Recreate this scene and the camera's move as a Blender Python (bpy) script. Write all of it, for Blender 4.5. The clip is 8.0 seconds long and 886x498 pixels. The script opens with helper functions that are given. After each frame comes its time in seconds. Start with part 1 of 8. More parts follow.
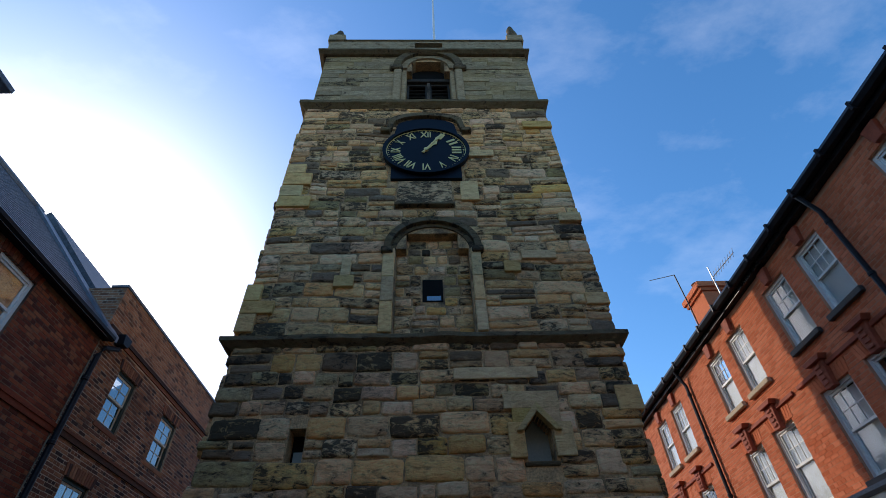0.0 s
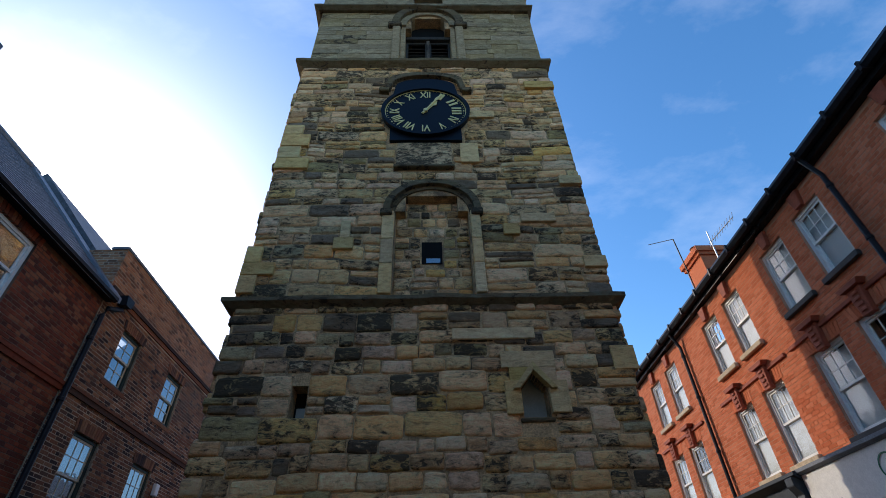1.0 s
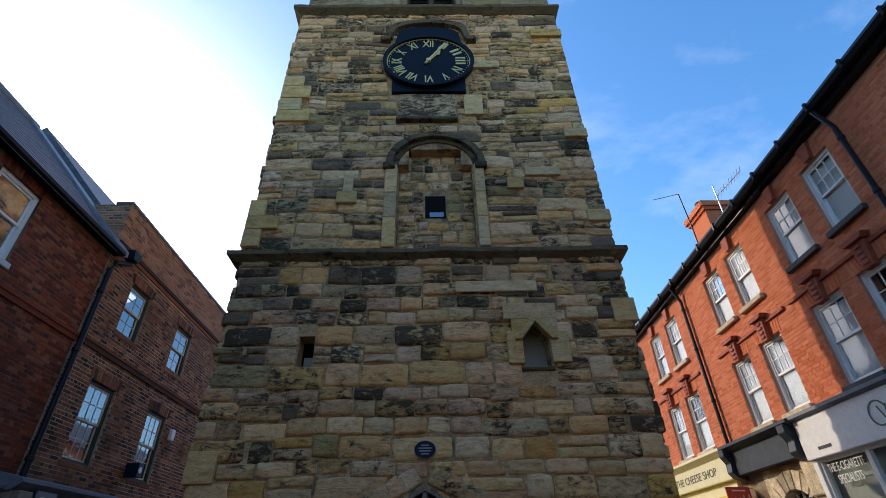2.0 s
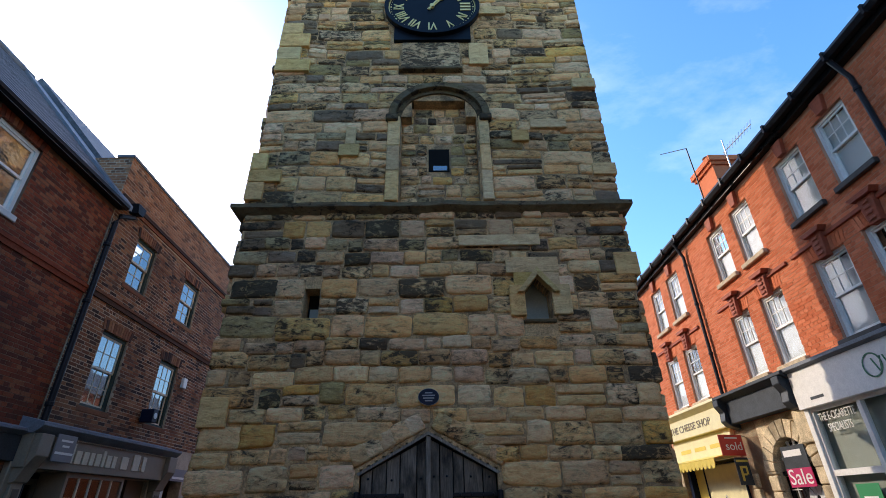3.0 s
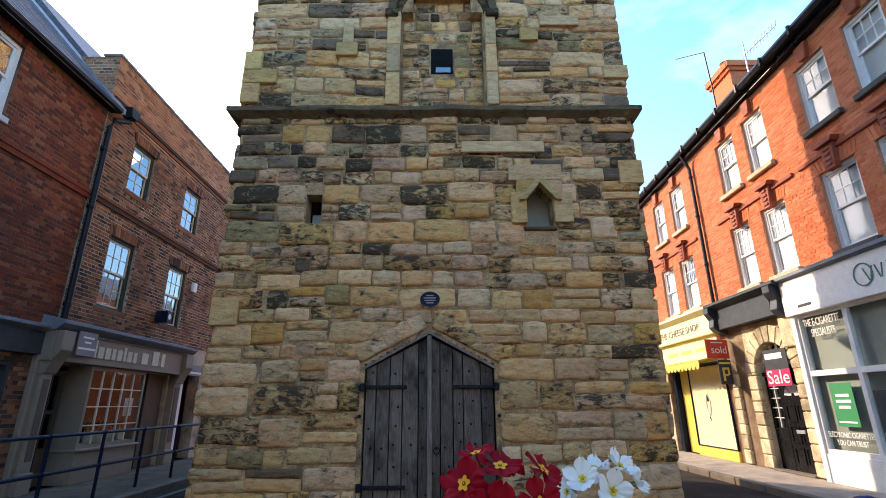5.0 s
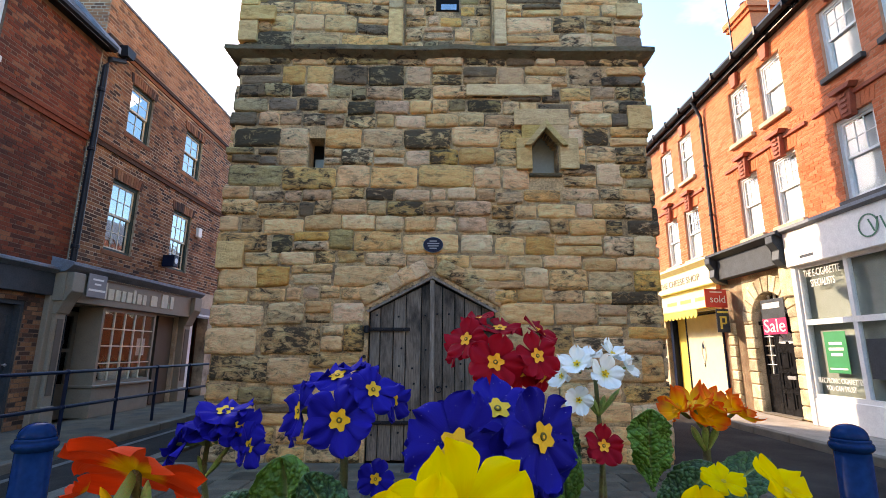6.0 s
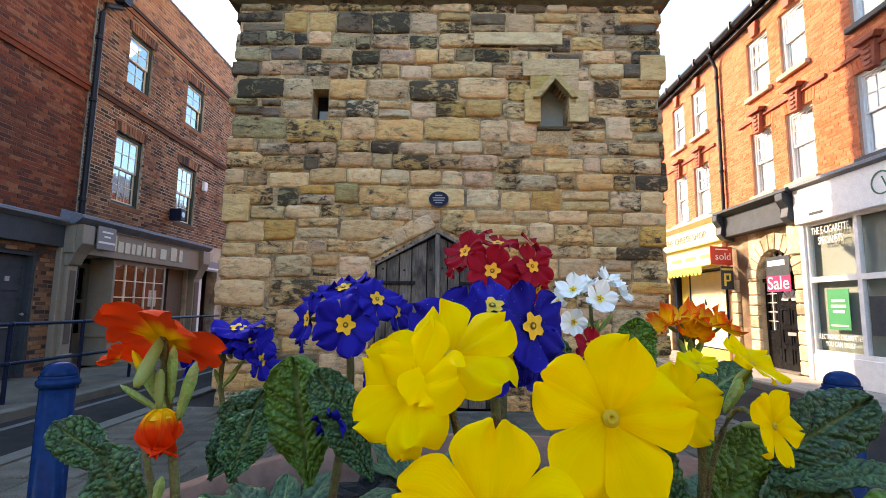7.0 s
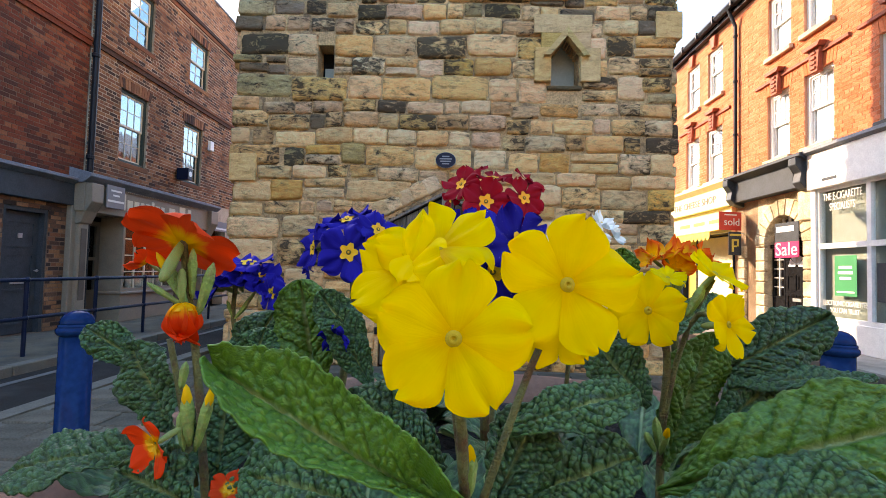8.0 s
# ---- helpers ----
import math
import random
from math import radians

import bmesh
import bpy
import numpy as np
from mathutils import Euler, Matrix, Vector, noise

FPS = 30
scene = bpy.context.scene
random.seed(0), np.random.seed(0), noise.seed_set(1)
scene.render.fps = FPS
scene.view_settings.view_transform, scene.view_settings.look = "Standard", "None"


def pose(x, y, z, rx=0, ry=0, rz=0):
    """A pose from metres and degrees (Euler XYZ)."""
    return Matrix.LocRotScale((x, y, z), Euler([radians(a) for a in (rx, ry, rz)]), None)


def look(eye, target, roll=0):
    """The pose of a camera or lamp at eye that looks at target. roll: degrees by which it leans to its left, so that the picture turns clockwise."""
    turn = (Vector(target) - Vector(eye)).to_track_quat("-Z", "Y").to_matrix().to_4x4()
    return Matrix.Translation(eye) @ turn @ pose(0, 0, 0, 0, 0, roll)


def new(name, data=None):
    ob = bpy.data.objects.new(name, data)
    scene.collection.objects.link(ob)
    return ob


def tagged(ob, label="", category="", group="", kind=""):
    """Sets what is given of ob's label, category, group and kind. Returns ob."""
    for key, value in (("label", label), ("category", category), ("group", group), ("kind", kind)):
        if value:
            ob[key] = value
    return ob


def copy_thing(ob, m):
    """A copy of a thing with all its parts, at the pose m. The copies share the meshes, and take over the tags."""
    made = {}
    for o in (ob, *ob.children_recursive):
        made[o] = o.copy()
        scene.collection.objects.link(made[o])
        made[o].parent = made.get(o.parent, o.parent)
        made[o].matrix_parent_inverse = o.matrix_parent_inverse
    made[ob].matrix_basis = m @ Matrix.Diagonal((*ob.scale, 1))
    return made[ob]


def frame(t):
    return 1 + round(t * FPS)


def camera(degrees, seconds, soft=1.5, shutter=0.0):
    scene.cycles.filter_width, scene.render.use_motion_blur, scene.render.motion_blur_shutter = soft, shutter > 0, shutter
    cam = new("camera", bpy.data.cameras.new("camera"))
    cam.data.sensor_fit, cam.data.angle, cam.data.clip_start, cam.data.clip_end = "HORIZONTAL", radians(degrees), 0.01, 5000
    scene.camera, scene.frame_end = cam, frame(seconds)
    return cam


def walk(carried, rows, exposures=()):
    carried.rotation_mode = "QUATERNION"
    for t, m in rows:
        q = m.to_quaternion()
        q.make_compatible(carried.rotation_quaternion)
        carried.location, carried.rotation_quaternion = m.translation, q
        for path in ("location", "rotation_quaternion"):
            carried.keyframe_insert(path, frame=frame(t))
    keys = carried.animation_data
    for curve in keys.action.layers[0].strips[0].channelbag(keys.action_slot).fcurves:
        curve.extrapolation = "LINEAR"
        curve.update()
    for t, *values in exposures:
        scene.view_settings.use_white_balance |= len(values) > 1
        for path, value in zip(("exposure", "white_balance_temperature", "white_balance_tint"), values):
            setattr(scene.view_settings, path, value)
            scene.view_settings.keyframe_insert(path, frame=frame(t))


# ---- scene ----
cam = camera(85.5, 8.0, soft=0.85)

PATH = [
    (0, (-0.07, -6.606, 1.687), (-0.01, -5.144, 3.051), -2.3),
    (0.5, (-0.068, -6.597, 1.667), (-0.005, -5.092, 2.982), -2.1),
    (1, (-0.066, -6.594, 1.652), (-0.006, -5.035, 2.904), -2.0),
    (1.5, (-0.063, -6.591, 1.626), (-0.011, -4.978, 2.807), -1.8),
    (3, (-0.067, -6.575, 1.563), (-0.04, -4.815, 2.513), -1.1),
    (3.5, (-0.063, -6.567, 1.545), (-0.041, -4.768, 2.418), -0.9),
    (4, (-0.068, -6.562, 1.52), (-0.045, -4.726, 2.313), -0.8),
    (4.5, (-0.063, -6.557, 1.503), (-0.042, -4.688, 2.213), -0.7),
    (6, (-0.065, -6.554, 1.425), (-0.063, -4.597, 1.839), 0.3),
    (6.5, (-0.061, -6.557, 1.407), (-0.069, -4.583, 1.726), 0.4),
    (7, (-0.061, -6.563, 1.394), (-0.081, -4.577, 1.629), 0.8),
    (7.5, (-0.056, -6.577, 1.382), (-0.089, -4.583, 1.539), 1.2),
    (8, (-0.053, -6.582, 1.369), (-0.098, -4.585, 1.451), 1.5),
]
EXPOSURES = [(0, 0.97, 7250, 13), (1.5, 1.24, 7500, 14), (3, 1.76, 7800, 15), (4.5, 2.36, 8400, 17), (6, 3.12, 9600, 19), (8, 3.45, 10400, 20.5)]
walk(cam, [(t, look(eye, target, roll)) for t, eye, target, roll in PATH], EXPOSURES)

# ---- world and light ----
SUN_DIR = Vector((-0.704, 0.710, 0.0)).normalized()      # towards the sun, on plan
SUN_UP = radians(30)
world = bpy.data.worlds.new("sky")
scene.world = world
world.use_nodes = True
wn, wl = world.node_tree.nodes, world.node_tree.links
sky = wn.new("ShaderNodeTexSky")
sky.sky_type = "NISHITA"
sky.sun_disc = False
sky.sun_elevation = SUN_UP
sky.sun_rotation = math.atan2(SUN_DIR.x, SUN_DIR.y)
sky.air_density, sky.dust_density, sky.ozone_density = 1.0, 0.75, 4.0
w_co = wn.new("ShaderNodeTexCoord")
w_map = wn.new("ShaderNodeMapping")
w_map.inputs["Scale"].default_value = (1.0, 2.2, 3.0)
w_map.inputs["Rotation"].default_value = (0.3, 0.5, 0.4)
w_noise = wn.new("ShaderNodeTexNoise")
w_noise.inputs["Scale"].default_value = 2.2
w_noise.inputs["Detail"].default_value = 7
w_noise.inputs["Roughness"].default_value = 0.6
w_ramp = wn.new("ShaderNodeValToRGB")
w_ramp.color_ramp.elements[0].position, w_ramp.color_ramp.elements[1].position = 0.52, 0.95
w_ramp.color_ramp.elements[1].color = (0.10, 0.10, 0.10, 1)
w_mix = wn.new("ShaderNodeMixRGB")
w_mix.inputs["Color2"].default_value = (11, 11.5, 12, 1)
wl.new(w_co.outputs["Generated"], w_map.inputs["Vector"])
wl.new(w_map.outputs["Vector"], w_noise.inputs["Vector"])
wl.new(w_noise.outputs["Fac"], w_ramp.inputs["Fac"])
wl.new(w_ramp.outputs["Color"], w_mix.inputs["Fac"])
w_sat = wn.new("ShaderNodeHueSaturation")
w_sat.inputs["Saturation"].default_value = 1.25
wl.new(sky.outputs["Color"], w_sat.inputs["Color"])
wl.new(w_sat.outputs["Color"], w_mix.inputs["Color1"])
wl.new(w_mix.outputs["Color"], wn["Background"].inputs["Color"])
wn["Background"].inputs["Strength"].default_value = 0.15

sun = new("sun", bpy.data.lights.new("sun", "SUN"))
sun.data.energy, sun.data.angle, sun.data.color = 1.05, radians(0.5), (1.0, 0.94, 0.85)
sun.matrix_world = look((0, 0, 30), Vector((0, 0, 30)) - SUN_DIR * math.cos(SUN_UP) - Vector((0, 0, math.sin(SUN_UP))))


# ---- materials ----
def material(name, base, rough=0.7, metal=0.0, var=0.25, scale=6.0, bump=0.2, bump_scale=40.0, spec=0.4, random_tint=0.0, coat=0.0, second=None):
    """A painted, stone or plastic surface: base colour with broad stains and fine grain, and a fine relief."""
    m = bpy.data.materials.new(name)
    m.use_nodes = True
    n, l = m.node_tree.nodes, m.node_tree.links
    b = n["Principled BSDF"]
    b.inputs["Roughness"].default_value = rough
    b.inputs["Metallic"].default_value = metal
    b.inputs["Specular IOR Level"].default_value = spec
    b.inputs["Coat Weight"].default_value = coat
    co = n.new("ShaderNodeTexCoord")
    big, fine = n.new("ShaderNodeTexNoise"), n.new("ShaderNodeTexNoise")
    big.inputs["Scale"].default_value, fine.inputs["Scale"].default_value = scale, bump_scale
    big.inputs["Detail"].default_value, fine.inputs["Detail"].default_value = 5, 6
    l.new(co.outputs["Object"], big.inputs["Vector"])
    l.new(co.outputs["Object"], fine.inputs["Vector"])
    add = n.new("ShaderNodeMath")
    add.operation = "ADD"
    l.new(big.outputs["Fac"], add.inputs[0])
    l.new(fine.outputs["Fac"], add.inputs[1])
    ramp = n.new("ShaderNodeMapRange")
    ramp.inputs["From Min"].default_value, ramp.inputs["From Max"].default_value = 0.7, 1.3
    ramp.inputs["To Min"].default_value, ramp.inputs["To Max"].default_value = 1 - var, 1 + var
    l.new(add.outputs[0], ramp.inputs["Value"])
    mul = n.new("ShaderNodeMixRGB")
    mul.blend_type = "MULTIPLY"
    mul.inputs["Fac"].default_value = 1.0
    mul.inputs["Color1"].default_value = (*base, 1)
    if second:
        mix2 = n.new("ShaderNodeMixRGB")
        mix2.inputs["Color1"].default_value, mix2.inputs["Color2"].default_value = (*base, 1), (*second, 1)
        st = n.new("ShaderNodeTexNoise")
        st.inputs["Scale"].default_value, st.inputs["Detail"].default_value = scale * 0.6, 8
        st.inputs["Roughness"].default_value = 0.65
        sr = n.new("ShaderNodeValToRGB")
        sr.color_ramp.elements[0].position, sr.color_ramp.elements[1].position = 0.47, 0.62
        l.new(co.outputs["Object"], st.inputs["Vector"])
        l.new(st.outputs["Fac"], sr.inputs["Fac"])
        l.new(sr.outputs["Color"], mix2.inputs["Fac"])
        l.new(mix2.outputs["Color"], mul.inputs["Color1"])
    l.new(ramp.outputs["Result"], mul.inputs["Color2"])
    last = mul
    if random_tint:
        info, hsv = n.new("ShaderNodeObjectInfo"), n.new("ShaderNodeHueSaturation")
        rv = n.new("ShaderNodeMapRange")
        rv.inputs["To Min"].default_value, rv.inputs["To Max"].default_value = 1 - random_tint, 1 + random_tint
        l.new(info.outputs["Random"], rv.inputs["Value"])
        l.new(rv.outputs["Result"], hsv.inputs["Value"])
        l.new(mul.outputs["Color"], hsv.inputs["Color"])
        last = hsv
    l.new(last.outputs["Color"], b.inputs["Base Color"])
    if bump:
        bp = n.new("ShaderNodeBump")
        bp.inputs["Strength"].default_value, bp.inputs["Distance"].default_value = bump, 0.02
        l.new(fine.outputs["Fac"], bp.inputs["Height"])
        l.new(bp.outputs["Normal"], b.inputs["Normal"])
    return m


def stone_material(name, base, dark, island=False):
    """Weathered sandstone: bedding streaks, a flaking black crust, pale lime bloom and pits, different on every stone."""
    m = bpy.data.materials.new(name)
    m.use_nodes = True
    n, l = m.node_tree.nodes, m.node_tree.links
    b = n["Principled BSDF"]
    b.inputs["Roughness"].default_value = 0.92
    b.inputs["Specular IOR Level"].default_value = 0.08
    geo = n.new("ShaderNodeNewGeometry")
    info = n.new("ShaderNodeObjectInfo")
    pick = geo.outputs["Random Per Island"] if island else info.outputs["Random"]

    def calc(op, a, v=None, w=None):
        t = n.new("ShaderNodeMath")
        t.operation = op
        for k, q in enumerate((a, v, w)):
            if q is None:
                continue
            if isinstance(q, (int, float)):
                t.inputs[k].default_value = q
            else:
                l.new(q, t.inputs[k])
        return t.outputs[0]
    other = calc("FRACT", calc("MULTIPLY", pick, 17.31))
    third = calc("FRACT", calc("MULTIPLY", pick, 53.7))
    # every stone is cut from another place of the bed
    shift = n.new("ShaderNodeCombineXYZ")
    l.new(calc("MULTIPLY", pick, 91.0), shift.inputs[0])
    l.new(calc("MULTIPLY", other, 37.0), shift.inputs[2])
    place = n.new("ShaderNodeVectorMath")
    place.operation = "ADD"
    l.new(geo.outputs["Position"], place.inputs[0])
    l.new(shift.outputs[0], place.inputs[1])
    mp = n.new("ShaderNodeMapping")
    mp.inputs["Scale"].default_value = (1.0, 1.0, 2.3)
    l.new(place.outputs[0], mp.inputs["Vector"])

    def noise_node(scale, detail, rough, mapped=True, twist=0.0):
        t = n.new("ShaderNodeTexNoise")
        t.inputs["Scale"].default_value, t.inputs["Detail"].default_value, t.inputs["Roughness"].default_value = scale, detail, rough
        t.inputs["Distortion"].default_value = twist
        l.new(mp.outputs["Vector"] if mapped else geo.outputs["Position"], t.inputs["Vector"])
        return t
    streak, grain, crust, bloom, soil = noise_node(6, 9, 0.72, True, 0.5), noise_node(70, 5, 0.7, False), noise_node(5.5, 12, 0.74, True, 0.9), noise_node(3.0, 9, 0.7, True, 0.3), noise_node(1.7, 10, 0.72, False, 0.5)
    ramp = n.new("ShaderNodeValToRGB")
    e = ramp.color_ramp.elements
    e[0].position, e[1].position = 0.30, 0.72
    e[0].color = (base[0] * 0.60, base[1] * 0.52, base[2] * 0.46, 1)
    e[1].color = (min(0.92, base[0] * 1.28), min(0.9, base[1] * 1.30), min(0.9, base[2] * 1.40), 1)
    mid = e.new(0.47)
    mid.color = (base[0] * 0.92, base[1] * 0.90, base[2] * 0.88, 1)
    l.new(streak.outputs["Fac"], ramp.inputs["Fac"])
    gm = n.new("ShaderNodeMixRGB")
    gm.blend_type = "OVERLAY"
    gm.inputs["Fac"].default_value = 0.5
    l.new(ramp.outputs["Color"], gm.inputs["Color1"])
    l.new(grain.outputs["Fac"], gm.inputs["Color2"])
    hsv = n.new("ShaderNodeHueSaturation")
    for key, src, lo, hi in (("Value", pick, 0.82, 1.20), ("Saturation", other, 0.82, 1.02), ("Hue", third, 0.498, 0.511)):
        rv = n.new("ShaderNodeMapRange")
        rv.inputs["To Min"].default_value, rv.inputs["To Max"].default_value = lo, hi
        l.new(src, rv.inputs["Value"])
        l.new(rv.outputs["Result"], hsv.inputs[key])
    l.new(gm.outputs["Color"], hsv.inputs["Color"])

    def layer(below, mask, lo, hi, colour, most):
        r = n.new("ShaderNodeMapRange")
        r.inputs["From Min"].default_value, r.inputs["From Max"].default_value = lo, hi
        r.inputs["To Max"].default_value = most
        l.new(mask, r.inputs["Value"])
        mx = n.new("ShaderNodeMixRGB")
        mx.inputs["Color2"].default_value = (*colour, 1)
        l.new(r.outputs["Result"], mx.inputs["Fac"])
        l.new(below, mx.inputs["Color1"])
        return mx.outputs["Color"], r.outputs["Result"]
    col, _ = layer(hsv.outputs["Color"], bloom.outputs["Fac"], 0.60, 0.72, (0.90, 0.57, 0.27), 0.35)
    spread = calc("MULTIPLY_ADD", calc("POWER", third, 2.5), 0.13, calc("MULTIPLY_ADD", soil.outputs["Fac"], 0.45, calc("MULTIPLY", crust.outputs["Fac"], 0.75)))
    col, _ = layer(col, spread, 0.620 - dark, 0.72 - dark, (0.235, 0.140, 0.078), 0.55)
    col, cm = layer(col, spread, 0.715 - dark, 0.755 - dark, (0.060, 0.046, 0.034), 0.85)
    l.new(col, b.inputs["Base Color"])
    bp, bp2, bp3 = n.new("ShaderNodeBump"), n.new("ShaderNodeBump"), n.new("ShaderNodeBump")
    bp.inputs["Strength"].default_value, bp.inputs["Distance"].default_value = 0.9, 0.06
    bp2.inputs["Strength"].default_value, bp2.inputs["Distance"].default_value = 0.55, 0.025
    bp3.inputs["Strength"].default_value, bp3.inputs["Distance"].default_value = 0.7, -0.018
    l.new(streak.outputs["Fac"], bp.inputs["Height"])
    l.new(grain.outputs["Fac"], bp2.inputs["Height"])
    l.new(cm, bp3.inputs["Height"])
    l.new(bp.outputs["Normal"], bp2.inputs["Normal"])
    l.new(bp2.outputs["Normal"], bp3.inputs["Normal"])
    l.new(bp3.outputs["Normal"], b.inputs["Normal"])
    return m


def brick_material(name, tones, stain, soot, island):
    """Fired brick: each brick takes one of the tones, with grain, and soot in broad stains."""
    m = bpy.data.materials.new(name)
    m.use_nodes = True
    n, l = m.node_tree.nodes, m.node_tree.links
    b = n["Principled BSDF"]
    b.inputs["Roughness"].default_value = 0.9
    b.inputs["Specular IOR Level"].default_value = 0.15
    pick = n.new("ShaderNodeNewGeometry").outputs["Random Per Island"] if island else n.new("ShaderNodeObjectInfo").outputs["Random"]
    rp = n.new("ShaderNodeValToRGB")
    rp.color_ramp.interpolation = "CONSTANT"
    e = rp.color_ramp.elements
    for k, c in enumerate(tones):
        at = k / len(tones)
        el = e[0] if k == 0 else (e[1] if k == 1 else e.new(at))
        el.position, el.color = at, (*c, 1)
    l.new(pick, rp.inputs["Fac"])
    pos = n.new("ShaderNodeNewGeometry").outputs["Position"]
    st, gr = n.new("ShaderNodeTexNoise"), n.new("ShaderNodeTexNoise")
    st.inputs["Scale"].default_value, st.inputs["Detail"].default_value, st.inputs["Roughness"].default_value = 0.9, 8, 0.65
    gr.inputs["Scale"].default_value, gr.inputs["Detail"].default_value, gr.inputs["Roughness"].default_value = 30, 6, 0.7
    l.new(pos, st.inputs["Vector"])
    l.new(pos, gr.inputs["Vector"])
    sr = n.new("ShaderNodeMapRange")
    sr.inputs["From Min"].default_value, sr.inputs["From Max"].default_value, sr.inputs["To Max"].default_value = 0.42, 0.70, stain
    l.new(st.outputs["Fac"], sr.inputs["Value"])
    sm = n.new("ShaderNodeMixRGB")
    sm.inputs["Color2"].default_value = (*soot, 1)
    l.new(sr.outputs["Result"], sm.inputs["Fac"])
    l.new(rp.outputs["Color"], sm.inputs["Color1"])
    ov = n.new("ShaderNodeMixRGB")
    ov.blend_type = "OVERLAY"
    ov.inputs["Fac"].default_value = 0.6
    l.new(sm.outputs["Color"], ov.inputs["Color1"])
    l.new(gr.outputs["Fac"], ov.inputs["Color2"])
    l.new(ov.outputs["Color"], b.inputs["Base Color"])
    bp = n.new("ShaderNodeBump")
    bp.inputs["Strength"].default_value, bp.inputs["Distance"].default_value = 0.6, 0.01
    l.new(gr.outputs["Fac"], bp.inputs["Height"])
    l.new(bp.outputs["Normal"], b.inputs["Normal"])
    return m


def wood_material(name, pale, dark):
    """Silvered oak: long grain along z, black weather stains, a tone of its own for each board."""
    m = bpy.data.materials.new(name)
    m.use_nodes = True
    n, l = m.node_tree.nodes, m.node_tree.links
    b = n["Principled BSDF"]
    b.inputs["Roughness"].default_value = 0.82
    b.inputs["Specular IOR Level"].default_value = 0.15
    info, pos = n.new("ShaderNodeObjectInfo"), n.new("ShaderNodeNewGeometry")
    sh, ad = n.new("ShaderNodeVectorMath"), n.new("ShaderNodeVectorMath")
    sh.operation, ad.operation = "MULTIPLY", "MULTIPLY_ADD"
    ad.inputs[1].default_value = (0, 0, 23)
    l.new(info.outputs["Random"], ad.inputs[0])
    l.new(pos.outputs["Position"], ad.inputs[2])
    l.new(ad.outputs[0], sh.inputs[0])
    sh.inputs[1].default_value = (1, 1, 0.07)
    grain, stain = n.new("ShaderNodeTexNoise"), n.new("ShaderNodeTexNoise")
    grain.inputs["Scale"].default_value, grain.inputs["Detail"].default_value, grain.inputs["Roughness"].default_value = 75, 7, 0.7
    stain.inputs["Scale"].default_value, stain.inputs["Detail"].default_value, stain.inputs["Roughness"].default_value = 4.5, 8, 0.65
    half = n.new("ShaderNodeVectorMath")
    half.operation = "MULTIPLY"
    half.inputs[1].default_value = (1, 1, 0.4)
    l.new(ad.outputs[0], half.inputs[0])
    l.new(sh.outputs[0], grain.inputs["Vector"])
    l.new(half.outputs[0], stain.inputs["Vector"])
    rp = n.new("ShaderNodeValToRGB")
    e = rp.color_ramp.elements
    e[0].position, e[1].position = 0.33, 0.68
    e[0].color, e[1].color = (*[c * 0.42 for c in pale], 1), (*[c * 1.25 for c in pale], 1)
    l.new(grain.outputs["Fac"], rp.inputs["Fac"])
    sr = n.new("ShaderNodeMapRange")
    sr.inputs["From Min"].default_value, sr.inputs["From Max"].default_value, sr.inputs["To Max"].default_value = 0.46, 0.66, 0.9
    l.new(stain.outputs["Fac"], sr.inputs["Value"])
    mx = n.new("ShaderNodeMixRGB")
    mx.inputs["Color2"].default_value = (*dark, 1)
    l.new(sr.outputs["Result"], mx.inputs["Fac"])
    l.new(rp.outputs["Color"], mx.inputs["Color1"])
    hs, rv = n.new("ShaderNodeHueSaturation"), n.new("ShaderNodeMapRange")
    rv.inputs["To Min"].default_value, rv.inputs["To Max"].default_value = 0.6, 1.25
    l.new(info.outputs["Random"], rv.inputs["Value"])
    l.new(rv.outputs["Result"], hs.inputs["Value"])
    l.new(mx.outputs["Color"], hs.inputs["Color"])
    l.new(hs.outputs["Color"], b.inputs["Base Color"])
    bp = n.new("ShaderNodeBump")
    bp.inputs["Strength"].default_value, bp.inputs["Distance"].default_value = 0.8, 0.008
    l.new(grain.outputs["Fac"], bp.inputs["Height"])
    l.new(bp.outputs["Normal"], b.inputs["Normal"])
    return m


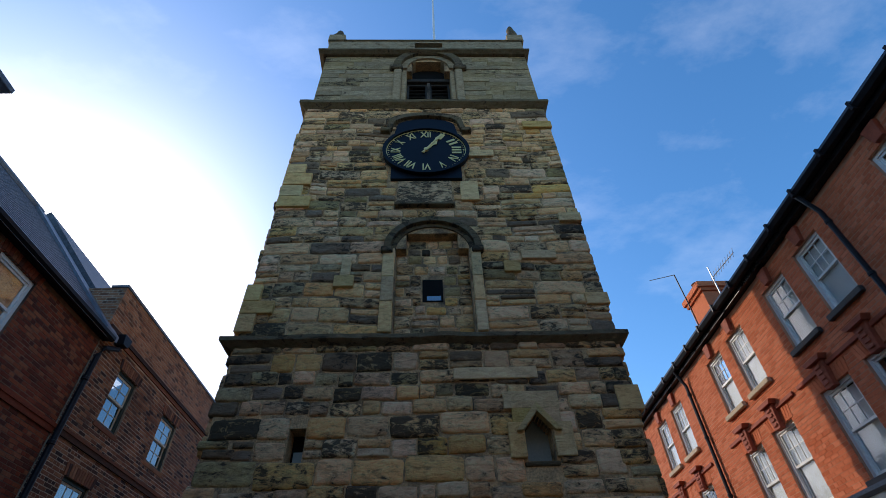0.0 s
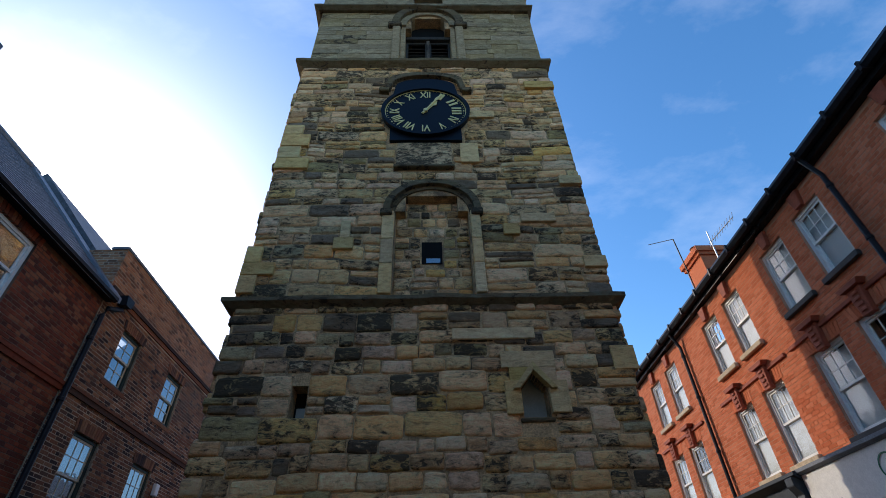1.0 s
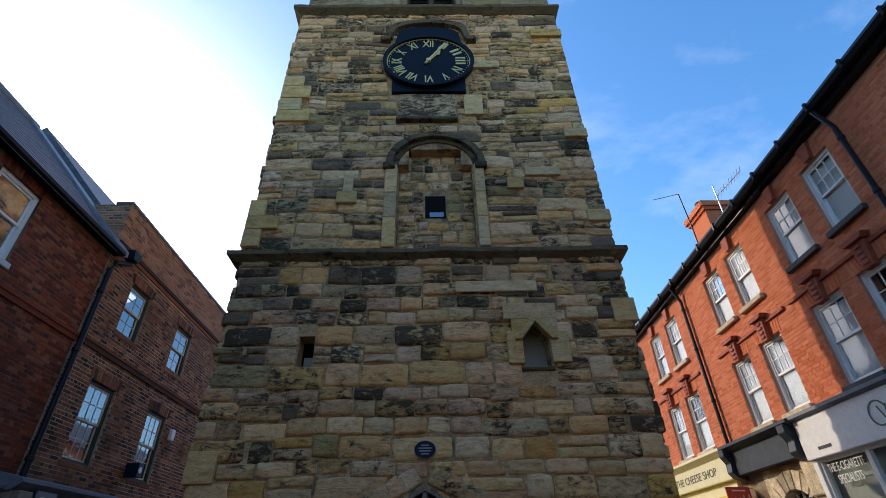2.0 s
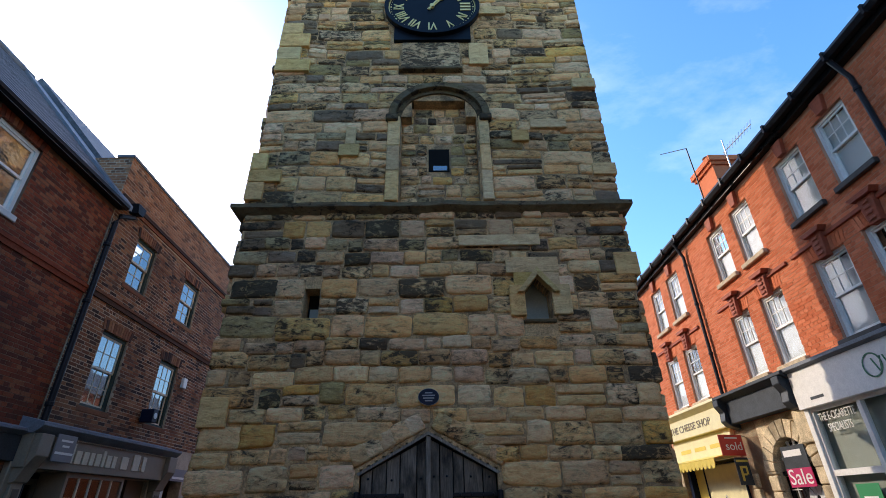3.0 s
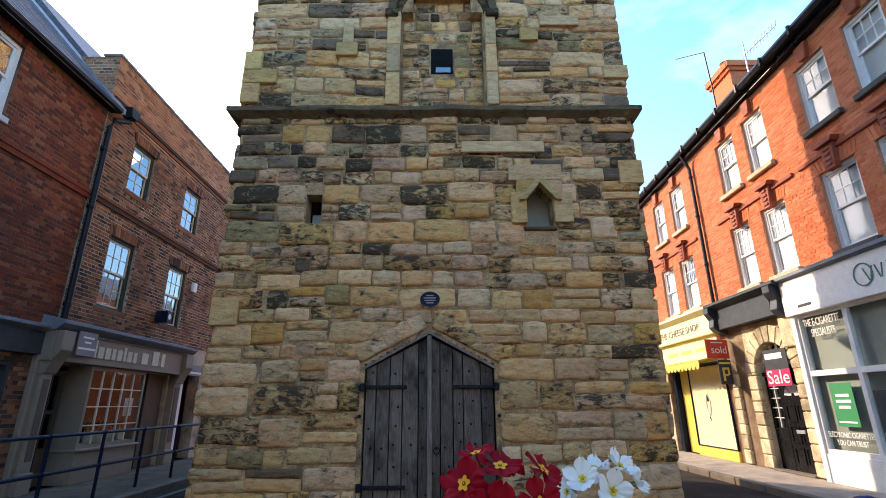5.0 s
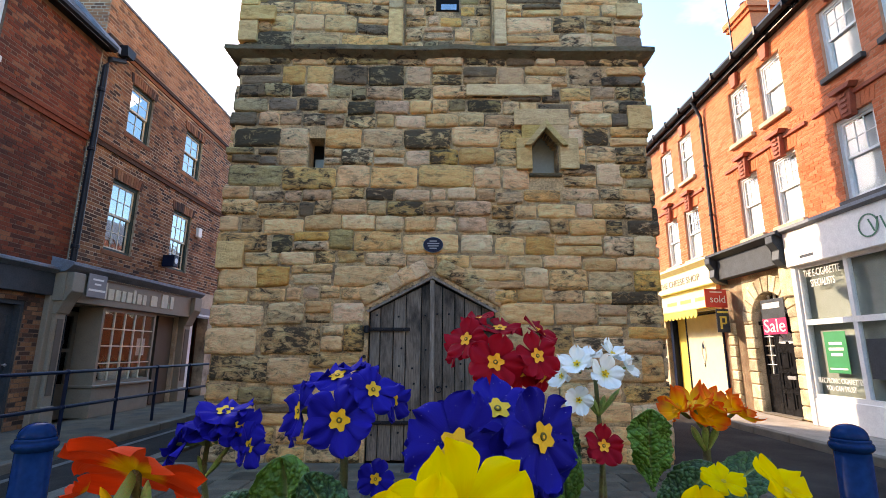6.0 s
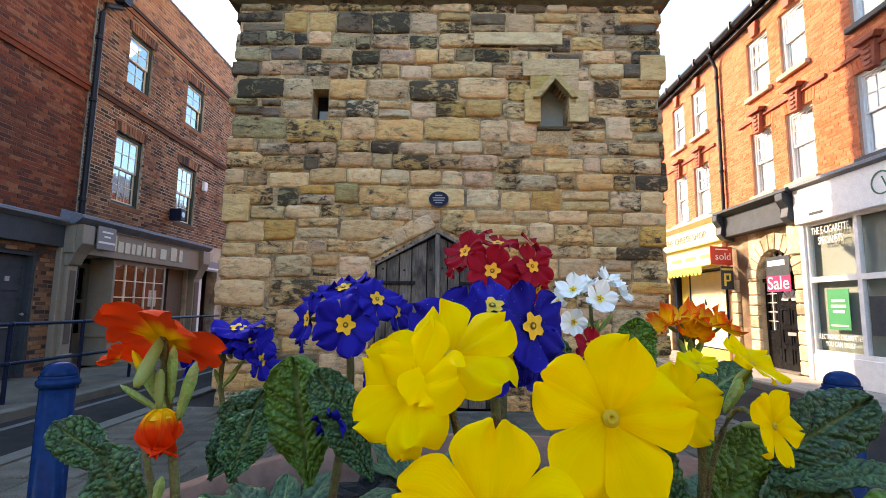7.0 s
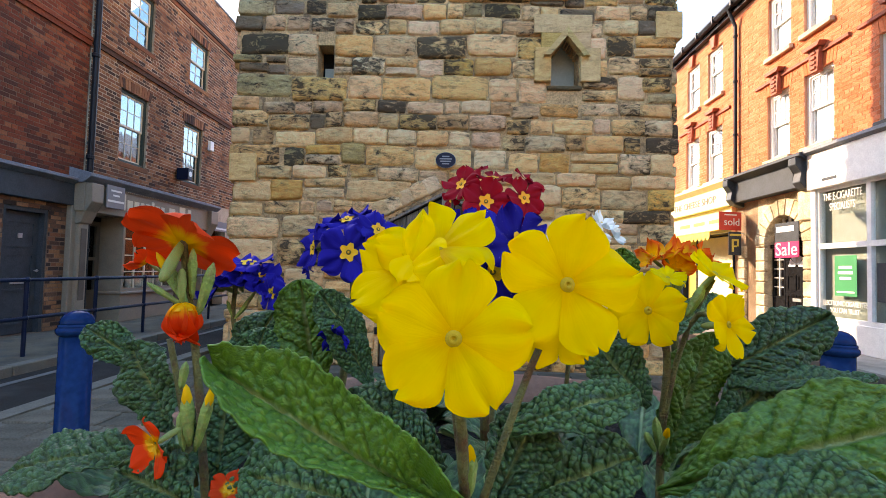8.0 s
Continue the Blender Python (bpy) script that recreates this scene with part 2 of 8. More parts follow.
def glass_material(name, tint, gloss=0.12, ior=1.5):
    m = bpy.data.materials.new(name)
    m.use_nodes = True
    n, l = m.node_tree.nodes, m.node_tree.links
    n.remove(n["Principled BSDF"])
    tr, gl, mx, fr, mr = (n.new(k) for k in ("ShaderNodeBsdfTransparent", "ShaderNodeBsdfGlossy", "ShaderNodeMixShader", "ShaderNodeLayerWeight", "ShaderNodeMapRange"))
    tr.inputs["Color"].default_value = (*tint, 1)
    gl.inputs["Roughness"].default_value = 0.02
    fr.inputs["Blend"].default_value = 0.5
    pw = n.new("ShaderNodeMath")
    pw.operation = "POWER"
    pw.inputs[1].default_value = 5.0 if ior > 1.4 else 8.0
    l.new(fr.outputs["Facing"], pw.inputs[0])
    mr.inputs["To Min"].default_value, mr.inputs["To Max"].default_value = gloss, 1.0
    nz, bp = n.new("ShaderNodeTexNoise"), n.new("ShaderNodeBump")
    nz.inputs["Scale"].default_value = 3.0
    bp.inputs["Strength"].default_value, bp.inputs["Distance"].default_value = 0.06, 0.05
    l.new(nz.outputs["Fac"], bp.inputs["Height"])
    l.new(bp.outputs["Normal"], gl.inputs["Normal"])
    l.new(pw.outputs[0], mr.inputs["Value"])
    l.new(mr.outputs["Result"], mx.inputs["Fac"])
    l.new(tr.outputs["BSDF"], mx.inputs[1])
    l.new(gl.outputs["BSDF"], mx.inputs[2])
    l.new(mx.outputs["Shader"], n["Material Output"].inputs["Surface"])
    return m


STONE_TONES = [((0.96, 0.475, 0.185), 0.02), ((0.97, 0.540, 0.240), 0.0), ((0.96, 0.480, 0.205), 0.025), ((0.96, 0.460, 0.145), 0.0), ((0.80, 0.385, 0.155), 0.05), ((0.26, 0.168, 0.098), 0.05), ((0.48, 0.330, 0.135), 0.06)]
STONE_NAMES = ("tan", "buff", "pink", "ochre", "brown", "sooty", "green")
STONES = [stone_material("sandstone_" + nm, c, d) for nm, (c, d) in zip(STONE_NAMES, STONE_TONES)]
STONES_FAR = [stone_material("sandstone_high_" + nm, c, d, True) for nm, (c, d) in zip(STONE_NAMES, STONE_TONES)]
MORTAR = material("lime_mortar", (0.52, 0.31, 0.15), 0.95, var=0.5, scale=5, bump=0.8, bump_scale=45, second=(0.20, 0.125, 0.07))
DRESSED = stone_material("dressed_sandstone", (0.86, 0.475, 0.175), -0.16)
ASHLAR = stone_material("ashlar_sandstone", (0.46, 0.31, 0.155), -0.02, True)
MOULD = stone_material("weathered_moulding", (0.17, 0.128, 0.068), 0.05)
SHOP_STONE = material("cleaned_sandstone", (0.56, 0.45, 0.29), 0.9, var=0.4, scale=4, bump=0.5, bump_scale=45, second=(0.36, 0.28, 0.175), random_tint=0.3)
def bricks_of(name, tones, stain, soot):
    return brick_material(name, tones, stain, soot, False), brick_material(name + "_row", tones, stain, soot, True)


BRICK_L, BRICK_L_ROW = bricks_of("old_brown_brick", ((0.26, 0.112, 0.058), (0.20, 0.080, 0.042), (0.32, 0.145, 0.070), (0.10, 0.052, 0.036), (0.36, 0.17, 0.090), (0.060, 0.036, 0.029), (0.25, 0.098, 0.052), (0.16, 0.078, 0.050)), 0.5, (0.05, 0.037, 0.030))
BRICK_LN, BRICK_LN_ROW = bricks_of("dark_red_brick", ((0.25, 0.060, 0.030), (0.19, 0.045, 0.024), (0.29, 0.080, 0.036), (0.11, 0.036, 0.024), (0.23, 0.055, 0.028), (0.15, 0.042, 0.024), (0.31, 0.11, 0.055)), 0.6, (0.055, 0.026, 0.02))
BRICK_P, BRICK_P_ROW = bricks_of("pale_parapet_brick", ((0.40, 0.185, 0.095), (0.33, 0.14, 0.072), (0.45, 0.22, 0.12), (0.24, 0.105, 0.06), (0.37, 0.16, 0.08), (0.16, 0.08, 0.05)), 0.25, (0.10, 0.06, 0.04))
BRICK_R, BRICK_R_ROW = bricks_of("orange_red_brick", ((0.66, 0.185, 0.085), (0.60, 0.160, 0.070), (0.70, 0.215, 0.105), (0.55, 0.138, 0.058), (0.64, 0.175, 0.080)), 0.15, (0.3, 0.07, 0.03))
PALE_JOINT = material("pale_lime_joint", (0.46, 0.36, 0.26), 0.95, var=0.4, scale=2, bump=0.3, bump_scale=60, second=(0.17, 0.12, 0.085))
DARK_JOINT = material("dark_red_joint", (0.20, 0.115, 0.075), 0.95, var=0.4, scale=2, bump=0.3, bump_scale=60, second=(0.08, 0.045, 0.032))
ORANGE_JOINT = material("orange_joint", (0.56, 0.27, 0.165), 0.95, var=0.2, scale=3, bump=0.3, bump_scale=60)
RED_STONE = material("red_painted_stone", (0.33, 0.07, 0.032), 0.75, var=0.25, scale=8)
BUFF_SILL = material("buff_painted_stone", (0.52, 0.40, 0.26), 0.8, var=0.25, scale=8)
DARK_SILL = material("dark_slate_sill", (0.06, 0.055, 0.05), 0.7)
WHITE = material("white_paint", (0.78, 0.77, 0.73), 0.45, var=0.08, scale=10, bump=0.05)
CREAM = material("cream_paint", (0.62, 0.57, 0.44), 0.5, var=0.12, scale=9, bump=0.05)
GREENF = material("dark_green_paint", (0.035, 0.055, 0.045), 0.45, var=0.2, bump=0.05, spec=0.15)
TAUPE = material("taupe_paint", (0.255, 0.205, 0.15), 0.5, var=0.12, scale=5, bump=0.06)
TAUPE_D = material("darker_taupe_paint", (0.10, 0.078, 0.057), 0.5, var=0.15, scale=5, bump=0.06)
BLACK = material("black_gloss_paint", (0.012, 0.012, 0.013), 0.25, var=0.3, bump=0.05, spec=0.15)
IRON = material("black_cast_iron", (0.015, 0.015, 0.018), 0.45, var=0.3, bump=0.1, spec=0.15)
CHARCOAL = material("charcoal_paint", (0.047, 0.055, 0.062), 0.5, var=0.25, bump=0.08, spec=0.15)
SLATE = material("roof_slate", (0.075, 0.085, 0.10), 0.6, var=0.4, scale=7, bump=0.4, bump_scale=20)
LEAD = material("roof_lead", (0.15, 0.17, 0.20), 0.55, var=0.3, scale=4, bump=0.15)
YELLOW = material("yellow_paint", (0.72, 0.55, 0.11), 0.45, var=0.1, scale=5, bump=0.05)
PALE_YELLOW = material("pale_yellow_paint", (0.78, 0.71, 0.42), 0.45, var=0.08, scale=5, bump=0.05)
NAVY = material("navy_paint", (0.006, 0.013, 0.034), 0.35, var=0.2, bump=0.05, spec=0.15)
BLUE = material("bollard_blue_gloss", (0.0002, 0.022, 0.080), 0.16, var=0.2, scale=20, bump=0.03, spec=0.05)
GOLD = material("gilt", (0.80, 0.60, 0.24), 0.35, metal=0.4, var=0.1)
DIAL = material("clock_blue_black", (0.004, 0.006, 0.010), 0.4, var=0.2, bump=0.03, spec=0.15)
OAK = wood_material("weathered_grey_oak", (0.19, 0.150, 0.118), (0.026, 0.021, 0.018))
SILVER_OAK = wood_material("silvered_oak_trim", (0.32, 0.26, 0.21), (0.14, 0.11, 0.09))
LOUVRE = material("louvre_board", (0.05, 0.045, 0.04), 0.8, var=0.4, spec=0.15)
# near-black paint: the shade inside rooms and hollows is put into the colour
DARK = material("painted_dark_interior", (0.008, 0.0075, 0.007), 0.9, var=0.2, bump=0, spec=0.15)
BLIND = material("white_blind", (0.60, 0.60, 0.58), 0.7, var=0.08, scale=3, bump=0.02)
CURTAIN = material("net_curtain", (0.62, 0.64, 0.66), 0.8, var=0.15, scale=5, bump=0.1)
GREY_BOARD = material("grey_window_board", (0.26, 0.285, 0.25), 0.6, var=0.1, bump=0.02)
GREEN_POSTER = material("green_poster", (0.01, 0.24, 0.09), 0.5, var=0.05, bump=0)
RED_SIGN = material("red_sign_board", (0.62, 0.055, 0.04), 0.45, var=0.05, bump=0)
PINK_SIGN = material("magenta_sign_board", (0.50, 0.015, 0.10), 0.45, var=0.05, bump=0)
SIGN_GREY = material("grey_sign_board", (0.22, 0.21, 0.22), 0.5, var=0.05, bump=0)
ASPHALT = material("asphalt", (0.041, 0.034, 0.029), 0.95, var=0.4, scale=1.3, bump=0.5, bump_scale=160, second=(0.056, 0.047, 0.040), spec=0.05)
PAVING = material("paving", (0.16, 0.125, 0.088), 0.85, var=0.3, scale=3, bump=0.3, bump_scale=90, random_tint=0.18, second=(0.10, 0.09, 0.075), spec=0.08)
# paler flags, with the east side's sunlight also put into the colour
PAVING_E = material("pale_sunlit_paving", (0.34, 0.29, 0.24), 0.85, var=0.25, scale=3, bump=0.3, bump_scale=90, spec=0.1, second=(0.26, 0.22, 0.18))
PLAQUE_TEXT = material("dull_plaque_metal", (0.26, 0.27, 0.28), 0.6, var=0.1, bump=0)
SETTS = material("stone_sett", (0.125, 0.098, 0.070), 0.8, var=0.35, scale=5, bump=0.4, bump_scale=70, random_tint=0.25, spec=0.08)
KERB = material("kerb_stone", (0.15, 0.122, 0.09), 0.85, var=0.3, scale=5, bump=0.3, bump_scale=80)
LINE = material("worn_road_paint", (0.12, 0.112, 0.10), 0.8, var=0.35, scale=6, bump=0.3)
GLASS = glass_material("window_glass", (0.93, 0.95, 0.95), 0.03)
GLASS_SKY = glass_material("old_window_glass", (0.55, 0.58, 0.60), 0.28)
LEAF_DULL = material("dull_green_foliage", (0.05, 0.10, 0.045), 0.6, var=0.4, scale=20, bump=0)
BAY_GLASS = glass_material("bay_window_glass", (0.85, 0.87, 0.86), 0.045)
SHOP_GLASS = glass_material("shop_glass", (0.94, 0.96, 0.955), 0.01, 1.22)
STEEL = material("galvanised_steel", (0.45, 0.46, 0.47), 0.45, metal=0.8, var=0.2)
TERRACOTTA = material("terracotta", (0.20, 0.085, 0.05), 0.8, var=0.3, scale=14, bump=0.3)
# soil near black: the shade under the leaves is also put into its colour
SOIL = material("potting_soil", (0.010, 0.0075, 0.005), 0.95, var=0.5, scale=40, bump=0.8, bump_scale=120)


# ---- building blocks ----
def link(name, me, mat, parent=None, label="", loc=None):
    ob = new(name, me)
    for m in (mat if isinstance(mat, (list, tuple)) else [mat]):
        if len(me.materials) < (len(mat) if isinstance(mat, (list, tuple)) else 1):
            me.materials.append(m)
    if parent:
        ob.parent = parent
    if label:
        ob["label"] = label
    if loc is not None:
        ob.location = loc
    return ob


def part(name, bm, mat, parent=None, label="", smooth=False, bevel=0.0):
    """One bmesh as one mesh object under a thing or a part."""
    if bevel:
        bmesh.ops.bevel(bm, geom=bm.edges[:], offset=bevel, segments=1, affect="EDGES", clamp_overlap=True)
    bmesh.ops.recalc_face_normals(bm, faces=bm.faces[:])
    me = bpy.data.meshes.new(name)
    bm.to_mesh(me)
    bm.free()
    if smooth:
        for p in me.polygons:
            p.use_smooth = True
    return link(name, me, mat, parent, label)


def thing(name, label, category, m=None, group="", kind=""):
    ob = new(name)
    ob.empty_display_size = 0.1
    if m is not None:
        ob.matrix_basis = m
    return tagged(ob, label, category, group, kind)


def box(x0, x1, y0, y1, z0, z1, bm=None):
    bm = bm or bmesh.new()
    v = [bm.verts.new((x, y, z)) for z in (z0, z1) for y in (y0, y1) for x in (x0, x1)]
    for f in ((0, 1, 3, 2), (4, 6, 7, 5), (0, 4, 5, 1), (2, 3, 7, 6), (0, 2, 6, 4), (1, 5, 7, 3)):
        bm.faces.new([v[i] for i in f])
    return bm


def prism(pts, y0, y1, bm=None):
    """A polygon in x and z, drawn out from y0 to y1."""
    bm = bm or bmesh.new()
    a, b = [bm.verts.new((x, y0, z)) for x, z in pts], [bm.verts.new((x, y1, z)) for x, z in pts]
    bm.faces.new(a)
    bm.faces.new(b[::-1])
    for i in range(len(pts)):
        j = (i + 1) % len(pts)
        bm.faces.new((a[j], a[i], b[i], b[j]))
    return bm


def extrude_x(pts, x0, x1, bm=None):
    """A profile in y and z, drawn out along x."""
    bm = bm or bmesh.new()
    a, b = [bm.verts.new((x0, y, z)) for y, z in pts], [bm.verts.new((x1, y, z)) for y, z in pts]
    bm.faces.new(a)
    bm.faces.new(b[::-1])
    for i in range(len(pts)):
        j = (i + 1) % len(pts)
        bm.faces.new((a[j], a[i], b[i], b[j]))
    return bm


def lathe(profile, steps=24, bm=None, at=(0, 0, 0)):
    """Radius and height pairs, turned round z."""
    bm = bm or bmesh.new()
    rings = []
    for r, z in profile:
        rings.append([bm.verts.new((at[0] + r * math.cos(2 * math.pi * i / steps), at[1] + r * math.sin(2 * math.pi * i / steps), at[2] + z)) for i in range(steps)])
    for a, b in zip(rings, rings[1:]):
        for i in range(steps):
            j = (i + 1) % steps
            bm.faces.new((a[i], a[j], b[j], b[i]))
    bm.faces.new(rings[0][::-1])
    bm.faces.new(rings[-1])
    return bm


def tube(points, r, steps=8, bm=None, r_end=None):
    """A round bar along a line of points."""
    bm = bm or bmesh.new()
    pts = [Vector(p) for p in points]
    rings = []
    for k, p in enumerate(pts):
        d = (pts[min(k + 1, len(pts) - 1)] - pts[max(k - 1, 0)]).normalized()
        side = d.cross(Vector((0, 0, 1)) if abs(d.z) < 0.9 else Vector((1, 0, 0))).normalized()
        up = side.cross(d)
        rr = r if r_end is None else r + (r_end - r) * k / (len(pts) - 1)
        rings.append([bm.verts.new(p + rr * (math.cos(2 * math.pi * i / steps) * side + math.sin(2 * math.pi * i / steps) * up)) for i in range(steps)])
    for a, b in zip(rings, rings[1:]):
        for i in range(steps):
            j = (i + 1) % steps
            bm.faces.new((a[i], a[j], b[j], b[i]))
    bm.faces.new(rings[0][::-1])
    bm.faces.new(rings[-1])
    return bm


def holed_wall(u0, u1, z0, z1, holes, thick, front=0.0):
    """A wall along x with its face at y = front, thick metres deep, and openings (u0, u1, z0, z1) that go through it."""
    us = sorted({u0, u1, *[v for h in holes for v in h[:2] if u0 < v < u1]})
    zs = sorted({z0, z1, *[v for h in holes for v in h[2:] if z0 < v < z1]})
    bm = bmesh.new()
    grid = {}

    def vert(u, y, z):
        if (u, y, z) not in grid:
            grid[(u, y, z)] = bm.verts.new((u, y, z))
        return grid[(u, y, z)]

    def solid(i, j):
        if not (0 <= i < len(us) - 1 and 0 <= j < len(zs) - 1):
            return False
        u, z = (us[i] + us[i + 1]) / 2, (zs[j] + zs[j + 1]) / 2
        return not any(h[0] < u < h[1] and h[2] < z < h[3] for h in holes)
    a, b = front, front + thick
    for i in range(len(us) - 1):
        for j in range(len(zs) - 1):
            if not solid(i, j):
                continue
            p, q, r, s = us[i], us[i + 1], zs[j], zs[j + 1]
            bm.faces.new([vert(p, a, r), vert(q, a, r), vert(q, a, s), vert(p, a, s)])
            bm.faces.new([vert(p, b, r), vert(p, b, s), vert(q, b, s), vert(q, b, r)])
            if not solid(i - 1, j):
                bm.faces.new([vert(p, a, r), vert(p, a, s), vert(p, b, s), vert(p, b, r)])
            if not solid(i + 1, j):
                bm.faces.new([vert(q, a, r), vert(q, b, r), vert(q, b, s), vert(q, a, s)])
            if not solid(i, j - 1):
                bm.faces.new([vert(p, a, r), vert(p, b, r), vert(q, b, r), vert(q, a, r)])
            if not solid(i, j + 1):
                bm.faces.new([vert(p, a, s), vert(q, a, s), vert(q, b, s), vert(p, b, s)])
    return bm


def brickwork(parent, u0, u1, z0, z1, holes, mats, near, seed, row=0.076, length=0.228, joint=0.011):
    """Bricks proud of a wall's joints, cut at the openings; those in the stretch near (u0, u1, z0, z1) are pieces of their own, the rest one mesh."""
    r = random.Random(seed)
    V, F, pieces, shared = [], [], 0, None
    k, z = 0, z0
    while z < z1 - row * 0.6:
        zb = min(z + row - joint, z1)
        heads = k % 4 == 3
        step = length / 2 if heads else length
        spans = [(u0, u1)]
        for h in holes:
            if h[2] < zb - 0.01 and h[3] > z + 0.01:
                spans = [q for a, b in spans for q in ((a, min(b, h[0])), (max(a, h[1]), b)) if q[1] - q[0] > 0.02]
        for a, b in spans:
            i = math.floor((a - u0) / step) - 1
            while True:
                p = u0 + i * step + (0.25 * length if heads else (0.5 * length if k % 2 else 0))
                i += 1
                if p >= b:
                    break
                x0, x1 = max(p, a), min(p + step - joint, b)
                if x1 - x0 < 0.03:
                    continue
                d, t = -0.0045 + r.uniform(-0.0025, 0.0025), r.uniform(-0.0025, 0.0025)
                if near and pieces < 300 and near[0] < x0 < near[1] and near[2] < z < near[3]:
                    if shared is None:
                        shared = part("brick", box(-0.5, 0.5, 0.0, 0.02, 0.0, 1.0), mats[0], parent)
                        o = shared
                    else:
                        o = link("brick", shared.data, mats[0], parent)
                    o.location, o.scale = ((x0 + x1) / 2, d, z + t), (x1 - x0, 1, zb - z)
                    pieces += 1
                    continue
                n = len(V)
                e = 0.003
                V += [(x0, 0.004, z + t), (x1, 0.004, z + t), (x1, 0.004, zb + t), (x0, 0.004, zb + t), (x0 + e, d, z + t + e), (x1 - e, d, z + t + e), (x1 - e, d, zb + t - e), (x0 + e, d, zb + t - e)]
                F += [tuple(n + q for q in f) for f in ((4, 5, 6, 7), (0, 1, 5, 4), (1, 2, 6, 5), (2, 3, 7, 6), (3, 0, 4, 7))]
        z += row
        k += 1
    me = bpy.data.meshes.new("brick_facing")
    me.from_pydata(V, [], F)
    me.update()
    return tagged(link("brick_facing", me, mats[1], parent), kind="stuff")


def lettering(name, text, size, mat, parent, m, width=None, label="", depth=0.004, bold=0.0):
    """Letters of the built-in font as a mesh, in the x-y plane of the pose m; width fits the line to that length."""
    cu = bpy.data.curves.new(name, "FONT")
    cu.offset = bold
    cu.body, cu.size, cu.align_x, cu.align_y, cu.extrude, cu.resolution_u = text, size, "CENTER", "CENTER", depth, 3
    tmp = new(name, cu)
    bpy.context.view_layer.update()
    me = bpy.data.meshes.new_from_object(tmp.evaluated_get(bpy.context.evaluated_depsgraph_get()))
    bpy.data.objects.remove(tmp)
    if width:
        xs = [v.co.x for v in me.vertices]
        k = width / max(1e-6, max(xs) - min(xs))
        for v in me.vertices:
            v.co.x *= k
    me.materials.clear()
    ob = link(name, me, mat, parent, label)
    ob.matrix_basis = m
    return ob


# ---- ground ----
def ground():
    bm = bmesh.new()
    vs = [[bm.verts.new((x, y, -0.02)) for x in (-900, -60, -8, -5, 5.5, 9, 60, 900)] for y in (-900, -60, -9, -3, 0, 8, 60, 900)]
    for r0, r1 in zip(vs, vs[1:]):
        for i in range(len(r0) - 1):
            bm.faces.new((r0[i], r0[i + 1], r1[i + 1], r1[i]))
    tagged(part("ground", bm, ASPHALT), "dark grey worn asphalt carriageway round the tower", "road", kind="structure")
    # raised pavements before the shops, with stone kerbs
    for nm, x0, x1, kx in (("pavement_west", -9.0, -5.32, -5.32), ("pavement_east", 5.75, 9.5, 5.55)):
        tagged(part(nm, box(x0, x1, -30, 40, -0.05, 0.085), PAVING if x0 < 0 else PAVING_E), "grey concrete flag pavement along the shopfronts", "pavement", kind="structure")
    for nm, kx in (("kerb_west", -5.32), ("kerb_east", 5.6)):
        k = thing(nm, "worn pale stone kerb at the pavement edge", "kerb", kind="structure")
        me = None
        for i in range(34):
            bm = box(0, 0.15, 0, 0.90, 0, 0.15)
            if me is None:
                o = part("kerb_stone", bm, KERB, k, bevel=0.012)
                me = o.data
            else:
                bm.free()
                o = link("kerb_stone", me, KERB, k)
            o.location = (kx, -12 + i * 0.915, -0.05)
    part_line = box(-4.95, -4.85, -20, 40, -0.016, -0.012)
    tagged(part("road_line", part_line, LINE), "worn white painted line along the carriageway", "road marking", kind="structure")


def setts():
    """A band of small stone setts before the tower; the nearest ones each a piece."""
    t = thing("pavement_setts", "grey stone setts and flags round the tower's foot", "paving", kind="structure")
    part("bed", box(-3.75, 3.6, -5.6, 0.0, -0.018, 0.012), KERB, t)
    me = None
    r = random.Random(33)
    for i in range(18):
        for j in range(15):
            o = link("sett", me, SETTS, t) if me else part("sett", box(-0.19, 0.19, -0.17, 0.17, 0, 0.03), SETTS, t, bevel=0.012)
            me = o.data
            o.location = (-3.53 + i * 0.40 + (0.2 if j % 2 else 0) * 0.5, -5.4 + j * 0.36, r.uniform(-0.004, 0.004))
    tagged(part("setts_edge", box(-3.95, -3.76, -7.5, 1.5, -0.018, 0.03), KERB, t), kind="structure")


ground()
setts()

# ---- the clock tower ----
TL, TR = -3.20, 2.96          # the front's two corners
TD = 6.1                      # depth on plan
Z1, Z2, Z3 = 5.84, 13.04, 16.12   # string courses and cornice
rng = random.Random(7)


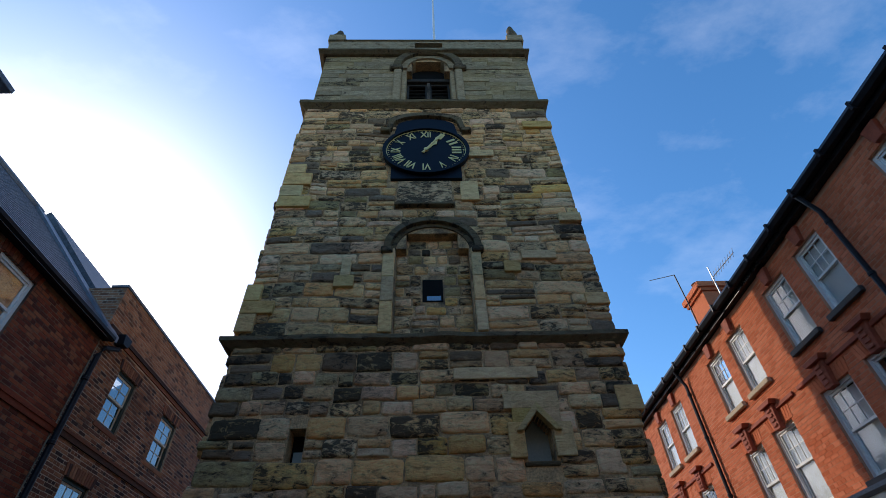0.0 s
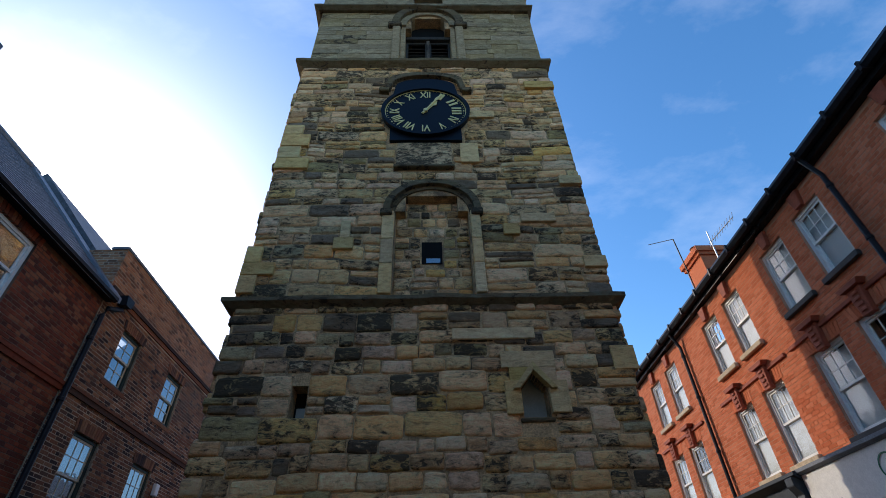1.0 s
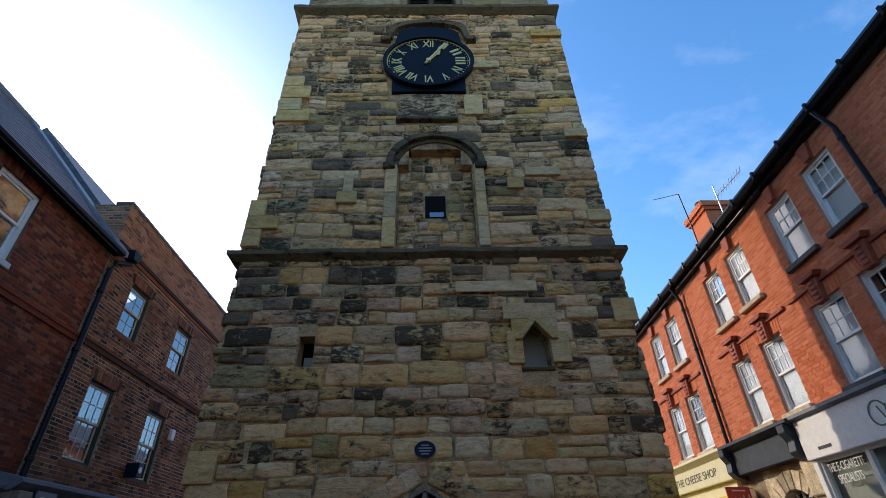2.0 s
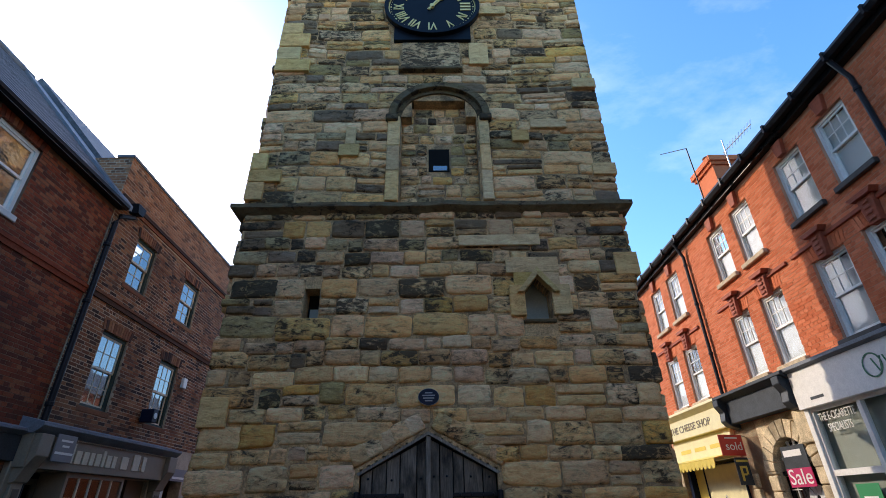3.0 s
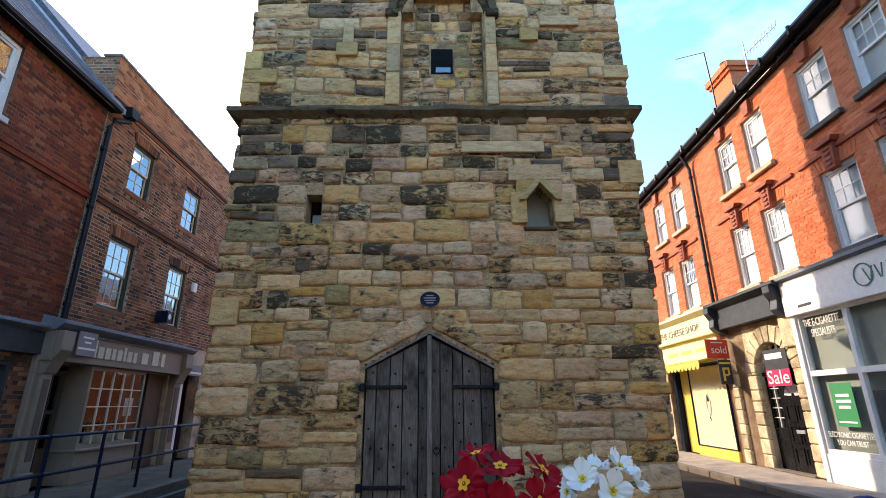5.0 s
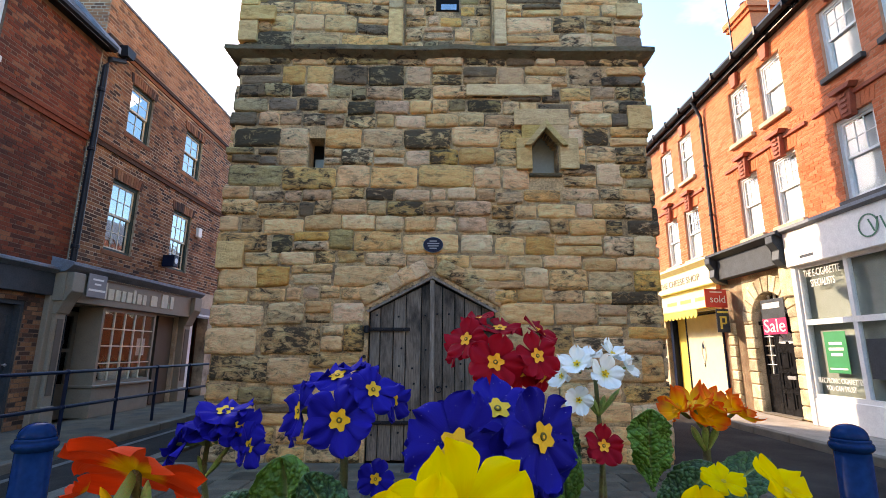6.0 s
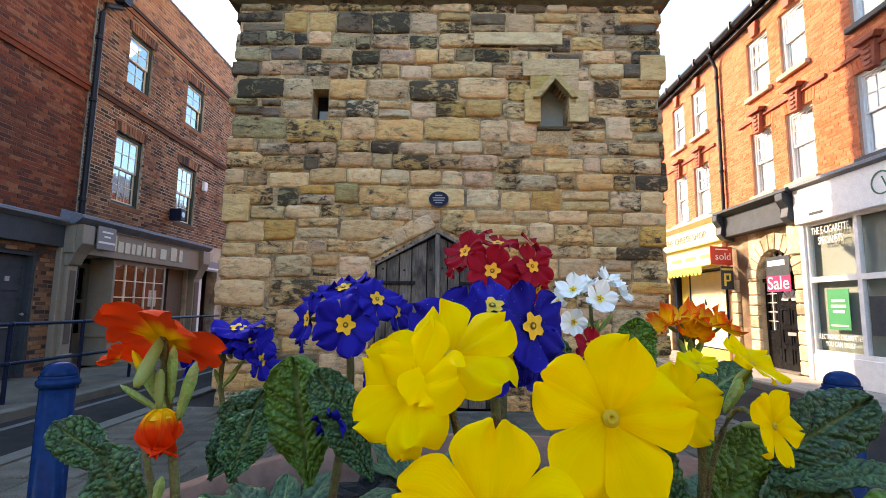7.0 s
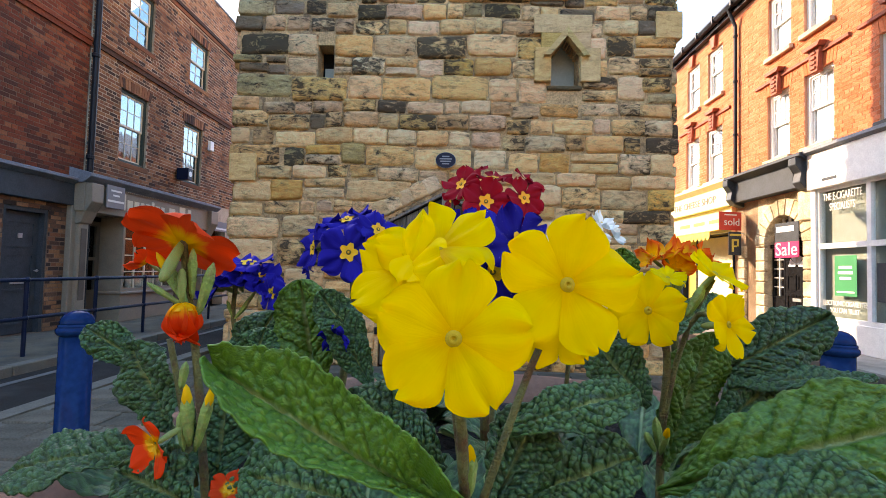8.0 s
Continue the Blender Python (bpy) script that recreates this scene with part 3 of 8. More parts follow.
def stone_template(seed):
    """One weathered stone, 1 x 1 in x and z about its middle: worn outline, rounded arrises, a dished and flaked face towards -y."""
    r = random.Random(seed)
    us = [-0.5, -0.47, -0.41, -0.29, -0.1, 0.1, 0.29, 0.41, 0.47, 0.5]
    ws = [-0.5, -0.455, -0.36, -0.15, 0.15, 0.36, 0.455, 0.5]
    nx, nz = len(us) - 1, len(ws) - 1
    worn = [r.uniform(0.2, 1.0) for _ in range(4)]
    vs, fs = [], []
    for j, w in enumerate(ws):
        for i, u in enumerate(us):
            eu, ew = abs(u) * 2, abs(w) * 2
            # corners pulled in, edges wandering
            c = worn[(u > 0) + 2 * (w > 0)]
            x = u * (1 - 0.085 * c * ew ** 6) + (0.020 * noise.noise(Vector((seed, w * 3.0, u + 3))) + r.uniform(-0.006, 0.006)) * eu
            z = w * (1 - 0.13 * c * eu ** 6) + (0.050 * noise.noise(Vector((u * 3.2, seed, w + 7))) + r.uniform(-0.010, 0.010)) * ew
            edge = max(((eu - 0.80) / 0.20), ((ew - 0.68) / 0.32), 0.0)
            y = -0.020 + 0.034 * min(1.0, edge) ** 2.6 + 0.016 * noise.noise(Vector((u * 2.6, w * 2.2, seed * 1.7))) + 0.007 * noise.noise(Vector((u * 8, w * 5, seed * 3.1)))
            vs.append((x, y, z))
    row = nx + 1
    for j in range(nz):
        for i in range(nx):
            a = j * row + i
            fs.append((a, a + 1, a + row + 1, a + row))
    rim = [i for i in range(row)] + [j * row + nx for j in range(1, nz + 1)] + [nz * row + i for i in range(nx - 1, -1, -1)] + [j * row for j in range(nz - 1, 0, -1)]
    base = len(vs)
    for k in rim:
        vs.append((vs[k][0], 0.16, vs[k][2]))
    for k in range(len(rim)):
        q = (k + 1) % len(rim)
        fs.append((rim[q], rim[k], base + k, base + q))
    return vs, fs


TEMPLATES = [stone_template(100 + k) for k in range(22)]


def courses(x0, x1, z0, z1, hmin, hmax, wmin, wmax, openings, r, joint=0.014):
    """Stones (x0, x1, z0, z1) laid in uneven courses, cut off at the openings (a function of height gives their spans)."""
    out = []
    z = z0
    while z < z1 - 0.05:
        h = r.uniform(hmin, hmax)
        if z1 - z - h < hmin * 0.7:
            h = z1 - z
        zm = z + h / 2
        blocked = sorted(openings(z + 0.06, z + h - 0.06))
        spans, a = [], x0
        for b0, b1 in blocked:
            if b0 > a:
                spans.append((a, b0))
            a = max(a, b1)
        spans.append((a, x1))
        for s0, s1 in spans:
            x = s0
            while x < s1 - 0.02:
                w = r.uniform(wmin, wmax) * (1.25 if h > (hmin + hmax) / 2 else 0.9)
                if s1 - x - w < wmin * 0.75:
                    w = s1 - x
                if h > hmin * 1.35 and r.random() < 0.30:
                    f = r.uniform(0.4, 0.6)
                    cells = [(x, x + w, z, z + h * f), (x, x + w, z + h * f, z + h)]
                else:
                    dz = r.uniform(-0.012, 0.012)
                    cells = [(x, x + w, z + dz, z + h + dz)]
                for c in cells:
                    if c[1] - c[0] > 0.05:
                        out.append((c[0] + joint / 2, c[1] - joint / 2, c[2] + joint / 2, c[3] - joint / 2))
                x += w
        z += h
    return out


def sway(x, z):
    """How far the courses wander up and down."""
    return 0.095 * noise.noise(Vector((x * 0.9, 1.7, z * 0.6)))


def stone_kind(x, z, r):
    """Which sandstone a stone is: black and green ones gather at the west quoins, under the lower string and round the windows."""
    v = noise.noise(Vector((x * 0.6, 3.1, z * 0.7)))
    dark = (0.09 if z > 2.6 else 0.01) + max(0, v) * (0.24 if z > 2.6 else 0.10)
    if z < Z1:
        dark += 0.50 * max(0, min(1, (z - 2.2) / 0.5)) * max(0, min(1, (-2.0 - x) / 0.6)) + (0.30 if z > 4.9 and x < 0.6 else 0) + (0.40 if x > 2.6 and z > 3.0 else 0) + (0.14 if 3.2 < z < 4.6 and x < -0.9 else 0) + (0.25 if 3.3 < z < 4.0 and 0.8 < x < 1.9 else 0)
    else:
        dark += (0.22 if x < -1.0 and 6.6 < z < 9.2 else 0.06)
    t = r.random()
    if t < dark * 0.50:
        return 5
    if t < dark:
        return 6 if (z > 4.4 and x < 0.3) or z > Z1 or r.random() < 0.25 else 4
    return r.choice((0, 0, 1, 1, 1, 2, 3)) if z < 3.2 else r.choice((0, 0, 1, 2, 2, 3, 4))


def joined_stones(name, cells, parent, place, seed, label="", rough=0.012):
    """Many stones as one mesh; place turns wall metres into the tower's."""
    r = random.Random(seed)
    V, F, M = [], [], []
    for x0, x1, z0, z1 in cells:
        vs, fs = TEMPLATES[r.randrange(len(TEMPLATES))]
        cx, cz, w, h = (x0 + x1) / 2, (z0 + z1) / 2, x1 - x0, z1 - z0
        proud = r.uniform(-0.6, 1.2) * rough
        flip = r.choice((-1, 1))
        k = stone_kind(cx, cz, r)
        b = len(V)
        V += [place((cx + flip * x * w, y - proud, cz + z * h + sway(cx + flip * x * w, cz))) for x, y, z in vs]
        F += [tuple(b + i for i in (f if flip > 0 else f[::-1])) for f in fs]
        M += [k] * len(fs)
    me = bpy.data.meshes.new(name)
    me.from_pydata(V, [], F)
    for m in STONES_FAR:
        me.materials.append(m)
    me.polygons.foreach_set("material_index", M)
    me.polygons.foreach_set("use_smooth", [True] * len(F))
    me.update()
    ob = new(name, me)
    ob.parent = parent
    return tagged(ob, label, kind="stuff")


DOOR = (-1.06, 0.66, 2.40, 1.95)      # left, right, apex height, springing height
SLIT = (-2.03, -1.80, 4.00, 4.47)
LANCET = (1.235, 1.615, 3.95, 4.62)
CLOCK_C = (-0.10, 10.88)


def open_lower(a, b):
    out = []
    m = (a + b) / 2
    if a < 1.95:
        out.append((DOOR[0] - 0.05, DOOR[1] + 0.05))
    elif a < DOOR[2]:
        k = 1 - (max(a, 1.95) - 1.95) / (DOOR[2] - 1.95)
        c = (DOOR[0] + DOOR[1]) / 2
        out.append((c - 0.86 * k - 0.24, c + 0.86 * k + 0.24))
    if b > SLIT[2] and a < SLIT[3]:
        out.append((SLIT[0], SLIT[1]))
    if b > LANCET[2] and a < LANCET[3]:
        out.append((1.19, 1.66))
    return out


def open_upper(a, b):
    out = []
    if a < 8.5 and b > 6.0:
        k = 0.0 if a < 7.85 else min(0.95, (a - 7.85) / 0.7)
        w = 0.90 * math.sqrt(max(0.04, 1 - k * k))
        out.append((0.0 - w, 0.0 + w))
    if b > 9.08 and a < 9.9:
        out.append((-0.75, 0.47))
    if b > 9.9 and a < 12.45:
        z = (a + b) / 2
        w = 0.84
        if 10.0 < z < 11.8:
            w = max(w, 1.0 * math.sqrt(max(0, 1 - ((z - 10.88) / 0.9) ** 2)) + 0.02)
        if z > 11.95:
            w = 0.70 if z < 12.2 else 0.3
        out.append((CLOCK_C[0] - w, CLOCK_C[0] + w))
    return out


def open_none(a, b):
    return []


def open_belfry(a, b):
    if a < 15.1:
        return [(-0.92, 0.88)]
    if a < 16.2:
        w = 0.92 * math.sqrt(max(0.02, 1 - ((a - 15.1) / 1.2) ** 2))
        return [(-0.02 - w, -0.02 + w)]
    return []


def clock_tower():
    tw = thing("clock_tower", "square medieval sandstone clock tower with patched rubble walls", "tower")
    inset = 0.06
    face = 0.006
    lower = part("lower_stage", holed_wall(TL + inset, TR - inset, 0, Z1, [(DOOR[0], DOOR[1], 0, 1.95), *[((DOOR[0] + DOOR[1]) / 2 - 0.86 * (1 - q / 9), (DOOR[0] + DOOR[1]) / 2 + 0.86 * (1 - q / 9), 1.95 + 0.05 * q, 2.0 + 0.05 * q) for q in range(9)], SLIT, (LANCET[0], LANCET[1], LANCET[2], 4.36), *[(1.425 - 0.19 * (1 - q / 6), 1.425 + 0.19 * (1 - q / 6), 4.36 + 0.04 * q, 4.40 + 0.04 * q) for q in range(6)]], 0.9, face), MORTAR, tw)
    part("lower_core", box(TL + inset, TR - inset, 0.9, TD - inset, 0, Z1), MORTAR, tw)
    part("upper_stage", holed_wall(TL + inset + 0.04, TR - inset + 0.04, Z1, Z2, [(-0.69, 0.69, 6.02, 7.9), (-0.50, 0.50, 7.9, 8.3)], 0.312, 0.035), MORTAR, tw)
    part("upper_core", box(TL + inset + 0.04, TR - inset + 0.04, 0.35, TD - inset, Z1, Z2), MORTAR, tw)
    part("belfry_stage", holed_wall(TL + 0.12, TR - 0.02, Z2, Z3, [(-0.66, 0.62, Z2 + 0.16, 15.1), (-0.5, 0.46, 15.1, 15.7)], 0.7, 0.12), MORTAR, tw)
    part("belfry_core", box(TL + 0.12, TR - 0.02, 1.4, TD - 0.1, Z2, Z3), MORTAR, tw)
    for n, x0, x1 in (("belfry_side", TL + 0.12, TL + 0.6), ("belfry_side", TR - 0.5, TR - 0.02)):
        part(n, box(x0, x1, 0.82, 1.4, Z2, Z3), MORTAR, tw)

    # stones of the lower front, each one a piece
    meshes = {}
    r = random.Random(21)
    cells = courses(TL, TR, 0.0, Z1 - 0.02, 0.19, 0.37, 0.24, 0.66, open_lower, r, 0.013)
    for x0, x1, z0, z1 in cells:
        cx, cz = (x0 + x1) / 2, (z0 + z1) / 2
        k = stone_kind(cx, cz, r)
        t = r.randrange(len(TEMPLATES))
        if (k, t) not in meshes:
            me = bpy.data.meshes.new("stone")
            me.from_pydata(*[TEMPLATES[t][0], [], TEMPLATES[t][1]])
            me.polygons.foreach_set("use_smooth", [True] * len(me.polygons))
            me.materials.append(STONES[k])
            meshes[(k, t)] = me
        ob = new("stone", meshes[(k, t)])
        ob.parent = lower
        out = 0.0
        if x0 < TL + 0.1 or x1 > TR - 0.1:
            out = r.uniform(-0.055, 0.075) * (1 if x0 < TL + 0.1 else -1)
        ob.location = (cx + out, 0.002 - r.uniform(-0.010, 0.022), cz + (sway(cx, cz) if cz < 5.4 and cz > 0.4 else 0))
        ob.rotation_euler = (r.uniform(-0.025, 0.025), r.uniform(-0.03, 0.03), r.uniform(-0.015, 0.015))
        ob.scale = (x1 - x0, 1.0, z1 - z0)
    # rough voussoirs over the door's pointed head
    c = (DOOR[0] + DOOR[1]) / 2
    for side in (-1, 1):
        for i in range(5):
            f = (i + 0.5) / 5
            px, pz = c + side * (0.96 - 0.86 * f), 1.98 + 0.45 * f + 0.12
            kk = r.choice((0, 1, 2, 4))
            me = meshes.get((kk, i)) or next(iter(meshes.values()))
            ob = new("voussoir", me)
            ob.parent = lower
            ob.location = (px, -0.012, pz + 0.02)
            ob.rotation_euler = (0, -side * -0.48, 0)
            ob.scale = (0.24, 1.0, 0.24)
    # front of the upper stage, the belfry and the other three sides
    joined_stones("rubble_facing", courses(TL + 0.03, TR + 0.05, Z1 + 0.12, Z2 - 0.10, 0.16, 0.34, 0.28, 0.72, open_upper, random.Random(5)), tw, lambda p: (p[0], p[1] + 0.03, p[2]), 31, "rough tan and grey sandstone rubble in courses")
    ash = courses(TL + 0.10, TR, Z2 + 0.16, Z3, 0.22, 0.26, 0.5, 0.95, open_belfry, random.Random(8), 0.012)
    bm = bmesh.new()
    ra = random.Random(3)
    for x0, x1, z0, z1 in ash:
        d = ra.uniform(0, 0.012)
        box(x0, x1, 0.095 - d, 0.2, z0, z1, bm)
    for x0, x1, z0, z1 in courses(0.20, TD - 0.10, Z2 + 0.16, Z3, 0.22, 0.26, 0.5, 0.95, open_none, random.Random(18), 0.012):
        d = ra.uniform(0, 0.012)
        box(TL + 0.105 - d, TL + 0.2, x0, x1, z0, z1, bm)
        box(TR - 0.1, TR - 0.005 + d, x0, x1, z0, z1, bm)
    tagged(part("ashlar_facing", bm, ASHLAR, tw), "grey-tan squared ashlar blocks", kind="stuff")
    w = TR - TL
    for i, (ang, ox, oy, ln) in enumerate(((90, TR, 0, TD), (-90, TL, TD, TD), (180, TR, TD, w))):
        ca, sa = math.cos(radians(ang)), math.sin(radians(ang))

        def place(p, ca=ca, sa=sa, ox=ox, oy=oy):
            return (ox + ca * p[0] - sa * p[1], oy + sa * p[0] + ca * p[1], p[2])
        cs = courses(0.05, ln - 0.05, 0, Z1 - 0.02, 0.22, 0.36, 0.3, 0.6, open_none, random.Random(40 + i)) + courses(0.05, ln - 0.05, Z1 + 0.16, Z2 - 0.04, 0.20, 0.32, 0.3, 0.6, open_none, random.Random(50 + i))
        joined_stones("side_facing", cs, tw, place, 60 + i, rough=0.04)

    # moulded strings that run round, and the parapet
    def band(name, z0, z1, out, mat, drip=0.06):
        bm = bmesh.new()
        o = out
        rings = []
        for zz, d in ((z0 - 0.0, 0.0), (z0 + (z1 - z0) * 0.45, o), (z1 - 0.02, o), (z1 + drip, 0.0)):
            rings.append([bm.verts.new(p) for p in ((TL - d, -d, zz), (TR + d, -d, zz), (TR + d, TD + d, zz), (TL - d, TD + d, zz))])
        for a, b in zip(rings, rings[1:]):
            for i in range(4):
                j = (i + 1) % 4
                bm.faces.new((a[i], a[j], b[j], b[i]))
        bm.faces.new(rings[0][::-1])
        bm.faces.new(rings[-1])
        bmesh.ops.subdivide_edges(bm, edges=[e for e in bm.edges if e.calc_length() > 3], cuts=34, use_grid_fill=True)
        for v in bm.verts:
            v.co += 0.022 * noise.noise_vector(v.co * 2.3)
        return part(name, bm, mat, tw)
    band("string_course", Z1 - 0.085, Z1 + 0.085, 0.15, MOULD)
    band("string_course", Z2 - 0.20, Z2 + 0.04, 0.14, MOULD)
    band("cornice", Z3 - 0.17, Z3 - 0.02, 0.12, MOULD)
    px0, px1 = TL + 0.08, TR + 0.02
    wall_holes = [(-0.42, 0.44, 16.52, 16.86)]
    part("parapet", holed_wall(px0, px1, Z3 + 0.1, 16.97, wall_holes, 0.4, 0.06), ASHLAR, tw)
    part("parapet", box(px0, px1, TD - 0.5, TD - 0.1, Z3 + 0.1, 16.97), ASHLAR, tw)
    for x0, x1 in ((px0, px0 + 0.4), (px1 - 0.4, px1)):
        part("parapet", box(x0, x1, 0.46, TD - 0.5, Z3 + 0.1, 16.97), ASHLAR, tw)
    part("coping", box(px0 - 0.04, px1 + 0.04, 0.02, 0.5, 16.97, 17.04), MOULD, tw, bevel=0.02)
    part("slot_back", box(-0.5, 0.52, 0.40, 0.44, 16.48, 16.90), DARK, tw)
    part("roof_deck", box(px0 + 0.4, px1 - 0.4, 0.46, TD - 0.5, Z3 + 0.12, Z3 + 0.3), LEAD, tw)
    part("turret_cap", prism([(-0.55, 17.05), (0.6, 17.05), (0.45, 17.50), (-0.4, 17.50)], 0.35, 1.2), LEAD, tw)
    for k in range(3):
        part("cap_finial", lathe([(0.06, 0), (0.09, 0.06), (0.05, 0.13), (0.08, 0.2), (0.02, 0.27)], 10, at=(-0.35 + k * 0.38, 0.5, 17.49)), MOULD, tw)
    part("flagpole", tube([(0.24, 1.3, 16.9), (0.24, 1.3, 24.5)], 0.055, 10, r_end=0.035), WHITE, tw, "white painted flagpole")
    # corner blocks with weathered stone figures as plain shapes
    for x, h in ((TL + 0.28, 0.62), (TR - 0.16, 0.98)):
        part("corner_block", box(x - 0.26, x + 0.26, 0.02, 0.5, 16.97, 17.41), ASHLAR, tw, bevel=0.02)
        bm = lathe([(0.20, 0), (0.23, 0.10), (0.17, 0.22), (0.20, 0.34), (0.15, 0.5), (0.09, 0.58), (0.12, 0.70), (0.11, 0.80), (0.03, 0.86)], 12, at=(x, 0.26, 17.41))
        for v in bm.verts:
            v.co.z = 17.41 + (v.co.z - 17.41) * h / 0.86
            v.co += 0.05 * noise.noise_vector(v.co * 5)
        part("finial", bm, MOULD, tw, "weathered stone finial", smooth=True)

    # niche with its arch, jambs and blocked back
    part("niche_back", box(-0.71, 0.73, 0.24, 0.34, 6.0, 8.35), MORTAR, tw)
    joined_stones("niche_blocking", courses(-0.69, 0.70, 6.03, 8.25, 0.18, 0.30, 0.2, 0.42, lambda a, b: [(-0.21, 0.19)] if (b > 6.80 and a < 7.28) else [], random.Random(12), 0.022), tw, lambda p: (p[0], p[1] + 0.24, p[2]), 13)
    # flat near-black sheet that paints the hollow's shade before the blocking
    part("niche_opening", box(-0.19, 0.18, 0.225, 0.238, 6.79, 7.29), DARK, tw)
    part("opening_glass", box(-0.11, 0.14, 0.205, 0.215, 6.8, 6.90), GLASS_SKY, tw)
    for x0, x1 in ((-0.92, -0.70), (0.72, 0.90)):
        z = 6.02
        for h in (0.62, 0.55, 0.68):
            part("jamb_stone", box(x0, x1, -0.035, 0.3, z, z + h - 0.008), DRESSED, tw, bevel=0.012)
            z += h
    # arch_ring's dark stone colour also paints in the shade of the recess
    for rin, rout, y, nm, mt in ((0.79, 0.92, -0.10, "hood_mould", MOULD), (0.70, 0.79, 0.0, "arch_ring", MOULD)):
        n = 11
        for i in range(n):
            a0, a1 = math.pi * i / n, math.pi * (i + 1) / n
            pts = [(0.01 + rr * math.cos(a), 7.86 + rr * 0.86 * math.sin(a)) for rr, a in ((rin, a0), (rout, a0), (rout, (a0 + a1) / 2), (rout, a1), (rin, a1), (rin, (a0 + a1) / 2))]
            part(nm, prism(pts, y, 0.3), mt, tw)
    for x in (-0.84, 0.86):
        part("label_stop", box(x - 0.12, x + 0.10, -0.10, 0.1, 7.74, 7.88), MOULD, tw, bevel=0.02)
    # lancet window in its new stone surround
    for nm, x0, x1, z0, z1 in (("surround_stone", 1.00, 1.225, 3.98, 4.46), ("surround_stone", 1.625, 1.90, 3.99, 4.46), ("lintel_stone", 0.98, 1.78, 4.66, 4.92)):
        part(nm, box(x0, x1, -0.075, 0.35, z0, z1), DRESSED, tw, bevel=0.008)
    for s in (-1, 1):
        c0 = 1.425
        part("surround_stone", prism([(c0 + s * 0.34, 4.46), (c0 + s * 0.34, 4.66), (c0, 4.66), (c0, 4.62), (c0 + s * 0.2, 4.40), (c0 + s * 0.2, 4.46)], -0.072, 0.35), DRESSED, tw)
        part("hood_mould", prism([(c0 + s * 0.31, 4.32), (c0, 4.72), (c0, 4.59), (c0 + s * 0.225, 4.32)], -0.15, 0.0), DRESSED, tw)
    part("lancet_window", box(1.22, 1.63, 0.26, 0.29, 3.94, 4.64), GREY_BOARD, tw, "grey glazed lancet")
    part("window_sill", box(1.18, 1.66, -0.03, 0.3, 3.88, 3.94), MOULD, tw, bevel=0.015)
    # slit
    # painted near-black for the unlit depth of the slit
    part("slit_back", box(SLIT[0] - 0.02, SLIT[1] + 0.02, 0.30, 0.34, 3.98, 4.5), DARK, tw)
    part("slit_pane", box(SLIT[0] + 0.05, SLIT[1] - 0.02, 0.22, 0.23, 4.02, 4.22), GREY_BOARD, tw)
    part("relief_lintel", box(0.28, 1.55, -0.062, 0.2, 5.14, 5.33), DRESSED, tw, "smooth pale sandstone lintel", bevel=0.01)
    # newer quoins and patches
    for x0, x1, z0, z1 in ((-3.22, -2.93, 6.05, 6.40), (-3.22, -2.68, 6.41, 6.66), (-3.22, -2.95, 6.67, 7.02), (-3.17, -2.50, 9.05, 9.36), (-3.17, -2.72, 9.37, 9.72), (-3.17, -2.58, 9.75, 10.12), (-3.17, -2.76, 10.13, 10.45), (2.62, 3.02, 6.5, 6.74), (2.30, 3.02, 11.9, 12.16), (-1.75, -1.40, 6.95, 7.20), (-1.65, -1.48, 7.2, 7.6), (-3.20, -2.83, 2.52, 2.90), (1.65, 2.30, 7.55, 7.75), (0.55, 1.45, 10.72, 10.95), (0.62, 1.0, 9.2, 9.8), (2.66, 3.02, 4.62, 5.0), (2.55, 3.0, 8.55, 8.78), (1.3, 1.6, 7.25, 7.5)):
        part("patch_stone", box(x0, x1, -0.055, 0.2, z0, z1), DRESSED, tw, bevel=0.008)
    part("tablet", box(-0.72, 0.44, -0.03, 0.2, 9.10, 9.86), STONES[2], tw, "weathered carved stone tablet", bevel=0.02)
    part("tablet_ledge", box(-0.76, 0.48, -0.09, 0.2, 9.04, 9.11), MOULD, tw, bevel=0.015)
    return tw


tower = clock_tower()


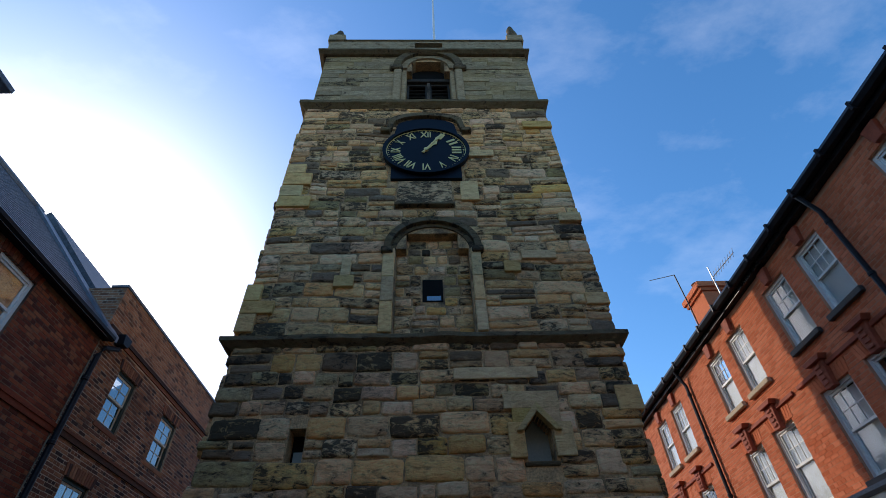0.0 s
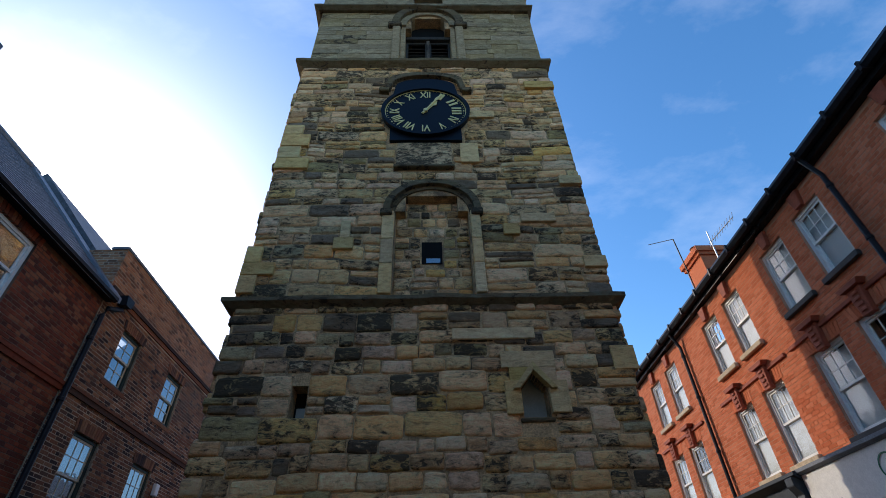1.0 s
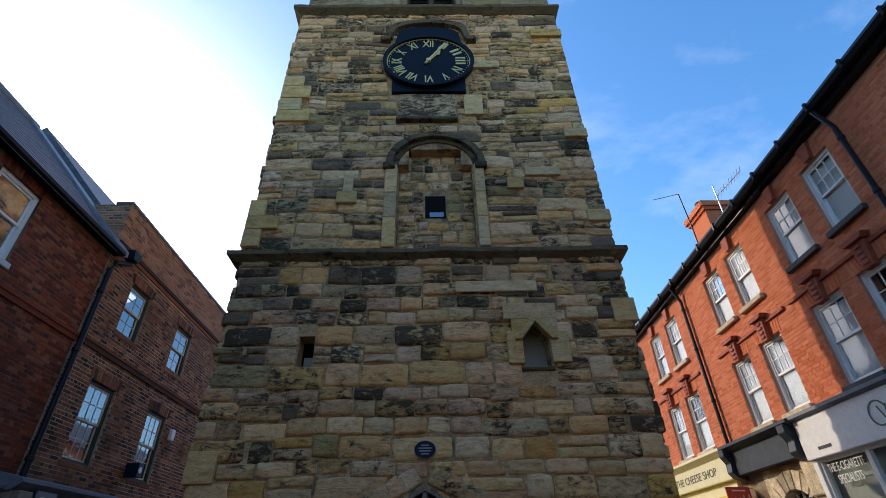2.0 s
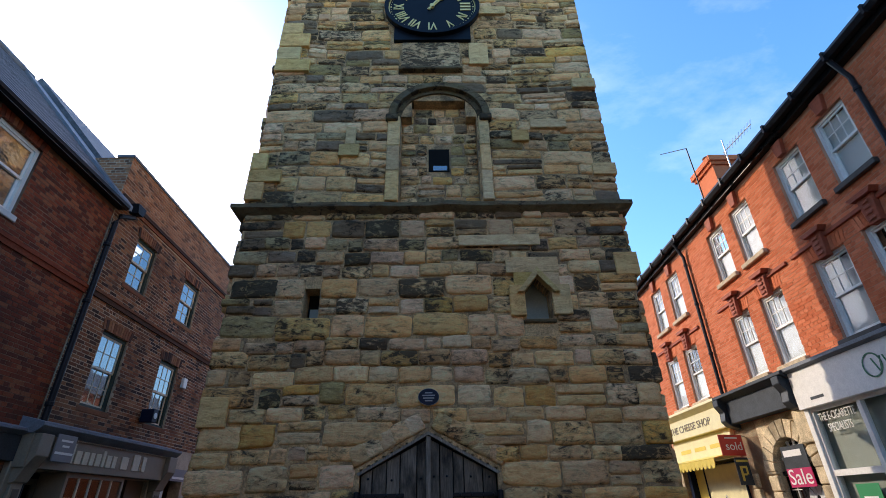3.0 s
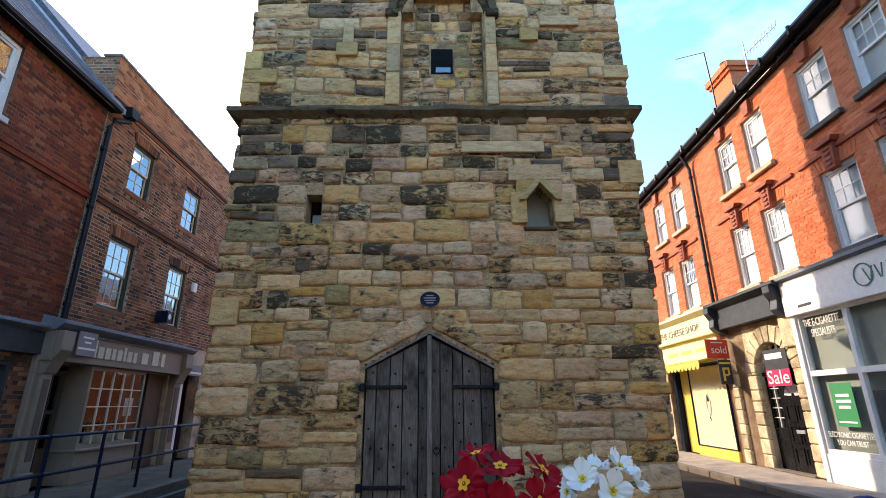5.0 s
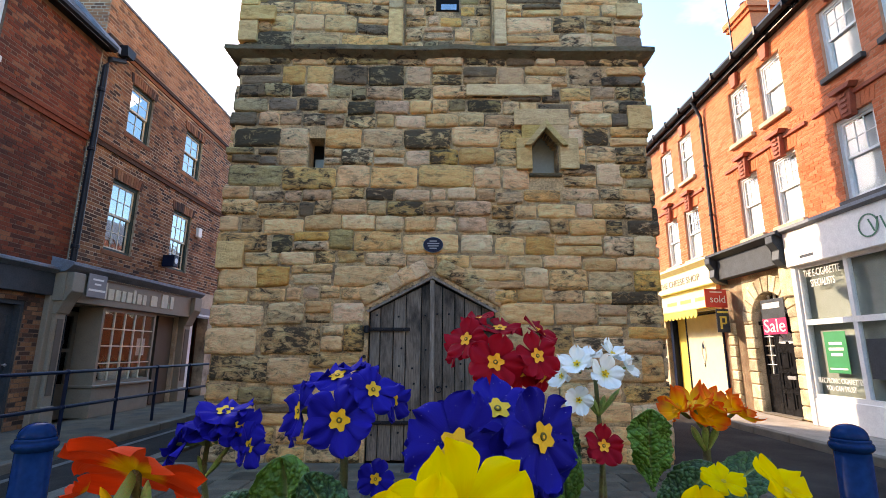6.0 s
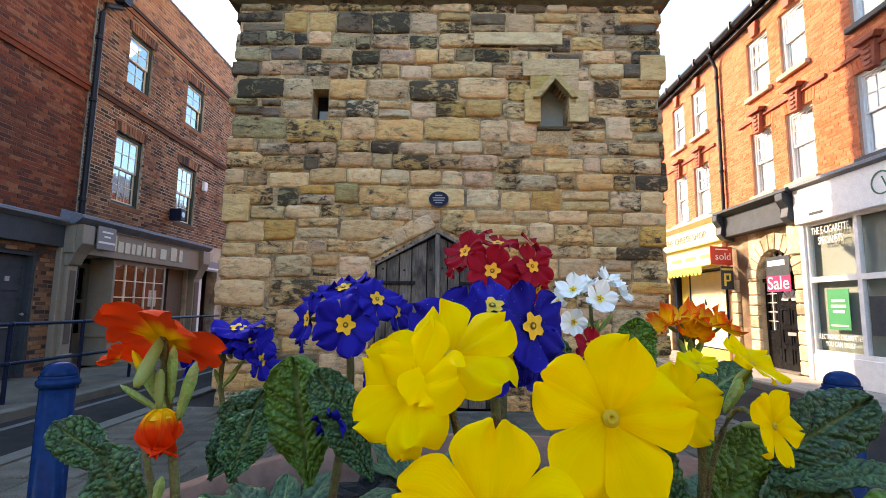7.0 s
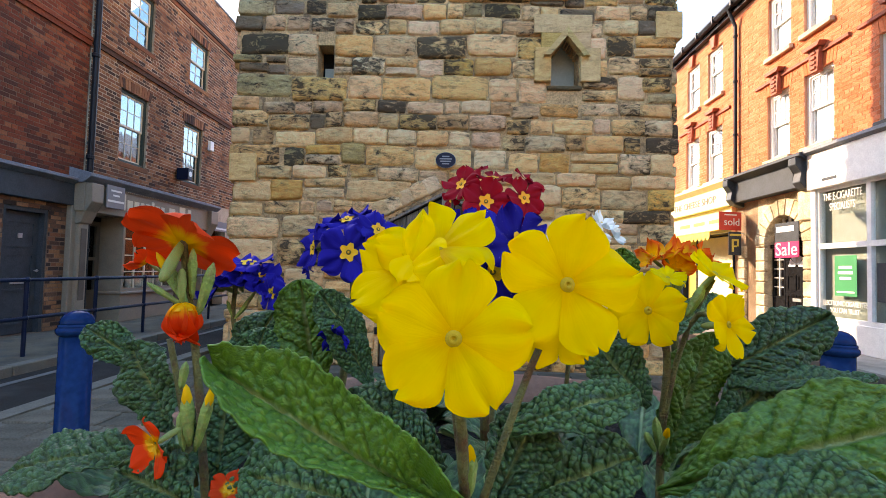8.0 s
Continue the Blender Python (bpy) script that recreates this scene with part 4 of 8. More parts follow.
def tower_door():
    d = thing("double_door", "weathered grey oak double door with a pointed head and iron strap hinges", "door")
    c = (DOOR[0] + DOOR[1]) / 2
    top = lambda x: 1.95 + (DOOR[2] - 1.97) * (1 - abs(x - c) / (c - DOOR[0]))
    r = random.Random(4)
    shares = ((0.17, 0.21, 0.20, 0.25, 0.17), (0.16, 0.20, 0.16, 0.28, 0.20))
    for leaf in (0, 1):
        x = DOOR[0] + 0.015 if leaf == 0 else c + 0.005
        wide = c - DOOR[0] - 0.02
        for i, share in enumerate(shares[leaf]):
            a, b = x + 0.006, x + share * wide - 0.006
            x += share * wide
            y = 0.045 + r.uniform(-0.010, 0.010)
            part("plank", prism([(a, 0.03 + r.uniform(0, 0.02)), (b, 0.03), (b, top(b) - 0.03), (a, top(a) - 0.03)], y, 0.11), OAK, d, bevel=0.004)
            for z in (0.38, 0.70, 0.98, 1.22, 1.48, 1.86):
                sx, sz = (a + b) / 2 + r.uniform(-0.03, 0.03), z + r.uniform(-0.05, 0.05)
                if sz < top(sx) - 0.10 and r.random() < 0.72:
                    o = part("stud", lathe([(0.016, 0), (0.014, 0.010), (0.006, 0.016)], 8), IRON, d)
                    o.matrix_basis = pose(sx, y, sz, 90, 0, 0)
        hx0, hx1 = (DOOR[0] - 0.02, DOOR[0] + 0.56) if leaf == 0 else (DOOR[1] - 0.56, DOOR[1] + 0.02)
        pin = hx0 if leaf == 0 else hx1
        for z in (0.50, 1.70):
            s = part("strap_hinge", box(hx0, hx1, 0.012, 0.035, z - 0.024, z + 0.024), IRON, d, "black iron strap", bevel=0.006)
            part("pintle", lathe([(0.02, 0), (0.036, 0.01), (0.036, 0.09), (0.02, 0.10)], 10, at=(pin, -0.005, z - 0.05)), IRON, s)
            for q in range(4):
                o = part("bolt", lathe([(0.018, 0), (0.015, 0.010), (0.004, 0.014)], 8), IRON, s)
                o.matrix_basis = pose(hx0 + 0.09 + q * 0.135, 0.012, z, 90, 0, 0)
        part("hold_bolt", lathe([(0.022, 0), (0.022, 0.05), (0.012, 0.06)], 8), IRON, d).matrix_basis = pose(pin + (-0.02 if leaf == 0 else 0.02), 0.0, 1.34, 90, 0, 0)
    part("cover_strip", box(c - 0.033, c + 0.033, 0.005, 0.06, 0.03, DOOR[2] - 0.02), SILVER_OAK, d, "pale weathered meeting strip", bevel=0.008)
    ring = part("ring_handle", tube([(c + 0.09 + 0.04 * math.cos(a), 0.03, 0.92 + 0.04 * math.sin(a)) for a in np.linspace(0, 6.28, 14)], 0.007, 6), IRON, d)
    for s in (-1, 1):
        part("head_frame", prism([(c, DOOR[2] + 0.035), (c, DOOR[2] - 0.005), (c + s * 0.87, 1.925), (c + s * 0.90, 1.95)], -0.01, 0.12), SILVER_OAK, d)
    part("backing", prism([(DOOR[0], 0.0), (DOOR[1], 0.0), (DOOR[1], 1.96), (c, DOOR[2] + 0.04), (DOOR[0], 1.96)], 0.115, 0.14), DARK, d)
    return d


tower_door()


def plaque():
    p = thing("wall_plaque", "small oval blue plaque with a pale rim on the tower", "plaque", pose(-0.195, -0.045, 2.86))
    def oval(a, b, y0, y1):
        return prism([(a * math.cos(t), b * math.sin(t)) for t in np.linspace(0, 2 * math.pi, 28, endpoint=False)], y0, y1)
    part("board", oval(0.135, 0.105, -0.012, 0.02), NAVY, p)
    part("rim", oval(0.14, 0.11, -0.008, 0.018), PLAQUE_TEXT, p)
    for i, (w, z) in enumerate(((0.10, 0.052), (0.17, 0.018), (0.15, -0.016), (0.10, -0.05))):
        part("text_bar", box(-w / 2, w / 2, -0.0145, -0.011, z - 0.009, z + 0.007), PLAQUE_TEXT, p)


plaque()


def tower_clock():
    cx, cz = CLOCK_C
    ck = thing("tower_clock", "blue-black tower clock with gilt Roman numerals and pointers", "clock", pose(cx, -0.03, cz))
    RX, RZ = 0.97, 0.86
    # shouldered board behind the dial
    head = [(0.72 * math.cos(t), 1.05 + 0.33 * math.sin(t)) for t in np.linspace(0.35, math.pi - 0.35, 10)]
    part("board", prism([(-0.78, -0.97), (0.78, -0.97), (0.78, 0.62), (0.70, 1.1)] + head + [(-0.70, 1.1), (-0.78, 0.62)], -0.02, 0.06), DIAL, ck)

    def disc(k, y0, y1, steps=64):
        return prism([(k * RX * math.cos(t), k * RZ * math.sin(t)) for t in np.linspace(0, 2 * math.pi, steps, endpoint=False)], y0, y1)

    def ring(k0, k1, y0, y1, steps=64):
        bm = bmesh.new()
        rows = []
        for t in np.linspace(0, 2 * math.pi, steps, endpoint=False):
            rows.append([bm.verts.new((k * RX * math.cos(t), y, k * RZ * math.sin(t))) for k, y in ((k0, y0), (k1, y0), (k1, y1), (k0, y1))])
        for a, b in zip(rows, rows[1:] + rows[:1]):
            for i in range(4):
                j = (i + 1) % 4
                bm.faces.new((a[i], a[j], b[j], b[i]))
        return bm
    part("dial", disc(0.97, -0.06, 0.0), DIAL, ck)
    part("rim", ring(0.95, 1.03, -0.12, 0.0), DIAL, ck)
    part("gilt_ring", ring(0.925, 0.945, -0.070, -0.055), GOLD, ck)
    for i, s in enumerate(("XII", "I", "II", "III", "IV", "V", "VI", "VII", "VIII", "IX", "X", "XI")):
        a = radians(90 - 30 * i)
        m = pose(0.71 * RX * math.cos(a), -0.066, 0.71 * RZ * math.sin(a), 90, 0, 0) @ pose(0, 0, 0, 0, 0, -30 * i)
        lettering("numeral", s, 0.31, GOLD, ck, m, width=0.06 + 0.062 * len(s), depth=0.006, bold=0.004)
    for i in range(60):
        a = radians(6 * i)
        k = 0.035 if i % 5 == 0 else 0.014
        x, z = 0.89 * RX * math.cos(a), 0.89 * RZ * math.sin(a)
        part("minute_mark", prism([(x - k * 0.7, z), (x, z - k * 0.7), (x + k * 0.7, z), (x, z + k * 0.7)], -0.068, -0.058), GOLD, ck)
    for nm, ang, ln, w in (("hour_hand", 57, 0.50, 0.055), ("minute_hand", 61.5, 0.80, 0.032)):
        a = radians(ang)
        d, s = Vector((math.cos(a), math.sin(a) * 0.88)), Vector((-math.sin(a), math.cos(a)))
        pts = [d * -0.14 + s * w * 0.6, d * -0.14 - s * w * 0.6, d * ln * 0.55 - s * w * 0.5, d * ln * 0.68 - s * w * 1.3, d * ln, d * ln * 0.68 + s * w * 1.3, d * ln * 0.55 + s * w * 0.5]
        y = -0.085 if nm == "hour_hand" else -0.105
        part(nm, prism([(p.x, p.y) for p in pts], y, y + 0.012), GOLD, ck)
    part("boss", prism([(0.05 * math.cos(t), 0.05 * math.sin(t)) for t in np.linspace(0, 6.283, 14, endpoint=False)], -0.115, -0.05), GOLD, ck)
    # stone hood over the board
    pts_in = [(-0.84, 0.92), (-0.80, 1.10)] + [(0.80 * math.cos(t), 1.12 + 0.36 * math.sin(t)) for t in np.linspace(math.pi - 0.3, 0.3, 11)] + [(0.80, 1.10), (0.84, 0.92)]
    for a, b in zip(pts_in, pts_in[1:]):
        oa, ob_ = (a[0] * 1.15, a[1] + 0.13 if abs(a[0]) < 0.78 else a[1]), (b[0] * 1.15, b[1] + 0.13 if abs(b[0]) < 0.78 else b[1])
        part("hood_stone", prism([a, b, ob_, oa], -0.10, 0.10), MOULD, tower).location = (cx, 0, cz)
    for s in (-1, 1):
        part("hood_stop", box(cx + s * 0.98 - 0.12, cx + s * 0.98 + 0.12, -0.12, 0.1, cz + 0.80, cz + 0.94), MOULD, tower, bevel=0.02)


tower_clock()


def belfry_window():
    b = thing("belfry_window", "louvred timber belfry window under a round stone arch", "window", pose(-0.02, 0, 0))
    z0, z1 = Z2 + 0.16, 15.05
    part("backing", box(-0.64, 0.64, 0.72, 0.76, z0, 15.75), DARK, b)
    for s in (-1, 1):
        part("jamb", box(s * 0.88 - 0.11, s * 0.88 + 0.11, 0.0, 0.3, z0, z1), ASHLAR, b, "weathered stone jamb", bevel=0.03)
        part("inner_jamb", box(s * 0.70 - 0.07, s * 0.70 + 0.07, 0.09, 0.5, z0, z1), ASHLAR, b, bevel=0.02)
        part("impost", box(s * 0.93 - 0.19, s * 0.93 + 0.19, -0.05, 0.4, z1 - 0.02, z1 + 0.16), MOULD, b, bevel=0.03)
        lf = part("louvre_frame", holed_wall(min(s * 0.02, s * 0.62), max(s * 0.02, s * 0.62), z0, 14.95, [(min(s * 0.09, s * 0.56), max(s * 0.09, s * 0.56), z0 + 0.1, 14.86)], 0.06, 0.46), LOUVRE, b, "grey-brown timber frame")
        for k in range(8):
            z = z0 + 0.16 + k * 0.18
            part("louvre_slat", extrude_x([(0.46, z), (0.48, z - 0.015), (0.60, z + 0.13), (0.58, z + 0.145)], min(s * 0.09, s * 0.56), max(s * 0.09, s * 0.56)), LOUVRE, lf)
    part("mullion", box(-0.045, 0.045, 0.40, 0.5, z0, 15.0), OAK, b, bevel=0.01)
    part("transom", box(-0.64, 0.64, 0.36, 0.5, 14.95, 15.10), LOUVRE, b, bevel=0.01)
    part("tympanum", prism([(0.66 * math.cos(t), 15.1 + 0.62 * math.sin(t)) for t in np.linspace(0, math.pi, 14)], 0.42, 0.48), DARK, b)
    n = 13
    for rin, rout, y, nm, mt in ((0.80, 1.02, -0.04, "hood_mould", MOULD), (0.62, 0.80, 0.06, "voussoir", ASHLAR)):
        for i in range(n):
            a0, a1 = math.pi * i / n, math.pi * (i + 1) / n
            part(nm, prism([(q * math.cos(a), 15.2 + q * 1.02 * math.sin(a)) for q, a in ((rin, a0), (rout, a0), (rout, a1), (rin, a1))], y, 0.45), mt, b)


belfry_window()

# ---- houses ----
def sash_window(parent, u0, u1, z0, z1, frame_mat, sill_mat, glass, cols=3, rows_up=2, rows_low=0, set_in=0.10, surround=None, blind=None, blind_mat=None, sill_out=0.06):
    """A sliding sash window in an opening of a wall whose face is y = 0."""
    w = part("window", holed_wall(u0, u1, z0, z1, [(u0 + 0.07, u1 - 0.07, z0 + 0.06, z1 - 0.07)], 0.09, set_in), surround or frame_mat, parent)
    zm = (z0 + z1) / 2 + 0.02
    a, b = u0 + 0.07, u1 - 0.07
    for k, (s0, s1, y, rows) in enumerate(((zm - 0.02, z1 - 0.07, set_in + 0.025, rows_up), (z0 + 0.06, zm + 0.02, set_in + 0.055, rows_low))):
        part("sash", holed_wall(a, b, s0, s1, [(a + 0.045, b - 0.045, s0 + 0.045, s1 - 0.045)], 0.028, y), frame_mat, w)
        if rows:
            for c in range(1, cols):
                x = a + 0.045 + (b - a - 0.09) * c / cols
                part("glazing_bar", box(x - 0.008, x + 0.008, y + 0.003, y + 0.025, s0 + 0.045, s1 - 0.045), frame_mat, w)
            for r in range(1, rows):
                z = s0 + 0.045 + (s1 - s0 - 0.09) * r / rows
                part("glazing_bar", box(a + 0.045, b - 0.045, y + 0.005, y + 0.023, z - 0.008, z + 0.008), frame_mat, w)
        g = part("pane", box(a + 0.04, b - 0.04, y + 0.012, y + 0.016, s0 + 0.04, s1 - 0.04), glass, w)
        g.visible_shadow = False
    part("window_sill", box(u0 - 0.07, u1 + 0.07, -sill_out, set_in + 0.06, z0 - 0.11, z0), sill_mat, w, bevel=0.012)
    if blind:
        part("blind", box(u0 + 0.08, u1 - 0.08, set_in + 0.086, set_in + 0.089, z0 + blind[0] * (z1 - z0), z0 + blind[1] * (z1 - z0)), blind_mat or BLIND, w, "pale blind behind the glass")
    # near-black sheet that paints the unlit room behind the panes
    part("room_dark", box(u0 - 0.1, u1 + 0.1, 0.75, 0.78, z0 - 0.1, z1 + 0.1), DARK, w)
    return w


def flat_arch(parent, u0, u1, z, h, mat, n=11, out=0.016):
    """Brick flat arch over an opening, as soldiers that lean out."""
    c = (u0 + u1) / 2
    me = None
    for i in range(n):
        f = (i + 0.5) / n - 0.5
        o = link("arch_brick", me, mat, parent) if me else part("arch_brick", box(-0.5, 0.5, -out, 0.05, 0, h), mat, parent)
        me = o.data
        o.matrix_basis = pose(c + f * (u1 - u0 + 0.12), 0, z, 0, f * 26, 0) @ Matrix.Diagonal(((u1 - u0 + 0.1) / n - 0.008, 1, 1, 1))


def west_house():
    """The brown brick house with the taupe shopfront."""
    h = thing("shop_house", "old brown brick three-storey house over a taupe shopfront", "house", pose(-7.2, 0, 0, 0, 0, 90))
    U0, U1 = 2.42, 9.6
    wins = [(3.46, 4.30, 6.20, 7.42), (5.84, 6.76, 6.20, 7.42), (3.31, 4.22, 3.48, 5.05), (5.70, 6.62, 3.48, 5.07)]
    ground_holes = [(2.62, 6.5, 0.085, 2.25), (7.0, 8.2, 0.085, 2.5)]
    fw = part("front_wall", holed_wall(U0, U1, 0.0, 7.98, wins + ground_holes, 0.32), PALE_JOINT, h)
    brickwork(fw, U0 + 0.02, U1, 3.06, 7.80, wins, (BRICK_L, BRICK_L_ROW), (2.4, 5.3, 3.0, 3.9), 71, joint=0.014)
    pw = part("parapet", box(U0, U1, 0.0, 0.35, 7.98, 8.98), PALE_JOINT, h)
    brickwork(pw, U0 + 0.01, U1, 7.99, 8.97, [], (BRICK_P, BRICK_P_ROW), None, 72, joint=0.014)
    part("parapet_coping", box(U0 - 0.03, U1, -0.03, 0.38, 8.98, 9.04), LEAD, h)
    sw = part("side_wall", box(U0, U0 + 0.3, 0.36, 7.0, 0, 8.98), PALE_JOINT, h)
    brickwork(sw, -4.0, 0.0, 7.4, 8.97, [], (BRICK_P, BRICK_P_ROW), None, 76, joint=0.014).matrix_basis = pose(U0, 0, 0, 0, 0, -90)
    part("side_wall", box(U1 - 0.3, U1, 0.36, 7.0, 0, 8.98), BRICK_L, h)
    part("back_wall", box(U0, U1, 7.0, 7.3, 0, 8.9), BRICK_L, h)
    # unseen pitched roof, added to keep the sun off the planter
    part("roof", extrude_x([(0.36, 8.5), (3.5, 12.0), (7.0, 8.5), (7.0, 8.3), (3.5, 11.8), (0.36, 8.3)], U0 + 0.3, U1 - 0.3), SLATE, h)
    for z0, z1, o in ((5.56, 5.66, 0.04), (5.66, 5.72, 0.06), (7.80, 7.90, 0.03), (7.90, 7.99, 0.06)):
        part("string_course", box(U0 + 0.06, U1, -o, 0.0, z0, z1), BRICK_L, h)
    for i, (a, b, c, d) in enumerate(wins):
        flat_arch(h, a, b, d, 0.22, BRICK_L, 12)
        bl = (0.04, 0.93) if i == 2 else None
        sash_window(h, a, b, c, d, CREAM, BRICK_L, GLASS_SKY, 3 if i > 1 else 2, 2, 2, 0.05, GREENF, blind=bl, sill_out=0.015)
    for z in (2.6, 5.2):
        part("floor_slab", box(U0 + 0.3, U1 - 0.3, 0.8, 7.0, z, z + 0.2), DARK, h)
    # shopfront
    f = part("fascia", box(2.10, 6.98, -0.28, 0.02, 2.27, 2.80), TAUPE, h, "taupe painted fascia board", bevel=0.006)
    part("cornice", extrude_x([(-0.28, 2.80), (-0.36, 2.86), (-0.42, 2.92), (-0.42, 2.97), (0.0, 3.08), (0.0, 2.80)], 2.06, 7.02), LEAD, h, "lead-covered cornice")
    me = None
    for i in range(64):
        bm = box(0, 0.035, -0.315, -0.27, 2.775, 2.80)
        if me is None:
            o = part("dentil", bm, TAUPE, f)
            me = o.data
        else:
            bm.free()
            o = link("dentil", me, TAUPE, f)
        o.location.x = 2.75 + i * 0.06
    # the shop's name as plain bars
    r = random.Random(2)
    u = 2.98
    for wd, hh in ((0.28, 0.34), (0.22, 0.23), (0.21, 0.23), (0.17, 0.23), (0.21, 0.23), (0.14, 0.30), (0.21, 0.23), (0.18, 0.23), (0, 0), (0.30, 0.25), (0, 0), (0.31, 0.33), (0.07, 0.15), (0.20, 0.31)):
        if wd:
            part("name_bar", box(u, u + wd - 0.05, -0.300, -0.279, 2.40, 2.40 + hh), CREAM, f, "raised off-white lettering bar", bevel=0.006)
            u += wd
        else:
            u += 0.13
    for u0, u1 in ((2.14, 2.44), (6.55, 6.92)):
        part("console", extrude_x([(-0.28, 2.27), (-0.40, 2.45), (-0.40, 2.80), (0, 2.80), (0, 2.0), (-0.2, 2.05)], u0, u1), TAUPE, h, bevel=0.01)
        p = part("pilaster", box(u0 + 0.03, u1 - 0.03, -0.16, 0.02, 0.085, 2.27), TAUPE, h, bevel=0.01)
        part("pilaster_panel", box(u0 + 0.08, u1 - 0.08, -0.175, -0.15, 0.6, 1.95), TAUPE_D, p, bevel=0.008)
        part("plinth", box(u0, u1, -0.20, 0.02, 0.085, 0.42), TAUPE, p, bevel=0.01)
    # canted bay with small panes
    b0, b1, zb, zt = 3.32, 5.18, 0.66, 2.20
    part("stallriser", box(b0 - 0.03, b1 + 0.03, -0.22, 0.3, 0.085, zb), TAUPE, h, bevel=0.01)
    part("bay_sill", box(b0 - 0.07, b1 + 0.07, -0.27, 0.3, zb, zb + 0.05), TAUPE, h, bevel=0.01)
    bay = part("shop_window", holed_wall(b0, b1, zb + 0.05, zt + 0.06, [(b0 + 0.07, b1 - 0.07, zb + 0.12, zt - 0.02)], 0.07, -0.2), TAUPE, h)
    for c in range(1, 5):
        x = b0 + 0.07 + (b1 - b0 - 0.14) * c / 5
        part("glazing_bar", box(x - 0.014, x + 0.014, -0.19, -0.15, zb + 0.12, zt - 0.02), CREAM, bay)
    for k in range(1, 4):
        z = zb + 0.12 + (zt - zb - 0.14) * k / 4
        part("glazing_bar", box(b0 + 0.07, b1 - 0.07, -0.188, -0.152, z - 0.012, z + 0.012), CREAM, bay)
    part("pane", box(b0 + 0.06, b1 - 0.06, -0.172, -0.168, zb + 0.11, zt - 0.01), BAY_GLASS, bay).visible_shadow = False
    part("window_notice", box(4.62, 4.92, -0.160, -0.156, 1.28, 1.66), WHITE, bay, "white notice stuck inside the glass")
    for x in (b0, b1 - 0.06):
        part("bay_return", box(x, x + 0.06, -0.13, 0.3, zb + 0.05, zt + 0.06), TAUPE, h)
    # little jars and tins on the window board
    part("display_board", box(b0 + 0.1, b1 - 0.1, -0.12, 0.3, zb + 0.10, zb + 0.13), CREAM, bay)
    rr = random.Random(6)
    for k in range(6):
        x = b0 + 0.24 + k * 0.27
        part("display_pot", lathe([(0.065, 0), (0.08, 0.02), (0.095, 0.17), (0.10, 0.19), (0.085, 0.19), (0.075, 0.05)], 14, at=(x, 0.0 + rr.uniform(-0.03, 0.03), zb + 0.13)), WHITE, bay, "white pot", smooth=True)
        bm = bmesh.new()
        for q in range(14):
            an, ln = rr.uniform(0, 6.28), rr.uniform(0.12, 0.34)
            tube([(x, 0.0, zb + 0.28), (x + 0.3 * ln * math.cos(an), 0.3 * ln * math.sin(an), zb + 0.30 + 0.6 * ln), (x + 0.7 * ln * math.cos(an), 0.5 * ln * math.sin(an), zb + 0.30 + ln)], 0.014, 4, bm, r_end=0.004)
        part("display_plant", bm, LEAF_DULL, bay, "dark green leafy pot plant")
    # glazed doors either side, set back
    for u0, u1, y in ((2.62, 3.22, 0.22), (5.26, 5.75, 0.22)):
        d = part("shop_door", holed_wall(u0, u1, 0.1, 2.15, [(u0 + 0.1, u1 - 0.1, 0.75, 1.35), (u0 + 0.1, u1 - 0.1, 1.42, 2.05)], 0.05, y), TAUPE_D, h)
        part("pane", box(u0 + 0.09, u1 - 0.09, y + 0.02, y + 0.025, 0.74, 2.06), SHOP_GLASS, d)
    part("door_panel", box(5.80, 6.5, 0.1, 0.3, 0.085, 2.25), TAUPE_D, h)
    # near-black sheets, the side one added, paint the room behind the glass dark
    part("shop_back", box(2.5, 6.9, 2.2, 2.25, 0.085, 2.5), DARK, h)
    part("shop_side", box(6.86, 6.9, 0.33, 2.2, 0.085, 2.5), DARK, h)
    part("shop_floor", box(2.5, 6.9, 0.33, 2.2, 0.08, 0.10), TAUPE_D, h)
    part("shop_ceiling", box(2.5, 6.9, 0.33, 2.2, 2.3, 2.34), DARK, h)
    part("passage_back", box(6.98, 8.22, 0.9, 0.95, 0.0, 2.6), DARK, h)
    part("white_post", box(6.98, 7.14, -0.1, 0.1, 0.085, 2.2), WHITE, h, bevel=0.01)
    sg = part("passage_sign", box(6.9, 7.7, -0.32, -0.28, 2.28, 2.56), SIGN_GREY, h, "white and grey sign over a passage")
    part("text_bar", box(6.98, 7.6, -0.325, -0.32, 2.33, 2.38), WHITE, sg)
    # downpipe and hopper at the joint of the two houses
    dp = part("downpipe", tube([(2.95, -0.14, 7.72), (2.92, -0.12, 7.60), (2.55, -0.09, 7.42), (2.46, -0.09, 7.2), (2.44, -0.09, 0.1)], 0.055, 10), IRON, h, "black cast-iron downpipe")
    part("hopper", prism([(2.85, 7.70), (3.05, 7.70), (3.11, 7.92), (2.79, 7.92)], -0.23, -0.02), IRON, dp)
    for z in (1.5, 3.3, 5.3, 6.6):
        part("collar", lathe([(0.06, 0), (0.072, 0.01), (0.072, 0.07), (0.06, 0.08)], 12, at=(2.44, -0.09, z)), IRON, dp)
    return h


